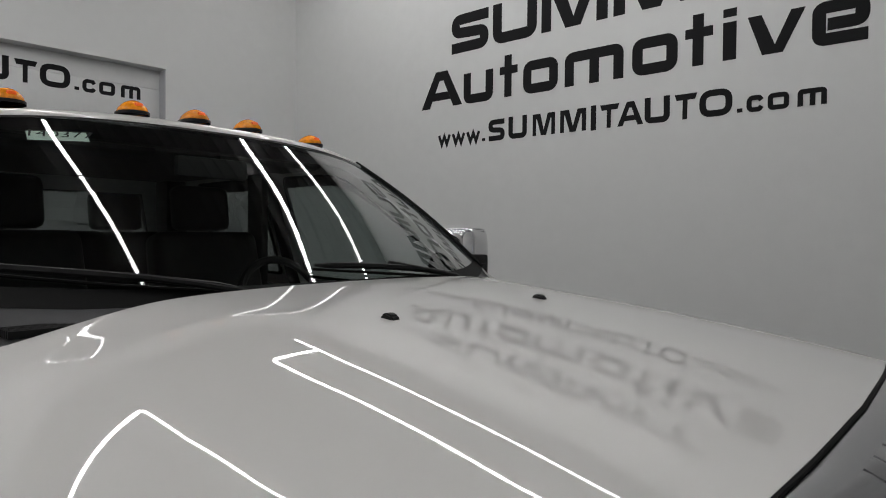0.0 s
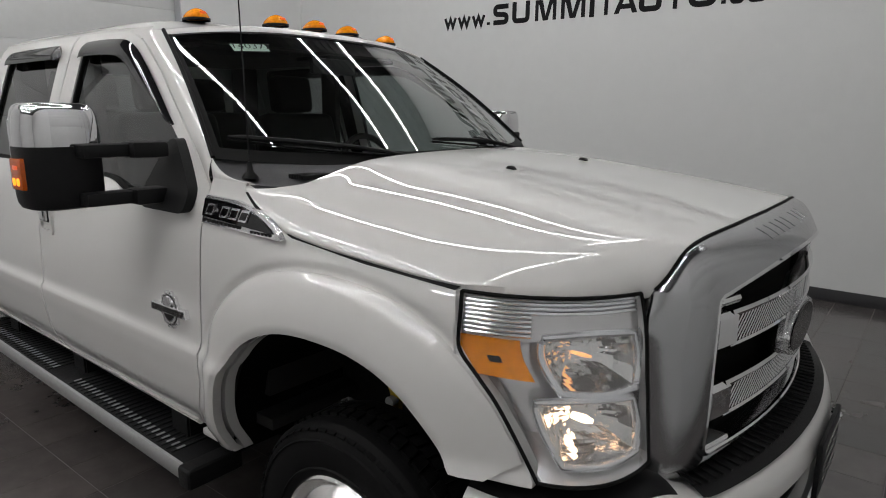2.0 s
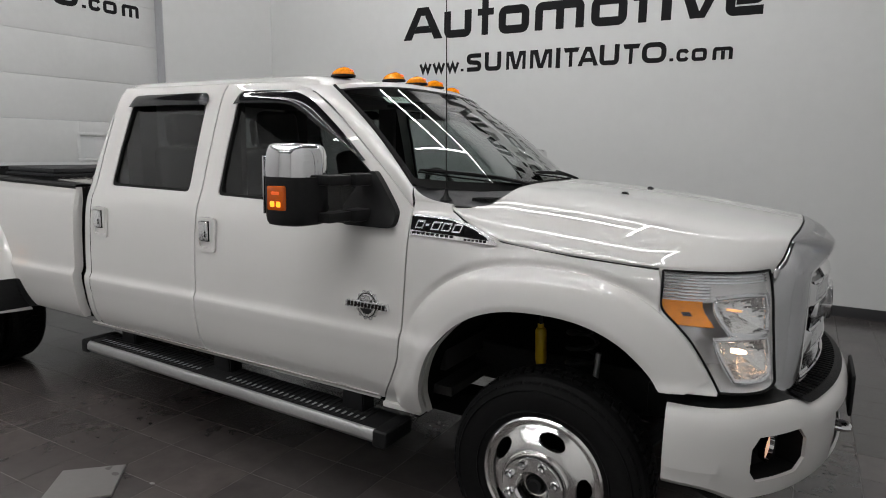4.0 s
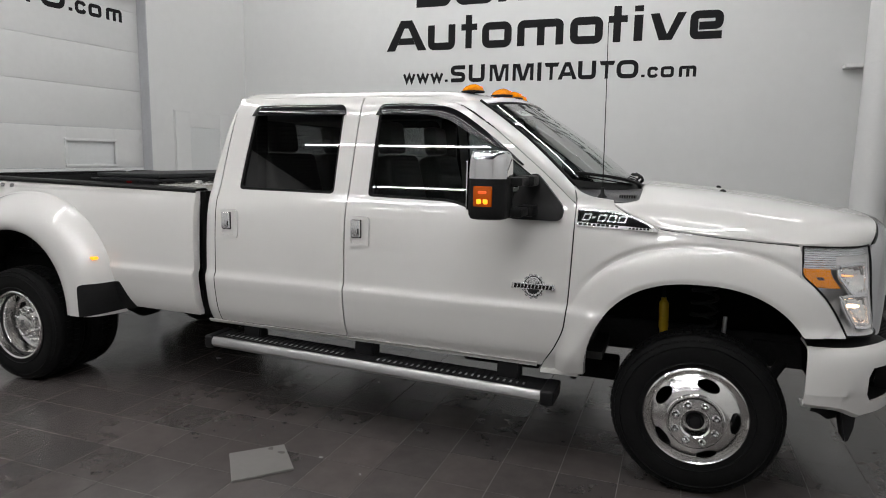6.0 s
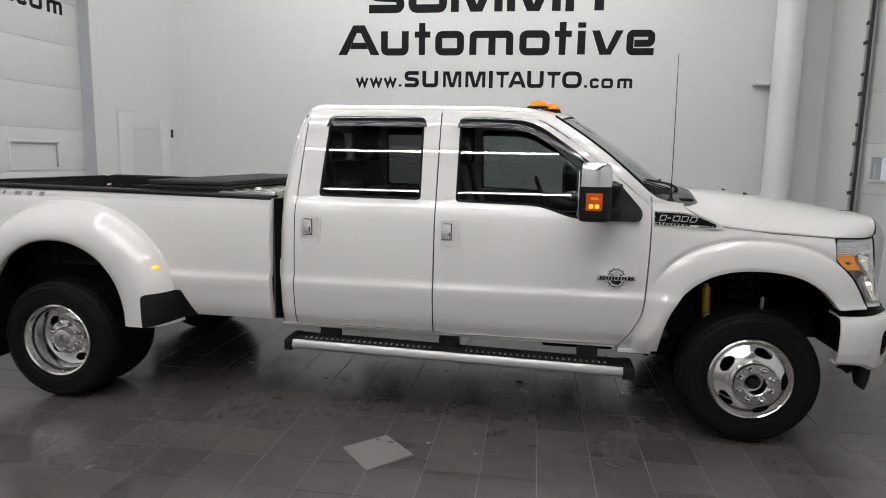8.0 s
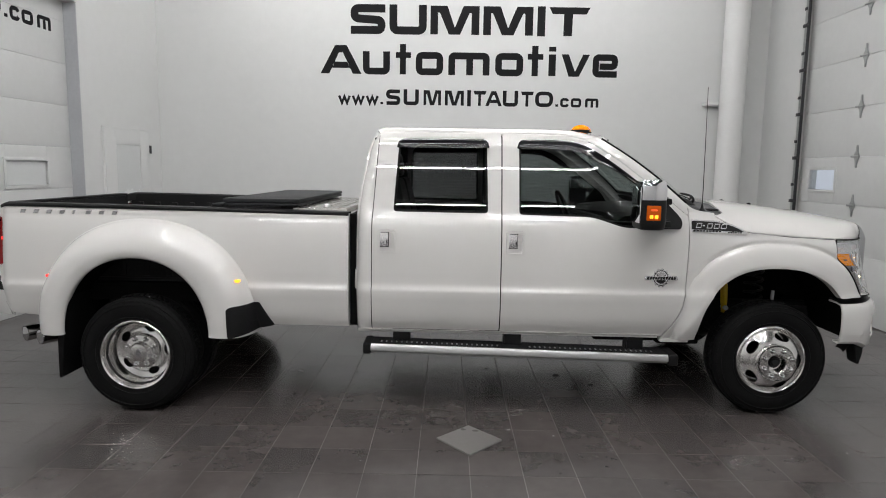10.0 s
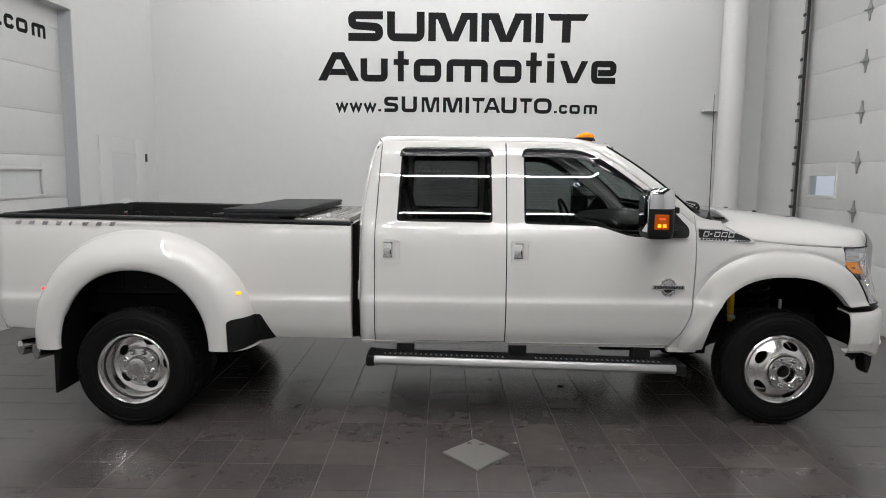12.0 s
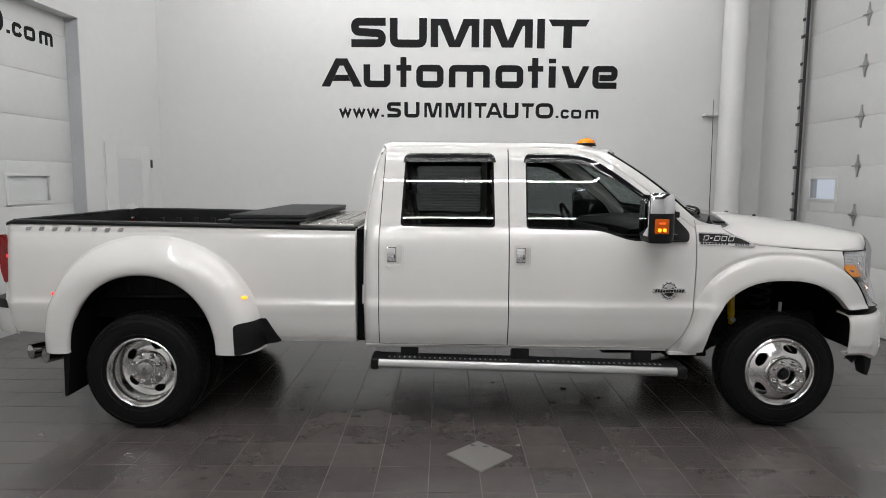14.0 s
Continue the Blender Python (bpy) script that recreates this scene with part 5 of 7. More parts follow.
def headlight(s):
    h = new("headlight")
    h.parent = truck
    left = [Vector(p) for p in ((4.815, 0.982, 1.276), (4.818, 0.992, 1.215), (4.822, 1.000, 1.15), (4.875, 1.003, 1.098), (4.925, 0.999, 1.045), (4.977, 0.990, 0.965), (5.022, 0.976, 0.880))]
    right = [Vector(p) for p in ((5.125, 0.728, 1.272), (5.138, 0.728, 1.215), (5.147, 0.728, 1.149), (5.153, 0.729, 1.085), (5.16, 0.730, 1.024), (5.167, 0.732, 0.955), (5.176, 0.735, 0.880))]
    lc, rc = curve_through(left, 25), curve_through(right, 25)

    def surf(u, v, off=0.0):
        """u from the fender to the grille, v from top to bottom; off: set back."""
        k = v * 24
        i = min(int(k), 23)
        a, b = lc[i].lerp(lc[i + 1], k - i), rc[i].lerp(rc[i + 1], k - i)
        mid = (a + b) / 2 + Vector((0.075, 0.075, 0))
        p = bez(a, mid, b, u)
        p = p - Vector((0.72, 0.55, -0.05)).normalized() * off
        return Vector((p.x, s * p.y, p.z))

    us, vs = np.linspace(0, 1, 25), np.linspace(0, 1, 25)
    lens = part("lens", grid([[surf(u, v) for v in vs] for u in us]), M_LENS, h, "clear plastic lens", 60)
    lens.visible_shadow = False
    part("housing", grid([[surf(u, v, 0.10 * min(1.0, 9 * min(u, 1 - u, v, 1 - v)) + 0.004) for v in vs] for u in us]), M_HOUSING, h, "bright reflector housing", 40)
    # dark seal round the lens
    loop = [surf(u, 0, -0.002) for u in us] + [surf(1, v, -0.002) for v in vs] + [surf(u, 1, -0.002) for u in us[::-1]] + [surf(0, v, -0.002) for v in vs[::-1]]
    part("lens_seal", tube(loop, 0.0045, 6, False), M_SEALSHADE, h, "black seal")
    # stepped chrome ribs under the top edge, on a bright step of the housing
    part("rib_panel", grid([[surf(u, 0.012 + (0.30 - 0.05 * u - 0.012) * f, 0.019) for f in np.linspace(0, 1, 8)] for u in np.linspace(0.015, 0.985, 20)]), M_HOUSING, h, "bright stepped panel")
    for k in range(9):
        v = 0.030 + 0.0265 * k
        part("rib", tube([surf(u, v + 0.01 * u * (k / 6), 0.014) for u in np.linspace(0.03, 0.97 if k < 4 else 0.37, 14)], 0.0046, 6), M_BRIGHT, h, "chrome rib")
    # amber block
    amber = part("turn_lamp", thicken(grid([[surf(u, 0.262 + (0.035 * u) + (0.50 - 0.262) * f, 0.012) for f in np.linspace(0, 1, 10)] for u in np.linspace(0.014, 0.315, 10)]), 0.02), M_AMBERBLOCK, h, "amber turn lamp block")
    part("turn_reflector", thicken(grid([[surf(u, v, 0.008) for v in (0.365, 0.405)] for u in (0.13, 0.195)]), 0.004), M_LEATHER, amber)
    # upper and lower reflector bowls
    for v0, v1, u0, u1, lit in ((0.235, 0.60, 0.41, 0.965, False), (0.625, 0.945, 0.22, 0.925, True)):
        bowl = new("reflector")
        bowl.parent = h
        rim = []
        for j in range(48):
            a = 2 * math.pi * j / 48
            du, dv = math.cos(a), math.sin(a)
            m = 1 / max(abs(du), abs(dv)) ** 0.72
            rim.append(surf((u0 + u1) / 2 + du * m * (u1 - u0) / 2, (v0 + v1) / 2 + dv * m * (v1 - v0) / 2, 0.018))
        part("bezel", tube(rim + rim[:1], 0.0095, 10, False), M_BRIGHT, bowl, "chrome bezel")
        cu, cv = (u0 + u1) / 2, (v0 + v1) / 2
        rows = []
        for k in range(11):
            f = k / 10
            ring = []
            for j in range(40):
                a = 2 * math.pi * j / 40
                du, dv = math.cos(a), math.sin(a)
                m = 1 / max(abs(du), abs(dv)) ** 0.72
                jit = 0.0012 * math.sin(2.6 * j + 1.9 * k) * math.cos(1.7 * j - 2.3 * k) if 0 < k < 10 else 0.0
                ring.append(surf(cu + du * m * (u1 - u0) / 2 * (1 - 0.78 * f) * 0.98, cv + dv * m * (v1 - v0) / 2 * (1 - 0.78 * f) * 0.98, 0.025 + 0.07 * (1 - (1 - f) ** 2) + jit))
            rows.append(ring)
        bm = grid(rows, close_v=True)
        bm.verts.ensure_lookup_table()
        bm.faces.new(bm.verts[-40:])
        part("bowl", bm, M_REFLECTOR, bowl, "faceted mirror bowl", 0)
        c = surf(cu - 0.02, cv - 0.03, 0.05)
        part("bulb", tube([c + Vector((-0.03, 0, 0)), c, c + Vector((0.02, 0, 0))], [0.008, 0.010, 0.005] if lit else [0.004, 0.005, 0.003], 10), M_HALOGEN if lit else M_HALODIM, bowl, "lit halogen bulb" if lit else "dim bulb")


mirrored(headlight)


# --- front bumper ---
BUMPER = [(4.868, 1.050), (4.94, 1.045), (5.02, 1.025), (5.09, 0.985), (5.155, 0.925), (5.22, 0.85), (5.28, 0.75), (5.345, 0.60), (5.40, 0.40), (5.43, 0.20), (5.44, 0.0)]


def bumper_path(n):
    right = curve_through([(x, -y, 0) for x, y in BUMPER] + [(x, y, 0) for x, y in BUMPER[-2::-1]], n)
    return right


def build_bumper():
    b = new("front_bumper")
    b.parent = truck
    n = 121
    path = bumper_path(n)
    prof = [(-0.085, 0.512), (-0.03, 0.505), (-0.008, 0.525), (0.0, 0.585), (0.003, 0.625), (0.004, 0.665), (0.004, 0.705), (0.003, 0.745), (0.0, 0.778), (-0.006, 0.803), (-0.016, 0.826), (-0.032, 0.840), (-0.07, 0.846), (-0.16, 0.850)]
    frames = []
    for i, p in enumerate(path):
        d = (path[min(i + 1, n - 1)] - path[max(i - 1, 0)]).normalized()
        nrm = Vector((d.y, -d.x, 0))
        frames.append((p, nrm))

    def at(i, k, extra=0.0):
        p, nrm = frames[i]
        off, z = prof[k]
        lift = -0.012 * (abs(p.y) / 1.0) ** 2
        end = 0.05 * smooth01((abs(p.y) - 0.95) / 0.1)
        q = p + nrm * (off + extra)
        dip = 0.05 * smooth01((0.80 - abs(p.y)) / 0.16) * max(0.0, z - 0.60) / 0.25
        return Vector((q.x, q.y, z + (end if k < 4 else 0.0) + lift - dip))

    def hole(i, k):
        y = abs(path[i].y)
        fog = 0.735 < y < 0.955 and 3 <= k <= 6
        mid = y < 0.50 and 2 <= k <= 6
        return fog or mid
    bm = grid([[at(i, k) for k in range(len(prof))] for i in range(n)], skip=hole)
    # cut corners of the lamp openings
    bm.verts.ensure_lookup_table()
    m = len(prof)
    for s in SIDES:
        cut = [i for i in range(n - 1) if 0.735 < s * path[i].y < 0.955]
        lo_i, hi_i = min(cut), max(cut) + 1
        for i, d in ((lo_i, 1), (hi_i, -1)):
            for k, e in ((3, 1), (7, -1)):
                bm.faces.new([bm.verts[q] for q in (i * m + k, (i + d) * m + k, (i + 2 * d) * m + k, i * m + k + e)])
    part("bumper_shell", thicken(bm, 0.012), M_PAINT, b, "white painted bumper", 40)
    # pockets behind the openings
    pocket = bmesh.new()
    for s in SIDES:
        idx = [i for i in range(n) if 0.69 < s * path[i].y < 0.985]
        grid([[at(i, k, -0.10) for k in range(2, 9)] for i in idx], bm=pocket)
        for k in (3, 7):
            grid([[at(i, k, -0.013), at(i, k, -0.10)] for i in idx], bm=pocket)
        for i in (min((j for j in idx), key=lambda j: abs(abs(path[j].y) - 0.735)), min((j for j in idx), key=lambda j: abs(abs(path[j].y) - 0.955))):
            grid([[at(i, k, -0.013), at(i, k, -0.10)] for k in range(2, 8)], bm=pocket)
    idx = [i for i in range(n) if abs(path[i].y) < 0.56]
    grid([[at(i, k, -0.11) for k in range(1, 10)] for i in idx], bm=pocket)
    part("bumper_pocket", pocket, M_BLACK, b, "black recess")
    # step pad with ribs on top
    pad = bmesh.new()
    idx = [i for i in range(n) if abs(path[i].y) < 0.70]
    grid([[at(i, 11, 0.004) + Vector((0, 0, 0.006)), at(i, 12, 0) + Vector((0, 0, 0.014)), at(i, 13, -0.06) + Vector((0, 0, 0.018))] for i in idx], bm=pad)
    part("step_pad", pad, M_BLACK, b, "black ribbed step pad")
    for i in idx:
        a, c = at(i, 12, 0.012) + Vector((0, 0, 0.016)), at(i, 13, -0.02) + Vector((0, 0, 0.021))
        part("pad_rib", tube([a, c], 0.0045, 5), M_BLACK, b)
    for s in SIDES:
        idx = [i for i in range(n) if 0.745 < s * path[i].y]
        grid_rows = [[at(i, 11, -0.004) + Vector((0, 0, 0.003)), at(i, 12, 0.0) + Vector((0, 0, 0.010)), at(i, 13, 0.0) + Vector((0, 0, 0.014))] for i in idx]
        part("corner_pad", thicken(grid(grid_rows), 0.008), M_BLACK, b, "black corner cover")
        # fog lamp
        i = min(range(n), key=lambda j: abs(path[j].y - s * 0.862))
        p, nrm = frames[i]
        c = p + nrm * -0.055
        nrm = Vector((0.97, s * 0.25, 0))
        m = Matrix.Translation((c.x, c.y, 0.668)) @ Matrix.Rotation(math.atan2(nrm.y, nrm.x) + math.pi / 2, 4, "Z")
        fog = new("fog_lamp")
        fog.parent = b
        bm = revolve([(0.0, 0.03), (0.03, 0.026), (0.046, 0.0), (0.05, -0.02)], 24)
        bmesh.ops.transform(bm, matrix=m, verts=bm.verts)
        part("fog_bowl", bm, M_CHROME, fog, "chrome fog lamp bowl")
        bm = revolve([(0.0, -0.006), (0.03, -0.004), (0.046, 0.0)], 24)
        bmesh.ops.transform(bm, matrix=m @ Matrix.Translation((0, -0.006, 0)), verts=bm.verts)
        lens = part("fog_lens", bm, glow("fog_glow", (1.0, 0.55, 0.36), 0.75) if s < 0 else bpy.data.materials["fog_glow"], fog, "lit warm fog lamp")
        # tow hook
        yk = 0.40 * s
        part("tow_hook", tube(curve_through([(5.30, yk - 0.03, 0.65), (5.39, yk - 0.032, 0.64), (5.43, yk - 0.02, 0.638), (5.435, yk + 0.015, 0.64), (5.40, yk + 0.032, 0.642), (5.31, yk + 0.03, 0.65)], 22), 0.012, 10), M_CHROME, b, "chrome tow hook")
        # air dam and mud guard under the corner
        part("air_dam", prism([(5.035, 0.54), (5.105, 0.54), (5.100, 0.44), (5.082, 0.372), (5.066, 0.372), (5.052, 0.44)], 1, s * 0.83, s * 0.945, 0.006), M_BLACK, b, "black air dam flap")
    part("lower_valance", grid([[at(i, 0, -0.02), at(i, 0, -0.045) + Vector((-0.02, 0, -0.06))] for i in range(8, n - 8)]), M_BLACK, b, "black valance")
    plate = part("plate_holder", box((5.445, -0.17, 0.60), (5.460, 0.17, 0.775), 0.006), M_BLACK, b, "black plate holder")
    for k in range(3):
        part("plate_bar", box((5.460, -0.13, 0.64 + 0.045 * k), (5.463, 0.13, 0.662 + 0.045 * k)), M_CHROME, plate)
    for s in SIDES:
        part("bumper_bracket", box(*sorted_box((4.70, s * 0.40, 0.56), (5.30, s * 0.50, 0.70)), 0.01), M_STEEL, b)
    # lower grille bars between the hooks
    for z in (0.575, 0.63, 0.685):
        part("lower_bar", tube([at(i, 5, -0.06) * 1.0 + Vector((0, 0, z - at(i, 5).z)) for i in range(n) if abs(path[i].y) < 0.5], 0.008, 6), M_BLACK, b)


build_bumper()


# --- load bed ---
BED_R, BED_F = -1.10, 1.418


def bed_top(x):
    return smooth_table(x, [-1.1, -1.06, 0.2, 1.42], [1.425, 1.445, 1.432, 1.412])


FLX, FLZ, FLR = -0.04, 0.55, 0.53


def oval_r(a, wide, high, p):
    return 1 / ((abs(math.cos(a)) / wide) ** p + (max(0.0, math.sin(a)) / high) ** p) ** (1 / p)


def flare_r(a, f):
    """Distance from the flare's centre at an angle: f is 0 where it meets the bed, 1 at the wheel opening."""
    blend = smooth01(0.5 + 0.5 * math.cos(a))
    outer, lip = oval_r(a, 0.76 + 0.04 * blend, 0.80, 2.2), oval_r(a, 0.515, 0.553, 2.1)
    return outer + (lip - outer) * f


def flare_face(x, z):
    """Half width at a place on the flare: steep at its front, softer over the top."""
    dx, dz = x - FLX, max(0.0, z - FLZ)
    a, r = math.atan2(dz, dx), math.hypot(dx, dz)
    r0, r1 = flare_r(a, 0.0), flare_r(a, 1.0)
    f = min(1.0, max(0.0, (r0 - r) / (r0 - r1)))
    power = 2.3 + 3.2 * smooth01(math.cos(a)) + 1.6 * smooth01(-math.cos(a))
    soft = smooth01(f / 0.07) if f < 0.07 else 1.0
    rise = (1 - (1 - f) ** power) * (0.35 + 0.65 * soft)
    return bed_y(x, z) * (1 - rise) + rise * (1.205 - 0.012 * max(0.0, (f - 0.75) / 0.25) ** 2)


def bed_lo(x):
    d = x - FLX
    base = lerp_table(x, [-1.1, -1.08, -1.06, -1.005, -0.8, 0.8, 1.42], [0.885, 0.875, 0.815, 0.662, 0.645, 0.603, 0.598])
    if abs(d) < 0.62:
        return max(base, FLZ + math.sqrt(0.62 ** 2 - d * d))
    return base


def bed_y(x, z):
    y = side_y(min(z, 1.37)) + 0.004
    y -= 0.05 * smooth01((-0.98 - x) / 0.12) ** 2
    y -= 0.012 * smooth01((z - 1.385) / 0.04)
    return y


def bed_side(s):
    xs = sorted(set(list(np.linspace(-1.10, -1.00, 12)) + list(np.linspace(-0.98, -0.66, 8)) + [FLX - 0.62 * math.cos(a) for a in np.linspace(0.02, math.pi - 0.02, 40)] + list(np.linspace(0.60, 1.402, 12))))
    side_panel("bed_side", s, xs, bed_lo, lambda x: bed_top(x) - 0.012, 70, bed_y, truck, "white load-bed side", 0.03, None, 50)
    # front corner return of the bed
    rows = [[(1.402, s * (side_y(min(z, 1.37)) + 0.004), z), (1.406, s * (side_y(min(z, 1.37)) - 0.012), z), (1.404, s * (side_y(min(z, 1.37)) - 0.05), z)] for z in np.linspace(0.6, 1.40, 30)]
    part("bed_front_edge", grid(rows), M_PAINT, truck)
    # black rail cap
    rows = []
    for x in np.linspace(-1.095, 1.404, 40):
        z, y = bed_top(x), side_y(1.37) - 0.012 - 0.05 * smooth01((-0.98 - x) / 0.12) ** 2
        rows.append([(x, s * (y + 0.016), z - 0.022), (x, s * (y + 0.018), z - 0.006), (x, s * (y + 0.008), z + 0.004), (x, s * (y - 0.075), z + 0.006), (x, s * (y - 0.095), z - 0.005), (x, s * (y - 0.097), z - 0.07)])
    part("rail_cap", grid(rows), M_BLACK, truck, "black plastic bed rail cap")
    # inner bed wall
    rows = [[(x, s * 0.85, 0.90), (x, s * 0.865, bed_top(x) - 0.02)] for x in np.linspace(-1.06, 1.40, 20)]
    part("bed_liner_wall", grid(rows), M_BLACK, truck, "black bed liner wall")
    for k in range(14):
        x = -0.98 + 0.17 * k
        part("liner_rib", box(*sorted_box((x, s * 0.835, 0.92), (x + 0.05, s * 0.862, 1.36)), 0.006), M_BLACK, truck)
    # raised letters on the rear upper side, drawn as plain slanted blocks
    for k in range(8):
        x = -0.915 + 0.093 * k
        z = 1.376 - 0.006 * (k / 8)
        w = 0.045 if k not in (4,) else 0.016
        part("raised_mark", prism([(x - 0.008, z + 0.002), (x + w * 0.72 - 0.008, z + 0.002), (x + w * 0.72 + 0.003, z + 0.028), (x + 0.003, z + 0.028)], 1, s * 0.965, s * 0.987, 0.0005), M_SATIN, truck)
    # wide rear wheel flare
    rows = []
    for i in range(81):
        a = math.pi * i / 80
        row = []
        for k in range(29):
            f = (k / 28) ** 1.5
            r = flare_r(a, f)
            x, z = FLX + r * math.cos(a), FLZ + r * math.sin(a)
            row.append((x, s * flare_face(x, z), z))
        x, y, z = row[-1]
        row.append((x - 0.010 * math.cos(a), y - s * 0.010, z - 0.010 * math.sin(a)))
        row.append((x, y - s * 0.07, z))
        rows.append(row)
    fl = part("wheel_flare", grid(rows), M_PAINT, truck, "broad white flare over the double wheels", 60)
    # inner liner of the flare
    rows = [[(FLX + (FLR + 0.012) * math.cos(a), s * y, FLZ + (FLR + 0.012) * math.sin(a)) for y in (1.15, 0.52)] for a in np.linspace(-0.1, math.pi + 0.1, 30)]
    part("wheel_liner", grid(rows), M_UNDER, truck, "black wheel-arch liner")
    # black stone guard at the flare's leading foot
    ring_panel("stone_guard", s, None, round_poly([(0.603, 0.547), (0.596, 0.752), (0.628, 0.768), (0.775, 0.775), (0.872, 0.600), (0.83, 0.585)], [0.02, 0.02, 0.02, 0.015, 0.01, 0.01]), (0.71, 0.66), flare_face, fl, M_BLACK, "black plastic stone guard", 10, 0.05, 0.008)
    # marker lamps
    for x, z, mat, label in ((0.642, 0.935, M_AMBERLIT, "lit amber marker lamp"), (-0.672, 0.953, M_REDGLOW, "lit red marker lamp")):
        y = flare_face(x, z)
        part("marker_lamp", box(*sorted_box((x - 0.026 if x > 0 else x - 0.013, s * (y - 0.03), z - 0.010), (x + 0.026 if x > 0 else x + 0.013, s * (y + 0.010), z + 0.010)), 0.009), mat, fl, label)
    # mud flap
    part("mud_flap", prism([(-0.56, 0.80), (-0.60, 0.62), (-0.605, 0.235), (-0.585, 0.235), (-0.54, 0.66), (-0.50, 0.82)], 1, s * 0.70, s * 1.16, 0.004), M_RUBBER, truck, "black rubber mud flap")
    # tail lamp
    tl = part("tail_lamp", prism(round_poly([(-1.105, 0.998), (-1.130, 1.10), (-1.130, 1.345), (-1.080, 1.345), (-1.055, 1.27), (-1.032, 1.08), (-1.040, 0.998)], 0.03), 1, s * 0.84, s * 0.984, 0.012), M_RED, truck, "red tail lamp")
    part("lamp_glow", box(*sorted_box((-1.072, s * 0.97, 1.185), (-1.056, s * 0.9865, 1.207)), 0.004), M_REDGLOW, tl, "lit red segment")


mirrored(bed_side)
part("bed_floor", box((-1.06, -0.86, 0.88), (1.41, 0.86, 0.905)), M_BLACK, truck, "black bed floor")
part("bed_headboard", box((1.376, -0.90, 0.62), (1.402, 0.90, 1.40), 0.004), M_PAINT, truck, "white front panel of the bed")
part("tailgate", box((-1.13, -0.80, 0.72), (-1.07, 0.80, 1.425), 0.012), M_PAINT, truck, "white tailgate")
part("tailgate_liner", box((-1.069, -0.80, 0.906), (-1.062, 0.80, 1.425), 0.002), M_BLACK, truck, "black tailgate liner")
part("tailgate_cap", box((-1.135, -0.80, 1.426), (-1.06, 0.80, 1.445), 0.006), M_BLACK, truck, "black tailgate cap")
# solid filler between cab and bed, near-black in place of the gap's shade
part("bed_gap", box((1.408, -0.945, 0.60), (1.453, 0.945, 1.40)), M_UNDER, truck, "near-black filler standing in for the shade between cab and bed")

# rear bumper
rb = new("rear_bumper")
rb.parent = truck
rows = []
for y in 0.97 * np.sin(np.linspace(-math.pi / 2, math.pi / 2, 61)):
    w = (abs(y) / 0.97) ** 14
    rows.append([(-1.20 + 0.18 * w, y, 0.64), (-1.28 + 0.26 * w, y, 0.632), (-1.30 + 0.275 * w, y, 0.66), (-1.30 + 0.232 * w, y, 0.80), (-1.29 + 0.216 * w, y, 0.812)])
part("bumper_shell", thicken(grid(rows), 0.012), M_PAINT, rb, "white painted rear bumper")
rows = []
for y in 0.965 * np.sin(np.linspace(-math.pi / 2, math.pi / 2, 61)):
    w = (abs(y) / 0.965) ** 14
    rows.append([(-1.302 + 0.232 * w, y, 0.814), (-1.30 + 0.218 * w, y, 0.86), (-1.28 + 0.192 * w, y, 0.88), (-1.14 + 0.06 * w, y, 0.885)])
part("step_pad", thicken(grid(rows), 0.01), M_BLACK, rb, "black bumper step pad")

# twin exhaust tips behind the rear wheel
for dx, dy, dz in ((0.0, 0.0, 0.0), (0.19, -0.13, 0.012)):
    c = Vector((-0.965 + dx, -0.945 + dy, 0.493 + dz))
    d = Vector((-0.55, -0.83, -0.02)).normalized()
    pipe_bm = tube([c - d * 0.5, c - d * 0.22, c, c + d * 0.004], [0.03, 0.050, 0.056, 0.055], 24, False)
    tube([c + d * 0.004, c - d * 0.15], [0.050, 0.047], 24, True, bm=pipe_bm)
    part("exhaust_tip", pipe_bm, M_CHROME, truck, "polished exhaust tip")
part("exhaust_pipe", tube([(-0.85, -0.72, 0.52), (-0.6, -0.55, 0.56), (0.6, -0.45, 0.52), (2.6, -0.35, 0.48)], 0.04, 10), M_STEEL, truck)

# --- tool box across the bed: thing of its own resting on the rails ---
tool = thing("tool_box", "bright diamond-plate tool box set across the bed", "tool box")
part("box_body", box((0.98, -0.85, 0.93), (1.372, 0.85, 1.435), 0.008), M_PLATE, tool, "diamond-plate box")
for k in range(22):
    for j in range(4):
        x, y = 1.005 + 0.1 * j + (0.05 if k % 2 else 0), -0.83 + 0.075 * k
        if x < 1.355:
            part("plate_stud", prism([(x - 0.014, y - 0.004), (x, y - 0.008), (x + 0.014, y + 0.004), (x, y + 0.008)], 2, 1.435, 1.438), M_PLATE, tool)
part("latch", revolve([(0.0, -0.02), (0.02, -0.018), (0.03, 0.0), (0.0, 0.0)], 16, (0, 0, 0)), M_ALUMINIUM, tool, "round latch").matrix_local = Matrix.Translation((1.20, -0.72, 1.438)) @ Matrix.Rotation(radians(-90), 4, "X")

cover = thing("bed_cover", "folded black vinyl bed cover resting across the bed rails", "bed cover")
# two folded panels lying on each other
for z0, z1, inset in ((1.446, 1.467, 0.004), (1.470, 1.498, 0.0)):
    part("cover_panel", box((0.488 + inset, -0.905 + inset, z0), (1.038 - inset, 0.905 - inset, z1), 0.009), M_TONNEAU, cover, "black vinyl panel")
part("cover_hinge", box((0.40, -0.88, 1.444), (0.47, 0.88, 1.458), 0.005), M_TONNEAU, cover)


# --- wheels ---
TYRE_R, TYRE_W = 0.41, 0.235


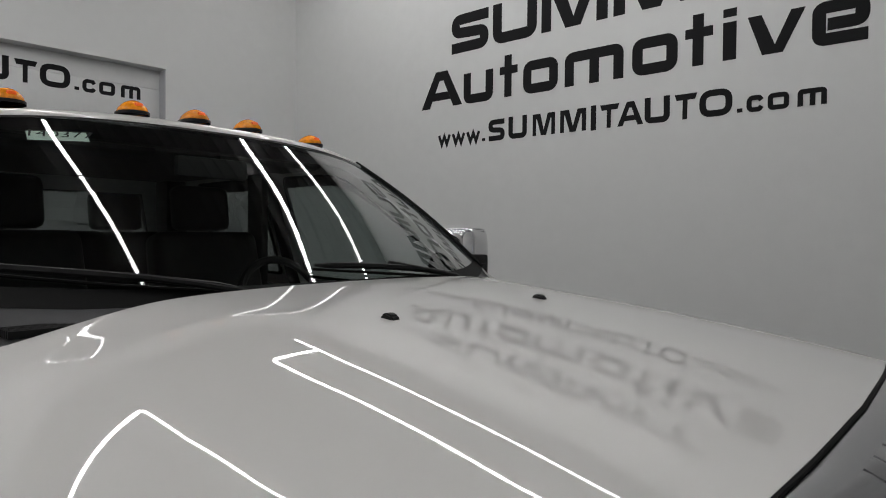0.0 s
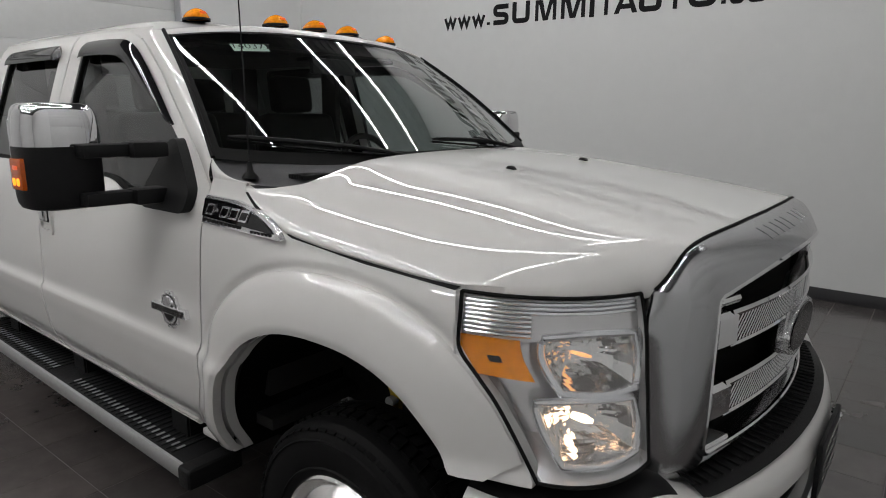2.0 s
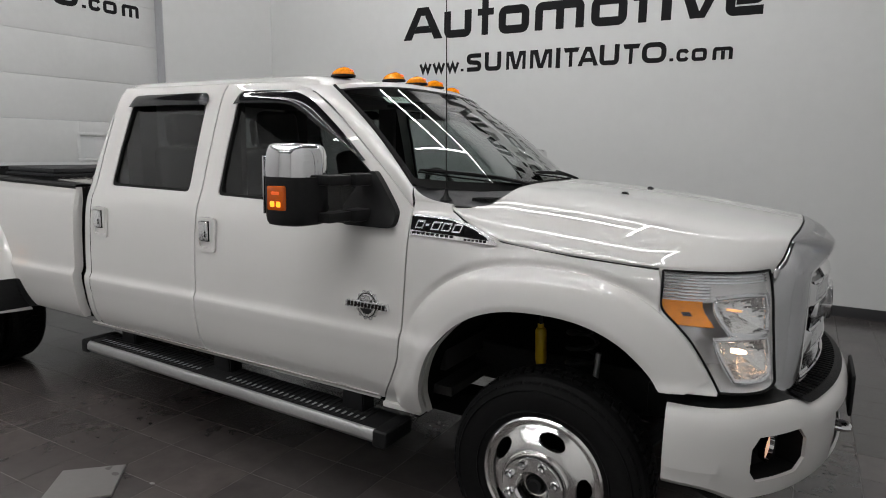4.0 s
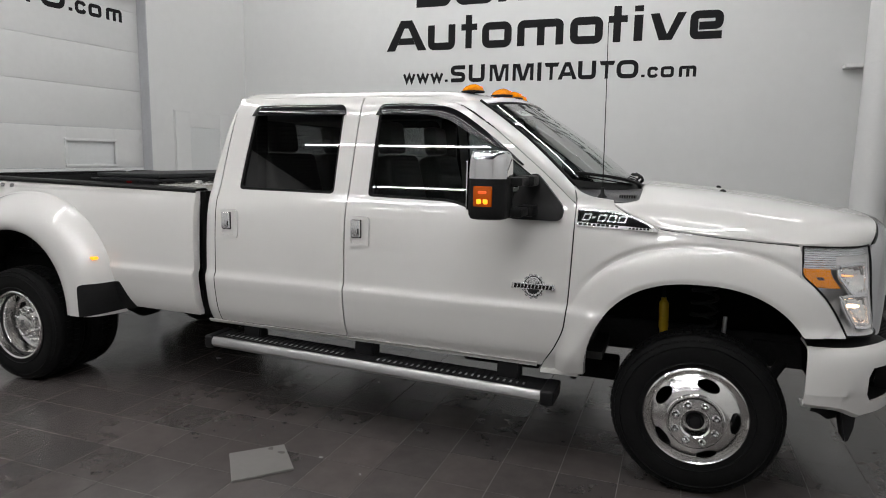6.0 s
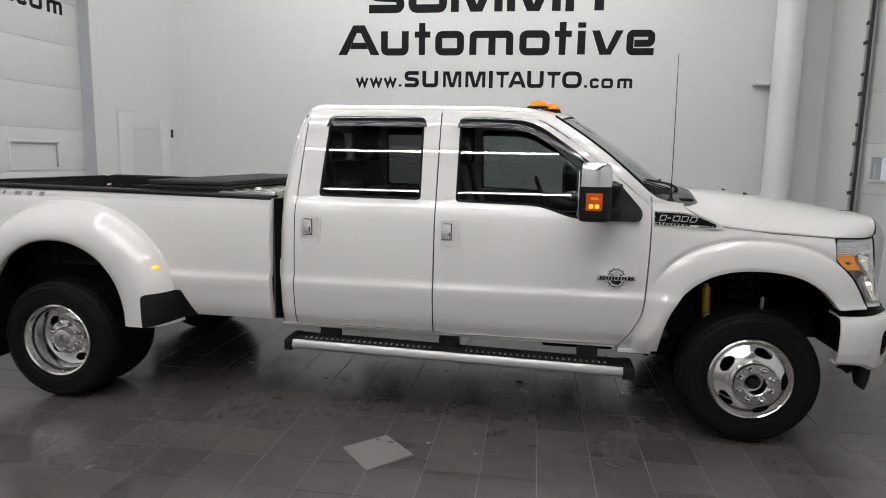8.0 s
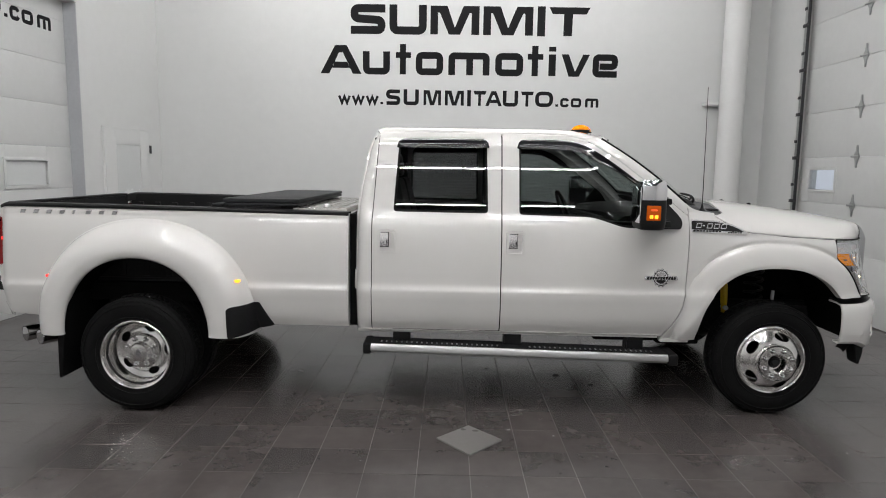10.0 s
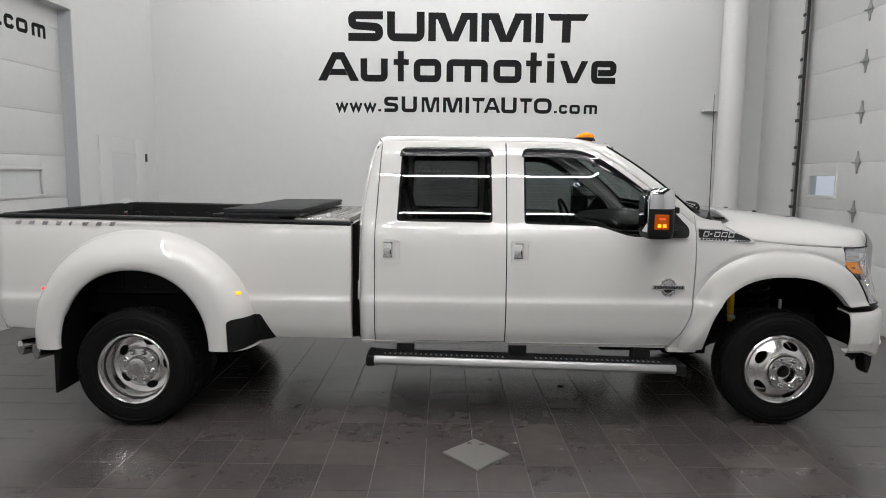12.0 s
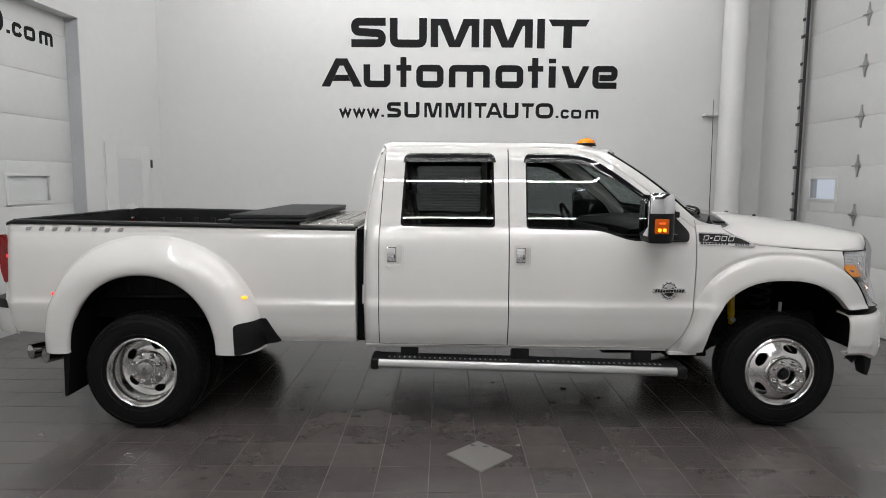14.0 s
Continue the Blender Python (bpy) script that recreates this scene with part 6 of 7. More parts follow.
def tyre_bm():
    """Tyre with its axle along y; outer face at y = 0, inner face at y = +TYRE_W."""
    w = TYRE_W
    prof = [(0.236, 0.012), (0.245, 0.004), (0.262, -0.002), (0.30, -0.010), (0.335, -0.012), (0.365, -0.004), (0.385, 0.012), (0.398, 0.026), (0.4, 0.032)]
    prof += [(0.4, w / 2)]
    full = prof + [(r, w - y) for r, y in prof[-2::-1]]
    bm = revolve(full, 72)
    # raised band and ribs on the side wall
    revolve([(0.268, -0.004), (0.272, -0.010), (0.276, -0.005)], 72, bm=bm)
    revolve([(0.352, -0.009), (0.356, -0.013), (0.360, -0.007)], 72, bm=bm)
    return bm


def tread_bm():
    """The tread blocks round the tyre."""
    w, bm = TYRE_W, bmesh.new()
    n = 62
    for k in range(n):
        a0 = 2 * math.pi * k / n
        for j, (ya, yb, shift) in enumerate(((0.001, 0.062, 0.0), (0.069, 0.112, 0.5), (0.119, 0.160, 0.0), (0.167, w - 0.001, 0.5))):
            a, b = a0 + 2 * math.pi / n * shift, a0 + 2 * math.pi / n * (shift + 0.74)
            lean = 0.015 * (1 if j < 2 else -1)
            vs = []
            for r in (0.396, TYRE_R):
                rr = r - (0.008 if j in (0, 3) and r == TYRE_R else 0)
                for ang, y in ((a, ya), (b, ya), (b + lean, yb), (a + lean, yb)):
                    edge = 0.020 if (j == 0 and y == ya) or (j == 3 and y == yb) else 0
                    q = rr - edge
                    vs.append(bm.verts.new((q * math.cos(ang), y, q * math.sin(ang))))
            bm.faces.new(vs[4:8])
            for i in range(4):
                bm.faces.new((vs[i], vs[(i + 1) % 4], vs[4 + (i + 1) % 4], vs[4 + i]))
    return bm


def holed_disc(prof, n, holes, rh, A, B):
    """A turned disc with oval openings; boundary points are drawn onto the ovals."""
    bm = revolve(prof, n)
    def oval(co):
        r, t = math.hypot(co.x, co.z), math.atan2(co.z, co.x)
        best = None
        for h in holes:
            dt = (t - h + math.pi) % (2 * math.pi) - math.pi
            a, b = rh * dt, r - rh
            d = math.sqrt((a / A) ** 2 + (b / B) ** 2)
            if best is None or d < best[0]:
                best = (d, a, b, h)
        return best
    dead = [f for f in bm.faces if oval(f.calc_center_median())[0] < 1]
    edge = set()
    for f in dead:
        for v in f.verts:
            if any(g not in dead for g in v.link_faces):
                edge.add(v)
    bmesh.ops.delete(bm, geom=dead, context="FACES_ONLY")
    for v in edge:
        d, a, b, h = oval(v.co)
        if d < 1e-6:
            continue
        a, b = a / d, b / d
        r, t = rh + b, h + a / rh
        y = v.co.y
        v.co = (r * math.cos(t), y, r * math.sin(t))
    rim = [e for e in bm.edges if e.is_boundary and all(v in edge for v in e.verts)]
    ext = bmesh.ops.extrude_edge_only(bm, edges=rim)
    for v in [g for g in ext["geom"] if isinstance(g, bmesh.types.BMVert)]:
        v.co.y += 0.018
    return bm


def wheel(name, m, front, parent, label):
    """Outer face towards minus y in its own space; m places it."""
    w = new(name)
    w.parent = parent
    w["label"] = label
    w.matrix_local = m
    part("tyre", tyre_bm(), M_RUBBER, w, "black all-terrain tyre", 40)
    tagged(part("tread", tread_bm(), M_RUBBER, w, "blocky tyre tread", 0), kind="stuff")
    rim = new("rim")
    rim.parent = w
    n = 120
    holes = [radians(74 + 72 * k) for k in range(5)]
    if front:
        prof = [(0.246, 0.020), (0.247, 0.002), (0.240, -0.004), (0.232, 0.002), (0.228, 0.018)] + [(r, 0.020 - 0.072 * math.sin((0.228 - r) / 0.108 * math.pi / 2) ** 0.9) for r in np.linspace(0.225, 0.120, 16)] + [(0.112, -0.058), (0.108, -0.060)]
        part("disc", holed_disc(prof, n, holes, 0.181, 0.054, 0.026), M_ALLOY, rim, "polished convex wheel disc", 30)
        hub = [(0.136, -0.040), (0.135, -0.062), (0.131, -0.066), (0.127, -0.066), (0.125, -0.080), (0.119, -0.090), (0.070, -0.094), (0.066, -0.091), (0.062, -0.086), (0.060, -0.060), (0.056, -0.030), (0.0, -0.026)]
        part("hub", revolve(hub, 48), M_ALLOY, rim, "bright hub cover", 30)
        part("hub_centre", revolve([(0.044, -0.028), (0.042, -0.046), (0.034, -0.050), (0.030, -0.066), (0.022, -0.072), (0.0, -0.072)], 24), M_STEEL, rim, "dark hub centre")
        nut_r, nut_y = 0.097, -0.092
    else:
        prof = [(0.246, 0.020), (0.247, 0.0), (0.240, -0.006), (0.230, 0.0), (0.226, 0.02), (0.222, 0.045), (0.214, 0.055), (0.210, 0.075), (0.208, 0.125), (0.204, 0.142)] + [(r, 0.142 + 0.012 * math.sin((0.204 - r) / 0.09 * math.pi)) for r in np.linspace(0.200, 0.118, 12)] + [(0.112, 0.126), (0.106, 0.118)]
        part("disc", holed_disc(prof, n, holes, 0.163, 0.042, 0.026), M_ALLOY, rim, "polished deep-dish wheel disc", 30)
        hub = [(0.124, 0.130), (0.123, 0.100), (0.117, 0.090), (0.076, 0.084), (0.071, 0.078), (0.067, 0.060), (0.060, 0.050), (0.034, 0.046), (0.0, 0.045)]
        part("hub", revolve(hub, 48), M_ALLOY, rim, "bright hub cover", 30)
        part("cap", prism([(0.017 * math.cos(2 * math.pi * k / 20), 0.028 * math.sin(2 * math.pi * k / 20)) for k in range(20)], 1, 0.041, 0.046), M_SATIN, rim, "oval cap mark")
        nut_r, nut_y = 0.099, 0.087
    part("rim_back", revolve([(0.236, 0.02), (0.215, 0.05), (0.205, 0.19), (0.235, 0.225)], 48), M_STEEL, rim)
    part("brake_drum", revolve([(0.0, 0.17), (0.19, 0.17), (0.19, 0.21), (0.0, 0.21)], 40), M_UNDER, rim)
    for k in range(8):
        a = 2 * math.pi * (k + 0.5) / 8
        c = (nut_r * math.cos(a), 0, nut_r * math.sin(a))
        part("lug_nut", revolve([(0.0195, nut_y + 0.004), (0.0195, nut_y - 0.002), (0.0165, nut_y - 0.004), (0.016, nut_y - 0.016), (0.010, nut_y - 0.024), (0.0, nut_y - 0.026)], 12, c), M_CHROME, rim, "", 40)
    return w


def facing(x, y, s, spin=0.0):
    m = Matrix.Translation((x, y, WZ))
    return m if s < 0 else m @ Matrix.Rotation(math.pi, 4, "Z")


front_wheel = wheel("front_wheel", facing(FX, -1.005, -1), True, truck, "front wheel with a bright convex disc and black tyre")
copy_thing(front_wheel, facing(FX, 1.005, 1))
rear_wheel = wheel("rear_wheel", facing(RX, -1.165, -1), False, truck, "outer rear wheel with a bright deep-dish disc")
copy_thing(rear_wheel, facing(RX, 1.165, 1))
for s in SIDES:
    inner_tyre = part("inner_tyre", tyre_bm(), M_RUBBER, truck, "inner rear tyre of the pair", 40)
    inner_tyre.matrix_local = facing(RX, s * 0.875, s)
    inner_tread = tagged(part("inner_tread", tread_bm(), M_RUBBER, truck, "", 0), kind="stuff")
    inner_tread.matrix_local = facing(RX, s * 0.875, s)
    part("inner_rim", revolve([(0.0, 0.1), (0.2, 0.1), (0.238, 0.02), (0.238, 0.20)], 40), M_STEEL, truck).matrix_local = facing(RX, s * 0.875, s)


# --- chassis ---
ch = new("chassis")
ch.parent = truck
for s in SIDES:
    part("frame_rail", box(*sorted_box((-1.1, s * 0.40, 0.56), (5.15, s * 0.48, 0.74)), 0.01), M_STEEL, ch)
    part("leaf_spring", tube(curve_through([(-0.85, s * 0.52, 0.66), (-0.06, s * 0.52, 0.50), (0.75, s * 0.52, 0.64)], 12), 0.03, 6), M_STEEL, ch)
    # front coil, shock and axle parts
    coil = [(FX + 0.02 + 0.062 * math.cos(a), s * 0.62 + 0.062 * math.sin(a), 0.60 + 0.40 * a / (2 * math.pi * 6)) for a in np.linspace(0, 2 * math.pi * 6, 90)]
    part("coil_spring", tube(coil, 0.010, 6), M_STEEL, ch, "black coil spring")
    shock = part("shock_absorber", tube([(FX - 0.175, s * 0.58, 0.66), (FX - 0.177, s * 0.58, 0.72), (FX - 0.179, s * 0.58, 0.74), (FX - 0.184, s * 0.58, 0.872), (FX - 0.185, s * 0.58, 0.884), (FX - 0.185, s * 0.58, 0.888), (FX - 0.186, s * 0.58, 0.905)], [0.02, 0.022, 0.026, 0.026, 0.021, 0.014, 0.014], 16), M_YELLOW, ch, "yellow shock absorber")
    part("shock_rod", tube([(FX - 0.186, s * 0.58, 0.90), (FX - 0.19, s * 0.58, 1.05)], 0.009, 10), M_STEEL, ch)
    part("body_mount", box(*sorted_box((3.70, s * 0.56, 0.43), (4.02, s * 0.70, 0.55)), 0.02), M_UNDER, ch, "black body mount behind the wheel")
    part("shock_eye", tube([(FX - 0.175, s * 0.55, 0.70), (FX - 0.175, s * 0.62, 0.70)], 0.018, 12), M_FROST, ch, "pale shock eye")
    part("knuckle", box(*sorted_box((FX - 0.11, s * 0.70, 0.30), (FX + 0.11, s * 0.82, 0.52)), 0.03), M_STEEL, ch)
    part("sway_link", tube([(FX + 0.10, s * 0.74, 0.5), (FX + 0.12, s * 0.72, 0.86)], 0.012, 8), M_ALUMINIUM, ch, "bare metal link")
    part("steering_arm", tube([(FX + 0.42, s * 0.55, 0.60), (FX + 0.30, s * 0.72, 0.48), (FX + 0.08, s * 0.76, 0.44)], 0.03, 8), M_STEEL, ch)
    part("hub_shaft", tube([(FX, s * 0.6, WZ), (FX, s * 0.95, WZ)], 0.05, 12), M_STEEL, ch)
part("front_axle", tube([(FX, -0.8, WZ), (FX, 0.8, WZ)], 0.055, 14), M_STEEL, ch)
part("front_differential", revolve([(0.0, -0.16), (0.09, -0.14), (0.15, -0.05), (0.15, 0.05), (0.09, 0.14), (0.0, 0.16)], 24, (FX, 0.28, WZ)), M_STEEL, ch)
part("rear_axle", tube([(RX, -0.9, WZ), (RX, 0.9, WZ)], 0.07, 14), M_STEEL, ch)
part("rear_differential", revolve([(0.0, -0.2), (0.12, -0.16), (0.19, -0.05), (0.19, 0.05), (0.12, 0.16), (0.0, 0.2)], 24, (RX, 0, WZ)), M_STEEL, ch)
part("drive_shaft", tube([(RX, 0, WZ + 0.02), (2.0, 0, 0.56), (3.3, 0, 0.60)], 0.045, 12), M_STEEL, ch)
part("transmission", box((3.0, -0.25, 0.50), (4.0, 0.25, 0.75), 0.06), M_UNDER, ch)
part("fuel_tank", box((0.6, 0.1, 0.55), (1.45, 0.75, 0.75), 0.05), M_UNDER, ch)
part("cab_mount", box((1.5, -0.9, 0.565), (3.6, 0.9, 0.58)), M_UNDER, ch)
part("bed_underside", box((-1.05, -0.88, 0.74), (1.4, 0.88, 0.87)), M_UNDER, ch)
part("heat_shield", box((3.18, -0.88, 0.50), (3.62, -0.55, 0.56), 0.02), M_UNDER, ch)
part("jack_flange", box((3.64, -0.96, 0.515), (3.84, -0.90, 0.540), 0.006), M_PAINT, ch)

for s in SIDES:
    part("splash_shield", box(*sorted_box((3.80, s * 0.50, 0.50), (3.83, s * 0.955, 0.62)), 0.006), M_UNDER, ch, "black splash shield")

# --- running boards ---
for s in SIDES:
    rbd = new("running_board")
    rbd.parent = truck
    x0, x1, zt = 1.515, 3.735, 0.487
    yi, yo = 0.865, 1.075
    rbd.matrix_local = Matrix.Translation((2.62, 0, zt - 0.014)) @ Matrix.Rotation(radians(1.2), 4, "Y") @ Matrix.Translation((-2.62, 0, -zt))
    part("tread", box(*sorted_box((x0 + 0.05, s * yi, zt - 0.05), (x1 - 0.06, s * (yo - 0.018), zt)), 0.008), M_BLACK, rbd, "black tread board")
    rows = []
    for x in (x0 + 0.055, x1 - 0.065):
        rows.append([(x, s * (yo - 0.020), zt + 0.001), (x, s * (yo - 0.010), zt - 0.001), (x, s * yo, zt - 0.014), (x, s * (yo + 0.002), zt - 0.045), (x, s * (yo - 0.012), zt - 0.062), (x, s * (yo - 0.06), zt - 0.065)])
    part("edge_trim", thicken(grid(rows), 0.004), M_ALUMINIUM, rbd, "brushed aluminium edge")
    for xa, xb in ((x0, x0 + 0.06), (x1 - 0.07, x1 + 0.005)):
        part("end_cap", box(*sorted_box((xa, s * (yi - 0.004), zt - 0.075), (xb, s * (yo + 0.006), zt + 0.006)), 0.018, 3), M_BLACK, rbd, "black plastic end cap")
    for a, b in ((x0 + 0.12, x0 + 0.98), (x0 + 1.18, x1 - 0.16)):
        k = a
        while k < b:
            part("grip_rib", box(*sorted_box((k, s * (yi + 0.02), zt - 0.004), (k + 0.014, s * (yo - 0.030), zt + 0.004)), 0.002), M_BLACK, rbd)
            part("grip_pad", box(*sorted_box((k + 0.001, s * (yo - 0.085), zt + 0.002), (k + 0.012, s * (yo - 0.052), zt + 0.0065)), 0.002), M_TREADGREY, rbd)
            k += 0.036
    for x in (1.72, 2.52, 3.40):
        part("bracket", prism([(x, 0.625), (x + 0.12, 0.625), (x + 0.125, 0.455), (x - 0.005, 0.455)], 1, s * 0.86, s * 0.95, 0.008), M_BLACK, rbd, "black board bracket")
        part("bracket_arm", box(*sorted_box((x + 0.03, s * 0.45, 0.545), (x + 0.09, s * 0.92, 0.60)), 0.01), M_STEEL, rbd)


# --- cabin ---
cabin = new("cabin")
cabin.parent = truck
part("cabin_floor", box((1.56, -0.88, 0.60), (3.95, 0.88, 0.64)), M_TRIM, cabin)
part("headliner", box((1.58, -0.70, 1.945), (3.02, 0.70, 1.96)), simple("headliner_cloth", (0.10, 0.095, 0.09), 0.85), cabin, "grey cloth headliner")


def seat(x, y, w, name, label):
    st = new(name)
    st.parent = truck
    st["label"] = label
    part("cushion", box((x - 0.10, y - w / 2, 0.88), (x + 0.45, y + w / 2, 1.06), 0.05, 4), M_LEATHER, st)
    bm = box((-0.075, -w / 2, 0.0), (0.075, w / 2, 0.66), 0.055, 4)
    for v in bm.verts:
        if v.co.z > 0.45:
            v.co.y *= 1 - 0.35 * (v.co.z - 0.45)
    bmesh.ops.transform(bm, matrix=Matrix.Translation((x - 0.12, y, 1.0)) @ Matrix.Rotation(radians(-13), 4, "Y"), verts=bm.verts)
    part("backrest", bm, M_LEATHER, st)
    n = 1 if w < 0.8 else 2
    for k in range(n):
        yy = y if n == 1 else y + (k - 0.5) * w * 0.55
        bm = box((-0.05, -0.135, 0.0), (0.05, 0.135, 0.21), 0.045, 4)
        bmesh.ops.transform(bm, matrix=Matrix.Translation((x - 0.275, yy, 1.655)) @ Matrix.Rotation(radians(-8), 4, "Y"), verts=bm.verts)
        part("headrest", bm, M_LEATHER, st, "black leather headrest")


seat(2.78, -0.40, 0.54, "front_seat", "black leather front seat")
seat(2.78, 0.40, 0.54, "front_seat", "black leather front seat")
seat(1.92, -0.36, 0.62, "rear_seat", "black leather rear seat")
seat(1.92, 0.36, 0.62, "rear_seat", "black leather rear seat")
# dashboard
rows = []
for y in np.linspace(-0.86, 0.86, 31):
    fx = ws_bottom(y).x
    rows.append([(fx - 0.02, y, 1.440), (fx - 0.25, y, 1.435 + 0.02 * math.exp(-((y - 0.4) / 0.2) ** 2)), (fx - 0.46, y, 1.41), (fx - 0.52, y, 1.36), (fx - 0.50, y, 1.10), (fx - 0.40, y, 0.9)])
part("dashboard", grid(rows), M_TRIM, cabin, "dark dashboard")
ring = [(3.16 - 0.07 * math.sin(a) * 1.0, 0.40 + 0.19 * math.cos(a), 1.36 + 0.175 * math.sin(a)) for a in np.linspace(0, 2 * math.pi, 37)]
sw = part("steering_wheel", tube(ring, 0.017, 8, False), M_LEATHER, cabin, "black steering wheel")
part("wheel_hub", box((3.16, 0.31, 1.30), (3.22, 0.49, 1.40), 0.03), M_TRIM, sw)
part("steering_column", tube([(3.2, 0.40, 1.35), (3.5, 0.40, 1.28)], 0.045, 10), M_TRIM, sw)
part("rear_view_mirror", box((3.30, -0.13, 1.83), (3.33, 0.13, 1.90), 0.012), M_TRIM, cabin, "black rear-view mirror")
for s in SIDES:
    part("door_trim", box(*sorted_box((1.60, s * 0.86, 0.64), (3.75, s * 0.90, 1.375)), 0.01), M_TRIM, cabin)
    part("b_pillar_trim", box(*sorted_box((2.42, s * 0.70, 1.36), (2.55, s * 0.74, 1.95)), 0.01), M_TRIM, cabin)
    part("c_pillar_trim", box(*sorted_box((1.56, s * 0.62, 1.36), (1.70, s * 0.74, 1.95)), 0.01), M_TRIM, cabin)
    part("sun_visor", box(*sorted_box((2.90, s * 0.12, 1.915), (3.16, s * 0.58, 1.935)), 0.008), M_TRIM, cabin)
    # dark guard triangle ahead of the side window
part("dash_cover", box((3.45, -0.85, 0.70), (3.90, 0.85, 1.30)), M_TRIM, cabin)


# ---- keep the tree of parts two levels deep ----
def depth(ob):
    n = 0
    while ob.parent is not None:
        ob, n = ob.parent, n + 1
    return n


deep = [ob for ob in truck.children_recursive if depth(ob) > 2]
for ob in sorted(deep, key=depth):
    while depth(ob) > 2:
        mid = ob.parent
        ob.matrix_local = mid.matrix_local @ ob.matrix_local
        ob.parent = mid.parent
for ob in list(truck.children_recursive):
    if ob.data is None and not ob.children:
        bpy.data.objects.remove(ob)


# ---- wall lettering and small things ----
def stroke(points, w, closed=False):
    """A flat band of width w along a 2D line with mitred corners: quads as lists of four points."""
    n = len(points)
    left, right = [], []
    for i in range(n):
        p = Vector(points[i])
        a = Vector(points[i - 1]) if (i > 0 or closed) else None
        b = Vector(points[(i + 1) % n]) if (i < n - 1 or closed) else None
        d0 = (p - a).normalized() if a is not None else (b - p).normalized()
        d1 = (b - p).normalized() if b is not None else d0
        n0, n1 = Vector((-d0.y, d0.x)), Vector((-d1.y, d1.x))
        m = n0 + n1
        m = m.normalized() if m.length > 1e-6 else n0
        k = w / 2 / max(0.35, m.dot(n0))
        left.append(p + m * k)
        right.append(p - m * k)
    return [(left[i], left[(i + 1) % n], right[(i + 1) % n], right[i]) for i in range(n if closed else n - 1)]


def arc_line(points, r, closed=False, n=6):
    """A line whose inner corners are rounded."""
    if closed:
        return round_poly(points, r, n)
    rr = [0] + [r] * (len(points) - 2) + [0]
    return round_poly(points, rr, n)


# shapes in a unit box: bands as (points, corner radius, closed), or filled outlines as (points, 0, "fill")
A_LEG = [(0, 0), (0.37, 1), (0.515, 1), (0.515, 0.74), (0.465, 0.74), (0.22, 0)]
SHAPES = {
    "A": [(A_LEG, 0, "fill"), ([(1.03 - x, z) for x, z in A_LEG], 0, "fill"), ([(0.29, 0.20), (0.362, 0.42), (0.668, 0.42), (0.74, 0.20)], 0, "fill")],
    "u": [([(0, 1.21), (0, 0), (1, 0), (1, 1.21)], 0.22, False)],
    "t": [([(0.27, 0), (0.27, 0.74), (0, 0.74), (0, 1), (0.27, 1), (0.27, 1.36), (0.67, 1.36), (0.67, 1), (1, 1), (1, 0.74), (0.67, 0.74), (0.67, 0)], 0, "fill")],
    "o": [([(0, 0), (1, 0), (1, 1), (0, 1)], 0.26, True)],
    "m": [([(0, -0.18), (0, 1), (1, 1), (1, -0.18)], 0.2, False), ([(0.52, 0.788), (0.52, -0.18)], 0, False)],
    "i": [([(0.5, -0.18), (0.5, 1.18)], 0, False), ([(0.5, 1.36), (0.5, 1.66)], 0, False)],
    "v": [([(0, 1), (0.25, 1), (0.49, 0.22), (0.76, 1), (1, 1), (0.63, 0), (0.27, 0)], 0, "fill")],
    "e": [([(1.13, 0), (0, 0), (0, 1), (1, 1), (1, 0.46), (0.2, 0.46)], 0.2, False)],
    "w": [([(0.0, 1.1), (0.26, 0.02), (0.5, 0.95), (0.74, 0.02), (1.0, 1.1)], 0, False)],
    "c": [([(1, 0.75), (0.82, 1), (0.18, 1), (0, 0.78), (0, 0.22), (0.18, 0), (0.82, 0), (1, 0.25)], 0.1, False)],
    "p": [([(0.5, -0.13), (0.5, 0.22)], 0, False)],
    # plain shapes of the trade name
    "S": [([(1.14, 1), (0, 1), (0, 0.54), (1, 0.46), (1, 0), (-0.14, 0)], 0.24, False)],
    "U": [([(0, 1.19), (0, 0), (1, 0), (1, 1.19)], 0.24, False)],
    "M": [([(0, 0), (0, 1), (0.345, 1), (0.5, 0.24), (0.675, 1), (1, 1), (1, 0), (0.84, 0), (0.84, 0.76), (0.80, 0.76), (0.61, 0), (0.38, 0), (0.19, 0.76), (0.155, 0.76), (0.155, 0)], 0, "fill")],
    "I": [([(0.5, -0.19), (0.5, 1.19)], 0, False)],
    "T": [([(0, 1), (1, 1), (0.91, 0.76), (0.58, 0.76), (0.57, 0), (0.36, 0), (0.365, 0.76), (0.09, 0.76)], 0, "fill")],
    "O": [([(0, 0), (1, 0), (1, 1), (0, 1)], 0.42, True)],
}


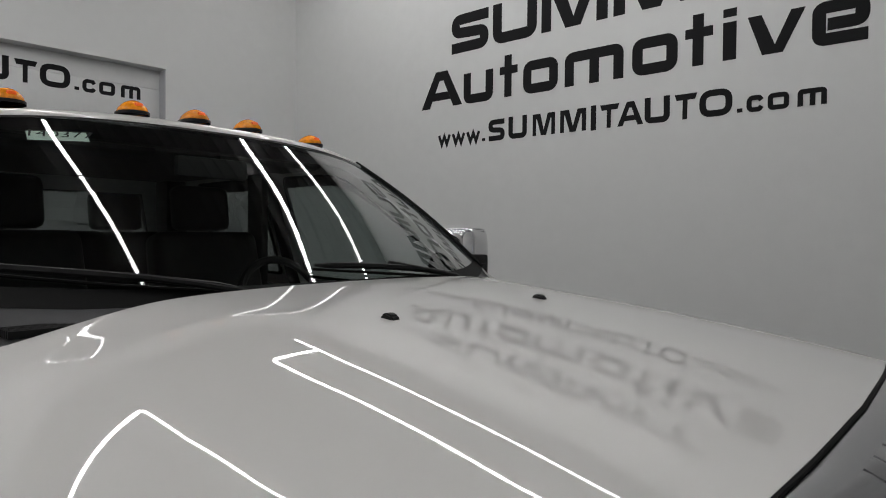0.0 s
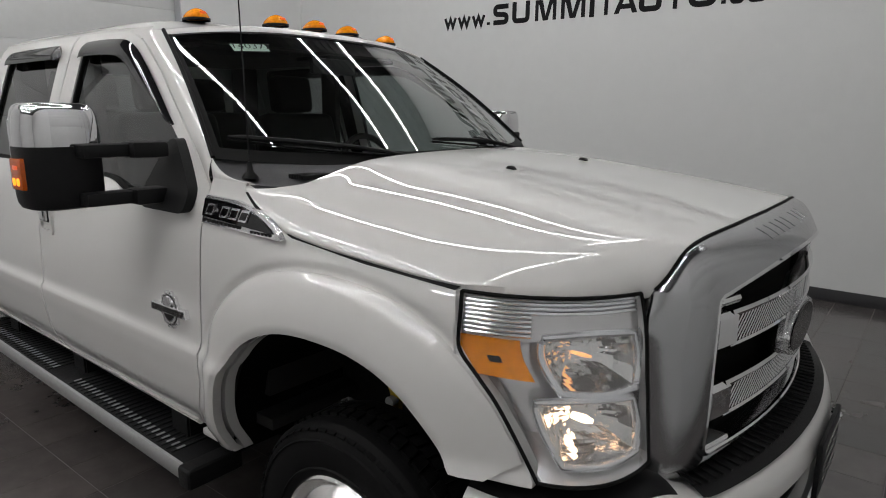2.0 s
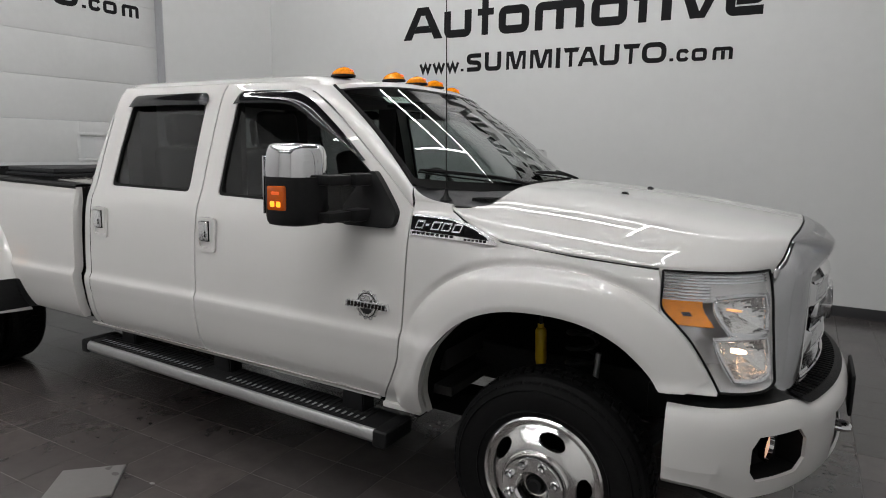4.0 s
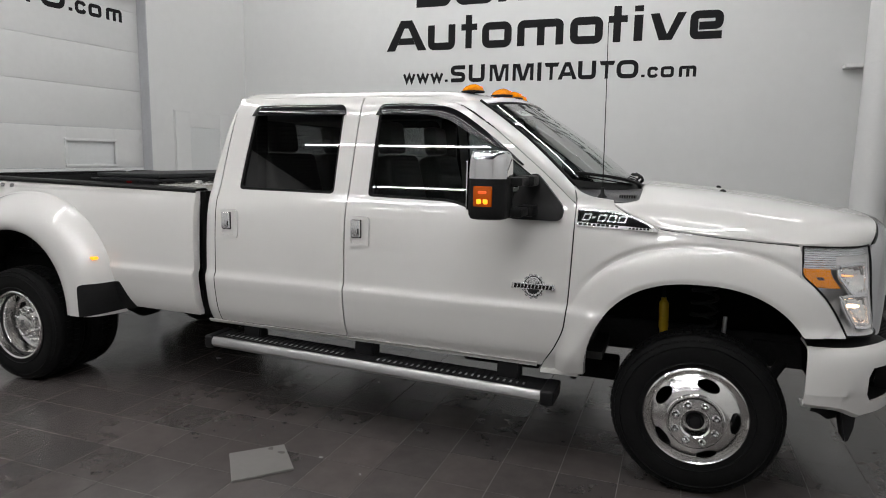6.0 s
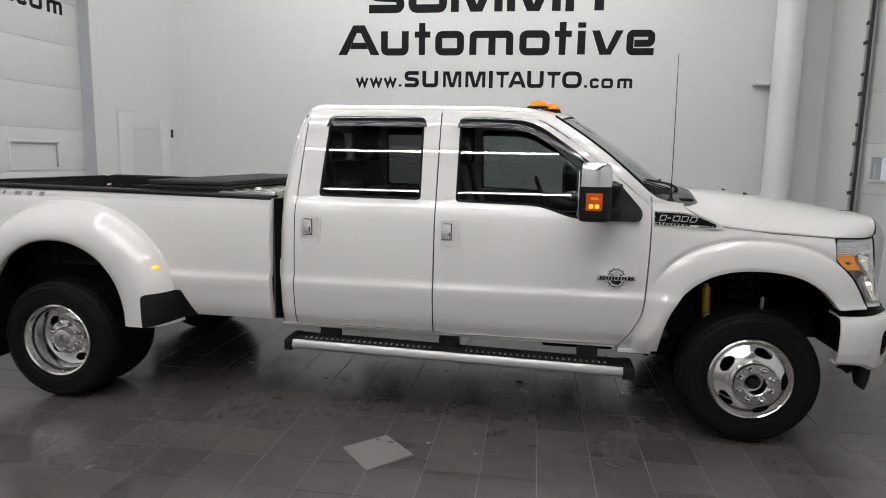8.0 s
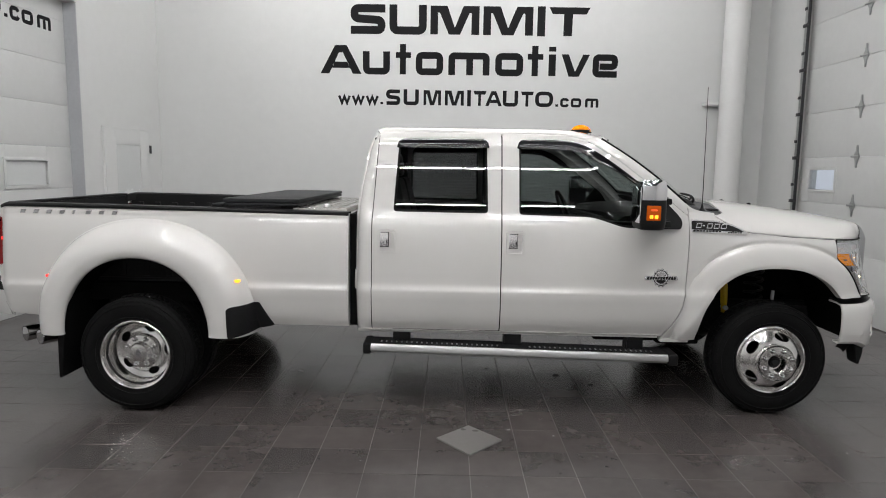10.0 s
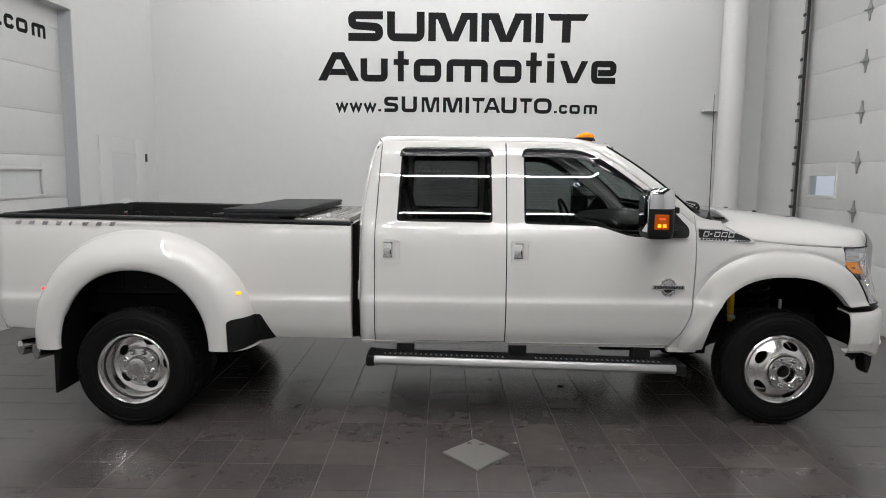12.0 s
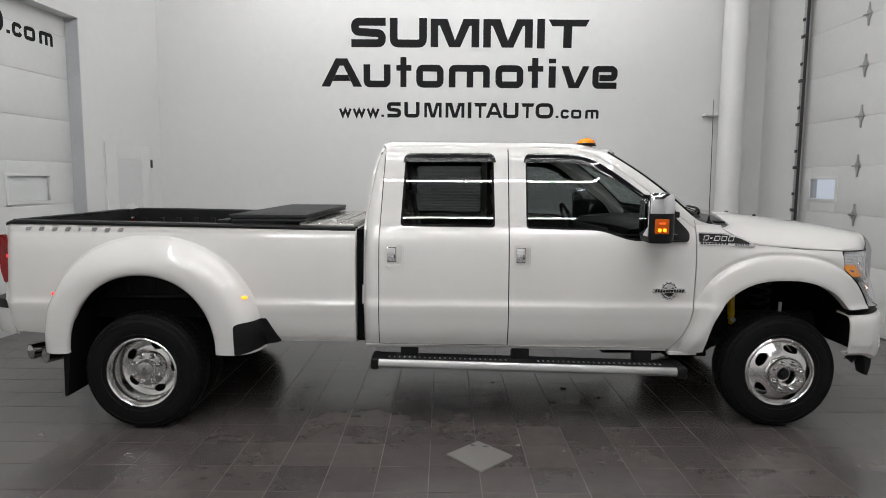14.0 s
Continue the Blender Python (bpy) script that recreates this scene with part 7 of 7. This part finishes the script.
def lettering(thing_ob, rows, place, unit):
    """rows: (letter, x0, x1, base, height, stroke width), in sign units; place turns (x, z, out) into a point."""
    for ch, x0, x1, base, high, w in rows:
        bm = bmesh.new()
        a, b = x0 + w / 2, x1 - w / 2
        lo, hi = base + w * 0.43, base + high - w * 0.43
        for pts, r, closed in SHAPES[ch]:
            if closed == "fill":
                flat = [Vector((x0 + (x1 - x0) * px, base + high * pz)) for px, pz in pts]
                vs = [bm.verts.new(place(q.x * unit, q.y * unit, 0.003)) for q in flat]
                ws = [bm.verts.new(place(q.x * unit, q.y * unit, 0.0006)) for q in flat]
                bm.faces.new(vs)
                for k in range(len(vs)):
                    bm.faces.new((vs[k], ws[k], ws[(k + 1) % len(vs)], vs[(k + 1) % len(vs)]))
                continue
            line = [(a + (b - a) * px, lo + (hi - lo) * pz) for px, pz in pts]
            if r:
                line = arc_line(line, r * min(abs(b - a), hi - lo) if ch not in "om" else r * (hi - lo), closed)
            for quad in stroke(line, w, closed):
                vs = [bm.verts.new(place(q.x * unit, q.y * unit, 0.003)) for q in quad]
                ws = [bm.verts.new(place(q.x * unit, q.y * unit, 0.0006)) for q in quad]
                bm.faces.new(vs)
                for k in range(4):
                    bm.faces.new((vs[k], ws[k], ws[(k + 1) % 4], vs[(k + 1) % 4]))
        part("letter", bm, M_LETTER, thing_ob, "", 0)


NAME = [(c, a, b, 355, 127, 36) for c, a, b in (("S", 162, 322), ("U", 340, 511), ("M", 528, 752), ("M", 770, 998), ("I", 1016, 1055), ("T", 1070, 1258))]
WORD = [("A", 22, 206, 355, 128, 34), ("u", 218, 343, 355, 100, 31), ("t", 370, 440, 355, 100, 31), ("o", 462, 589, 355, 100, 31), ("m", 613, 803, 355, 100, 31),
        ("o", 829, 958, 355, 100, 31), ("t", 978, 1050, 355, 100, 31), ("i", 1073, 1110, 355, 100, 33), ("v", 1134, 1264, 355, 100, 33), ("e", 1278, 1394, 355, 100, 29)]
ADDRESS = [(c, a, b, 493, 40, 11) for c, a, b in (("w", 102, 162), ("w", 166, 227), ("w", 231, 292))] + [("p", 298, 314, 493, 40, 13)]
ADDRESS += [(c, a, b, 493, 68, 17) for c, a, b in (("S", 326, 392), ("U", 407, 478), ("M", 500, 581), ("M", 599, 687), ("I", 702, 720), ("T", 732, 792), ("A", 787, 862), ("U", 868, 939), ("T", 952, 1012), ("O", 1018, 1101))]
ADDRESS += [("p", 1110, 1128, 493, 40, 13)] + [(c, a, b, 493, 40, 12) for c, a, b in (("c", 1135, 1176), ("o", 1184, 1232), ("m", 1250, 1312))]
UNIT = 0.003303


def flip(rows, base):
    """Turns rows measured downwards into heights over a base line."""
    return [(c, a, b, base - z, h, w) for c, a, b, z, h, w in rows]


sign = thing("wall_sign", "black vinyl lettering on the white wall", "sign", ROOM)
SX, SZ = 0.051, 3.15
def on_wall(x, z, out):
    return (SX + x, Y1 - out, SZ + z)
lettering(sign, [(c, a, b, 355 - 174, h, w) for c, a, b, z, h, w in NAME] + flip(WORD, 355) + flip(ADDRESS, 355), on_wall, UNIT)

door_sign = thing("door_sign", "black vinyl lettering on the overhead door", "sign", WEST)
def on_door(x, z, out):
    return (X0 - RECESS + out, 2.42 - 1312 * UNIT * 1.12 + x, 3.30 + z)
lettering(door_sign, flip(ADDRESS, 493), on_door, UNIT * 1.12)

# number written on the windshield sticker
bpy_text = bpy.data.curves.new("sticker_number", "FONT")
bpy_text.body = "140377"
bpy_text.size, bpy_text.align_x, bpy_text.align_y, bpy_text.shear = 0.056, "CENTER", "CENTER", 0.15
tmp = new("tmp_text", bpy_text)
bpy.context.view_layer.update()
num_me = bpy.data.meshes.new_from_object(tmp.evaluated_get(bpy.context.evaluated_depsgraph_get()))
bpy.data.objects.remove(tmp)
sticker = bpy.data.objects["sticker"]
c0, cx, cz = (Vector(ws_at(0.1725, u, -0.002)) for u in (-0.6435, -0.55, -0.6435))
up = (Vector(ws_at(0.14, -0.6435, 0.0)) - Vector(ws_at(0.205, -0.6435, 0.0))).normalized()
ax = (cx - c0).normalized()
nm = ax.cross(up)
num_me.transform(Matrix(((ax.x, up.x, nm.x, c0.x), (ax.y, up.y, nm.y, c0.y), (ax.z, up.z, nm.z, c0.z), (0, 0, 0, 1))))
num_me.materials.clear()
num_me.materials.append(M_LETTER)
num = new("handwritten_number", num_me)
num.parent = bpy.data.objects["windshield"]

# loose tile lying on the floor
loose = part("loose_tile", prism([(2.053, -1.528), (2.265, -1.318), (2.476, -1.538), (2.262, -1.770)], 2, 0.0015, 0.0125, 0.002), M_LOOSE, None)
tagged(loose, "loose square grey tile lying on the floor", "tile")

# dark star-shaped scratch in the floor
star = bmesh.new()
for a, l0, l1 in ((3, 0.03, 0.27), (87, 0.02, 0.13), (128, 0.02, 0.16), (167, 0.02, 0.09), (274, 0.02, 0.25), (314, 0.02, 0.30)):
    d = Vector((math.cos(radians(a)), math.sin(radians(a)), 0))
    n = Vector((-d.y, d.x, 0))
    c = Vector((1.941, -1.177, 0.0016))
    q = [c + d * -0.01 - n * 0.004, c + d * l1 * 0.6 - n * 0.0035, c + d * l1, c + d * l1 * 0.6 + n * 0.0035, c + d * -0.01 + n * 0.004]
    star.faces.new([star.verts.new(p) for p in q])
tagged(part("floor_scratch", star, M_SOOT, None, "", 0), "dark star-shaped scratch in the floor tiles", "scratch")

# paper and leaf crumbs on the floor
crumb_spots = [(2.45, -0.05), (2.30, -0.18), (3.03, -0.20), (3.28, -0.42), (2.82, -1.45), (2.53, -1.36), (0.95, -0.75), (4.62, -1.62), (3.35, -0.05), (1.35, -0.2)]
for k, (x, y) in enumerate(crumb_spots):
    rnd = random.Random(k)
    bm = bmesh.new()
    size = 0.006 + 0.010 * rnd.random() + (0.012 if k in (3, 2) else 0)
    pts = [(x + size * math.cos(t) * rnd.uniform(0.5, 1.3), y + size * math.sin(t) * rnd.uniform(0.4, 1.1)) for t in np.linspace(0, 6.28, 8)[:-1]]
    crumb = part("debris_crumb", prism(pts, 2, 0.0012, 0.003 + 0.003 * rnd.random()), M_SOOT if k in (3, 2, 0, 9, 6) else M_LOOSE, None)
    tagged(crumb, "small crumb of debris on the tiles", "debris", "crumbs on the floor")


# ---- floor: square tiles in straight rows ----
TD, TL, GAP = 0.325, 0.305, 0.0045
floor = part("floor", box((X0 - 1.5, Y0 - 0.3, -0.2), (X1 + 0.3, Y1 + 0.3, -0.0016)), M_GROUT, None, "", 0)
floor.matrix_world = ROOM
tagged(floor, "dark grey stone-look square tiles with pale joints", "floor", kind="structure")
tile_bm = box((GAP / 2, GAP / 2, -0.012), (TL - GAP / 2, TD - GAP / 2, 0.0))
tile_me = bpy.data.meshes.new("floor_tile")
tile_bm.to_mesh(tile_me)
tile_bm.free()
tile_me.materials.append(M_TILE)
rest = bmesh.new()
count = 0
row = 0
y = -1.375 - 29 * TD
while y < Y1 - 0.02:
    x = -2.943 - 4 * TL
    while x < X1:
        xa, xb, yb = max(x, X0 - 0.95), min(x + TL, X1), min(y + TD, Y1)
        whole = xa == x and xb == x + TL and yb == y + TD
        near = whole and -0.7 < x < 5.2 and -2.4 < y < 2.3
        if near and count < 300:
            ob = new("tile", tile_me)
            ob.parent = floor
            ob.location = (x, y, 0.0005 * math.sin(7 * x + 3 * y))
            count += 1
        elif xb - xa > 0.02:
            rest_lo, rest_hi = (xa + GAP / 2, y + GAP / 2, -0.012), (xb - GAP / 2, yb - GAP / 2, 0.0)
            v = [rest.verts.new((px, py, pz)) for pz in (rest_lo[2], rest_hi[2]) for px, py in ((rest_lo[0], rest_lo[1]), (rest_hi[0], rest_lo[1]), (rest_hi[0], rest_hi[1]), (rest_lo[0], rest_hi[1]))]
            rest.faces.new(v[4:8])
            for k in range(4):
                rest.faces.new((v[k], v[(k + 1) % 4], v[4 + (k + 1) % 4], v[4 + k]))
        x += TL
    y += TD
    row += 1
far = part("far_tiles", rest, M_TILE, floor, "", 0)
tagged(far, kind="stuff")
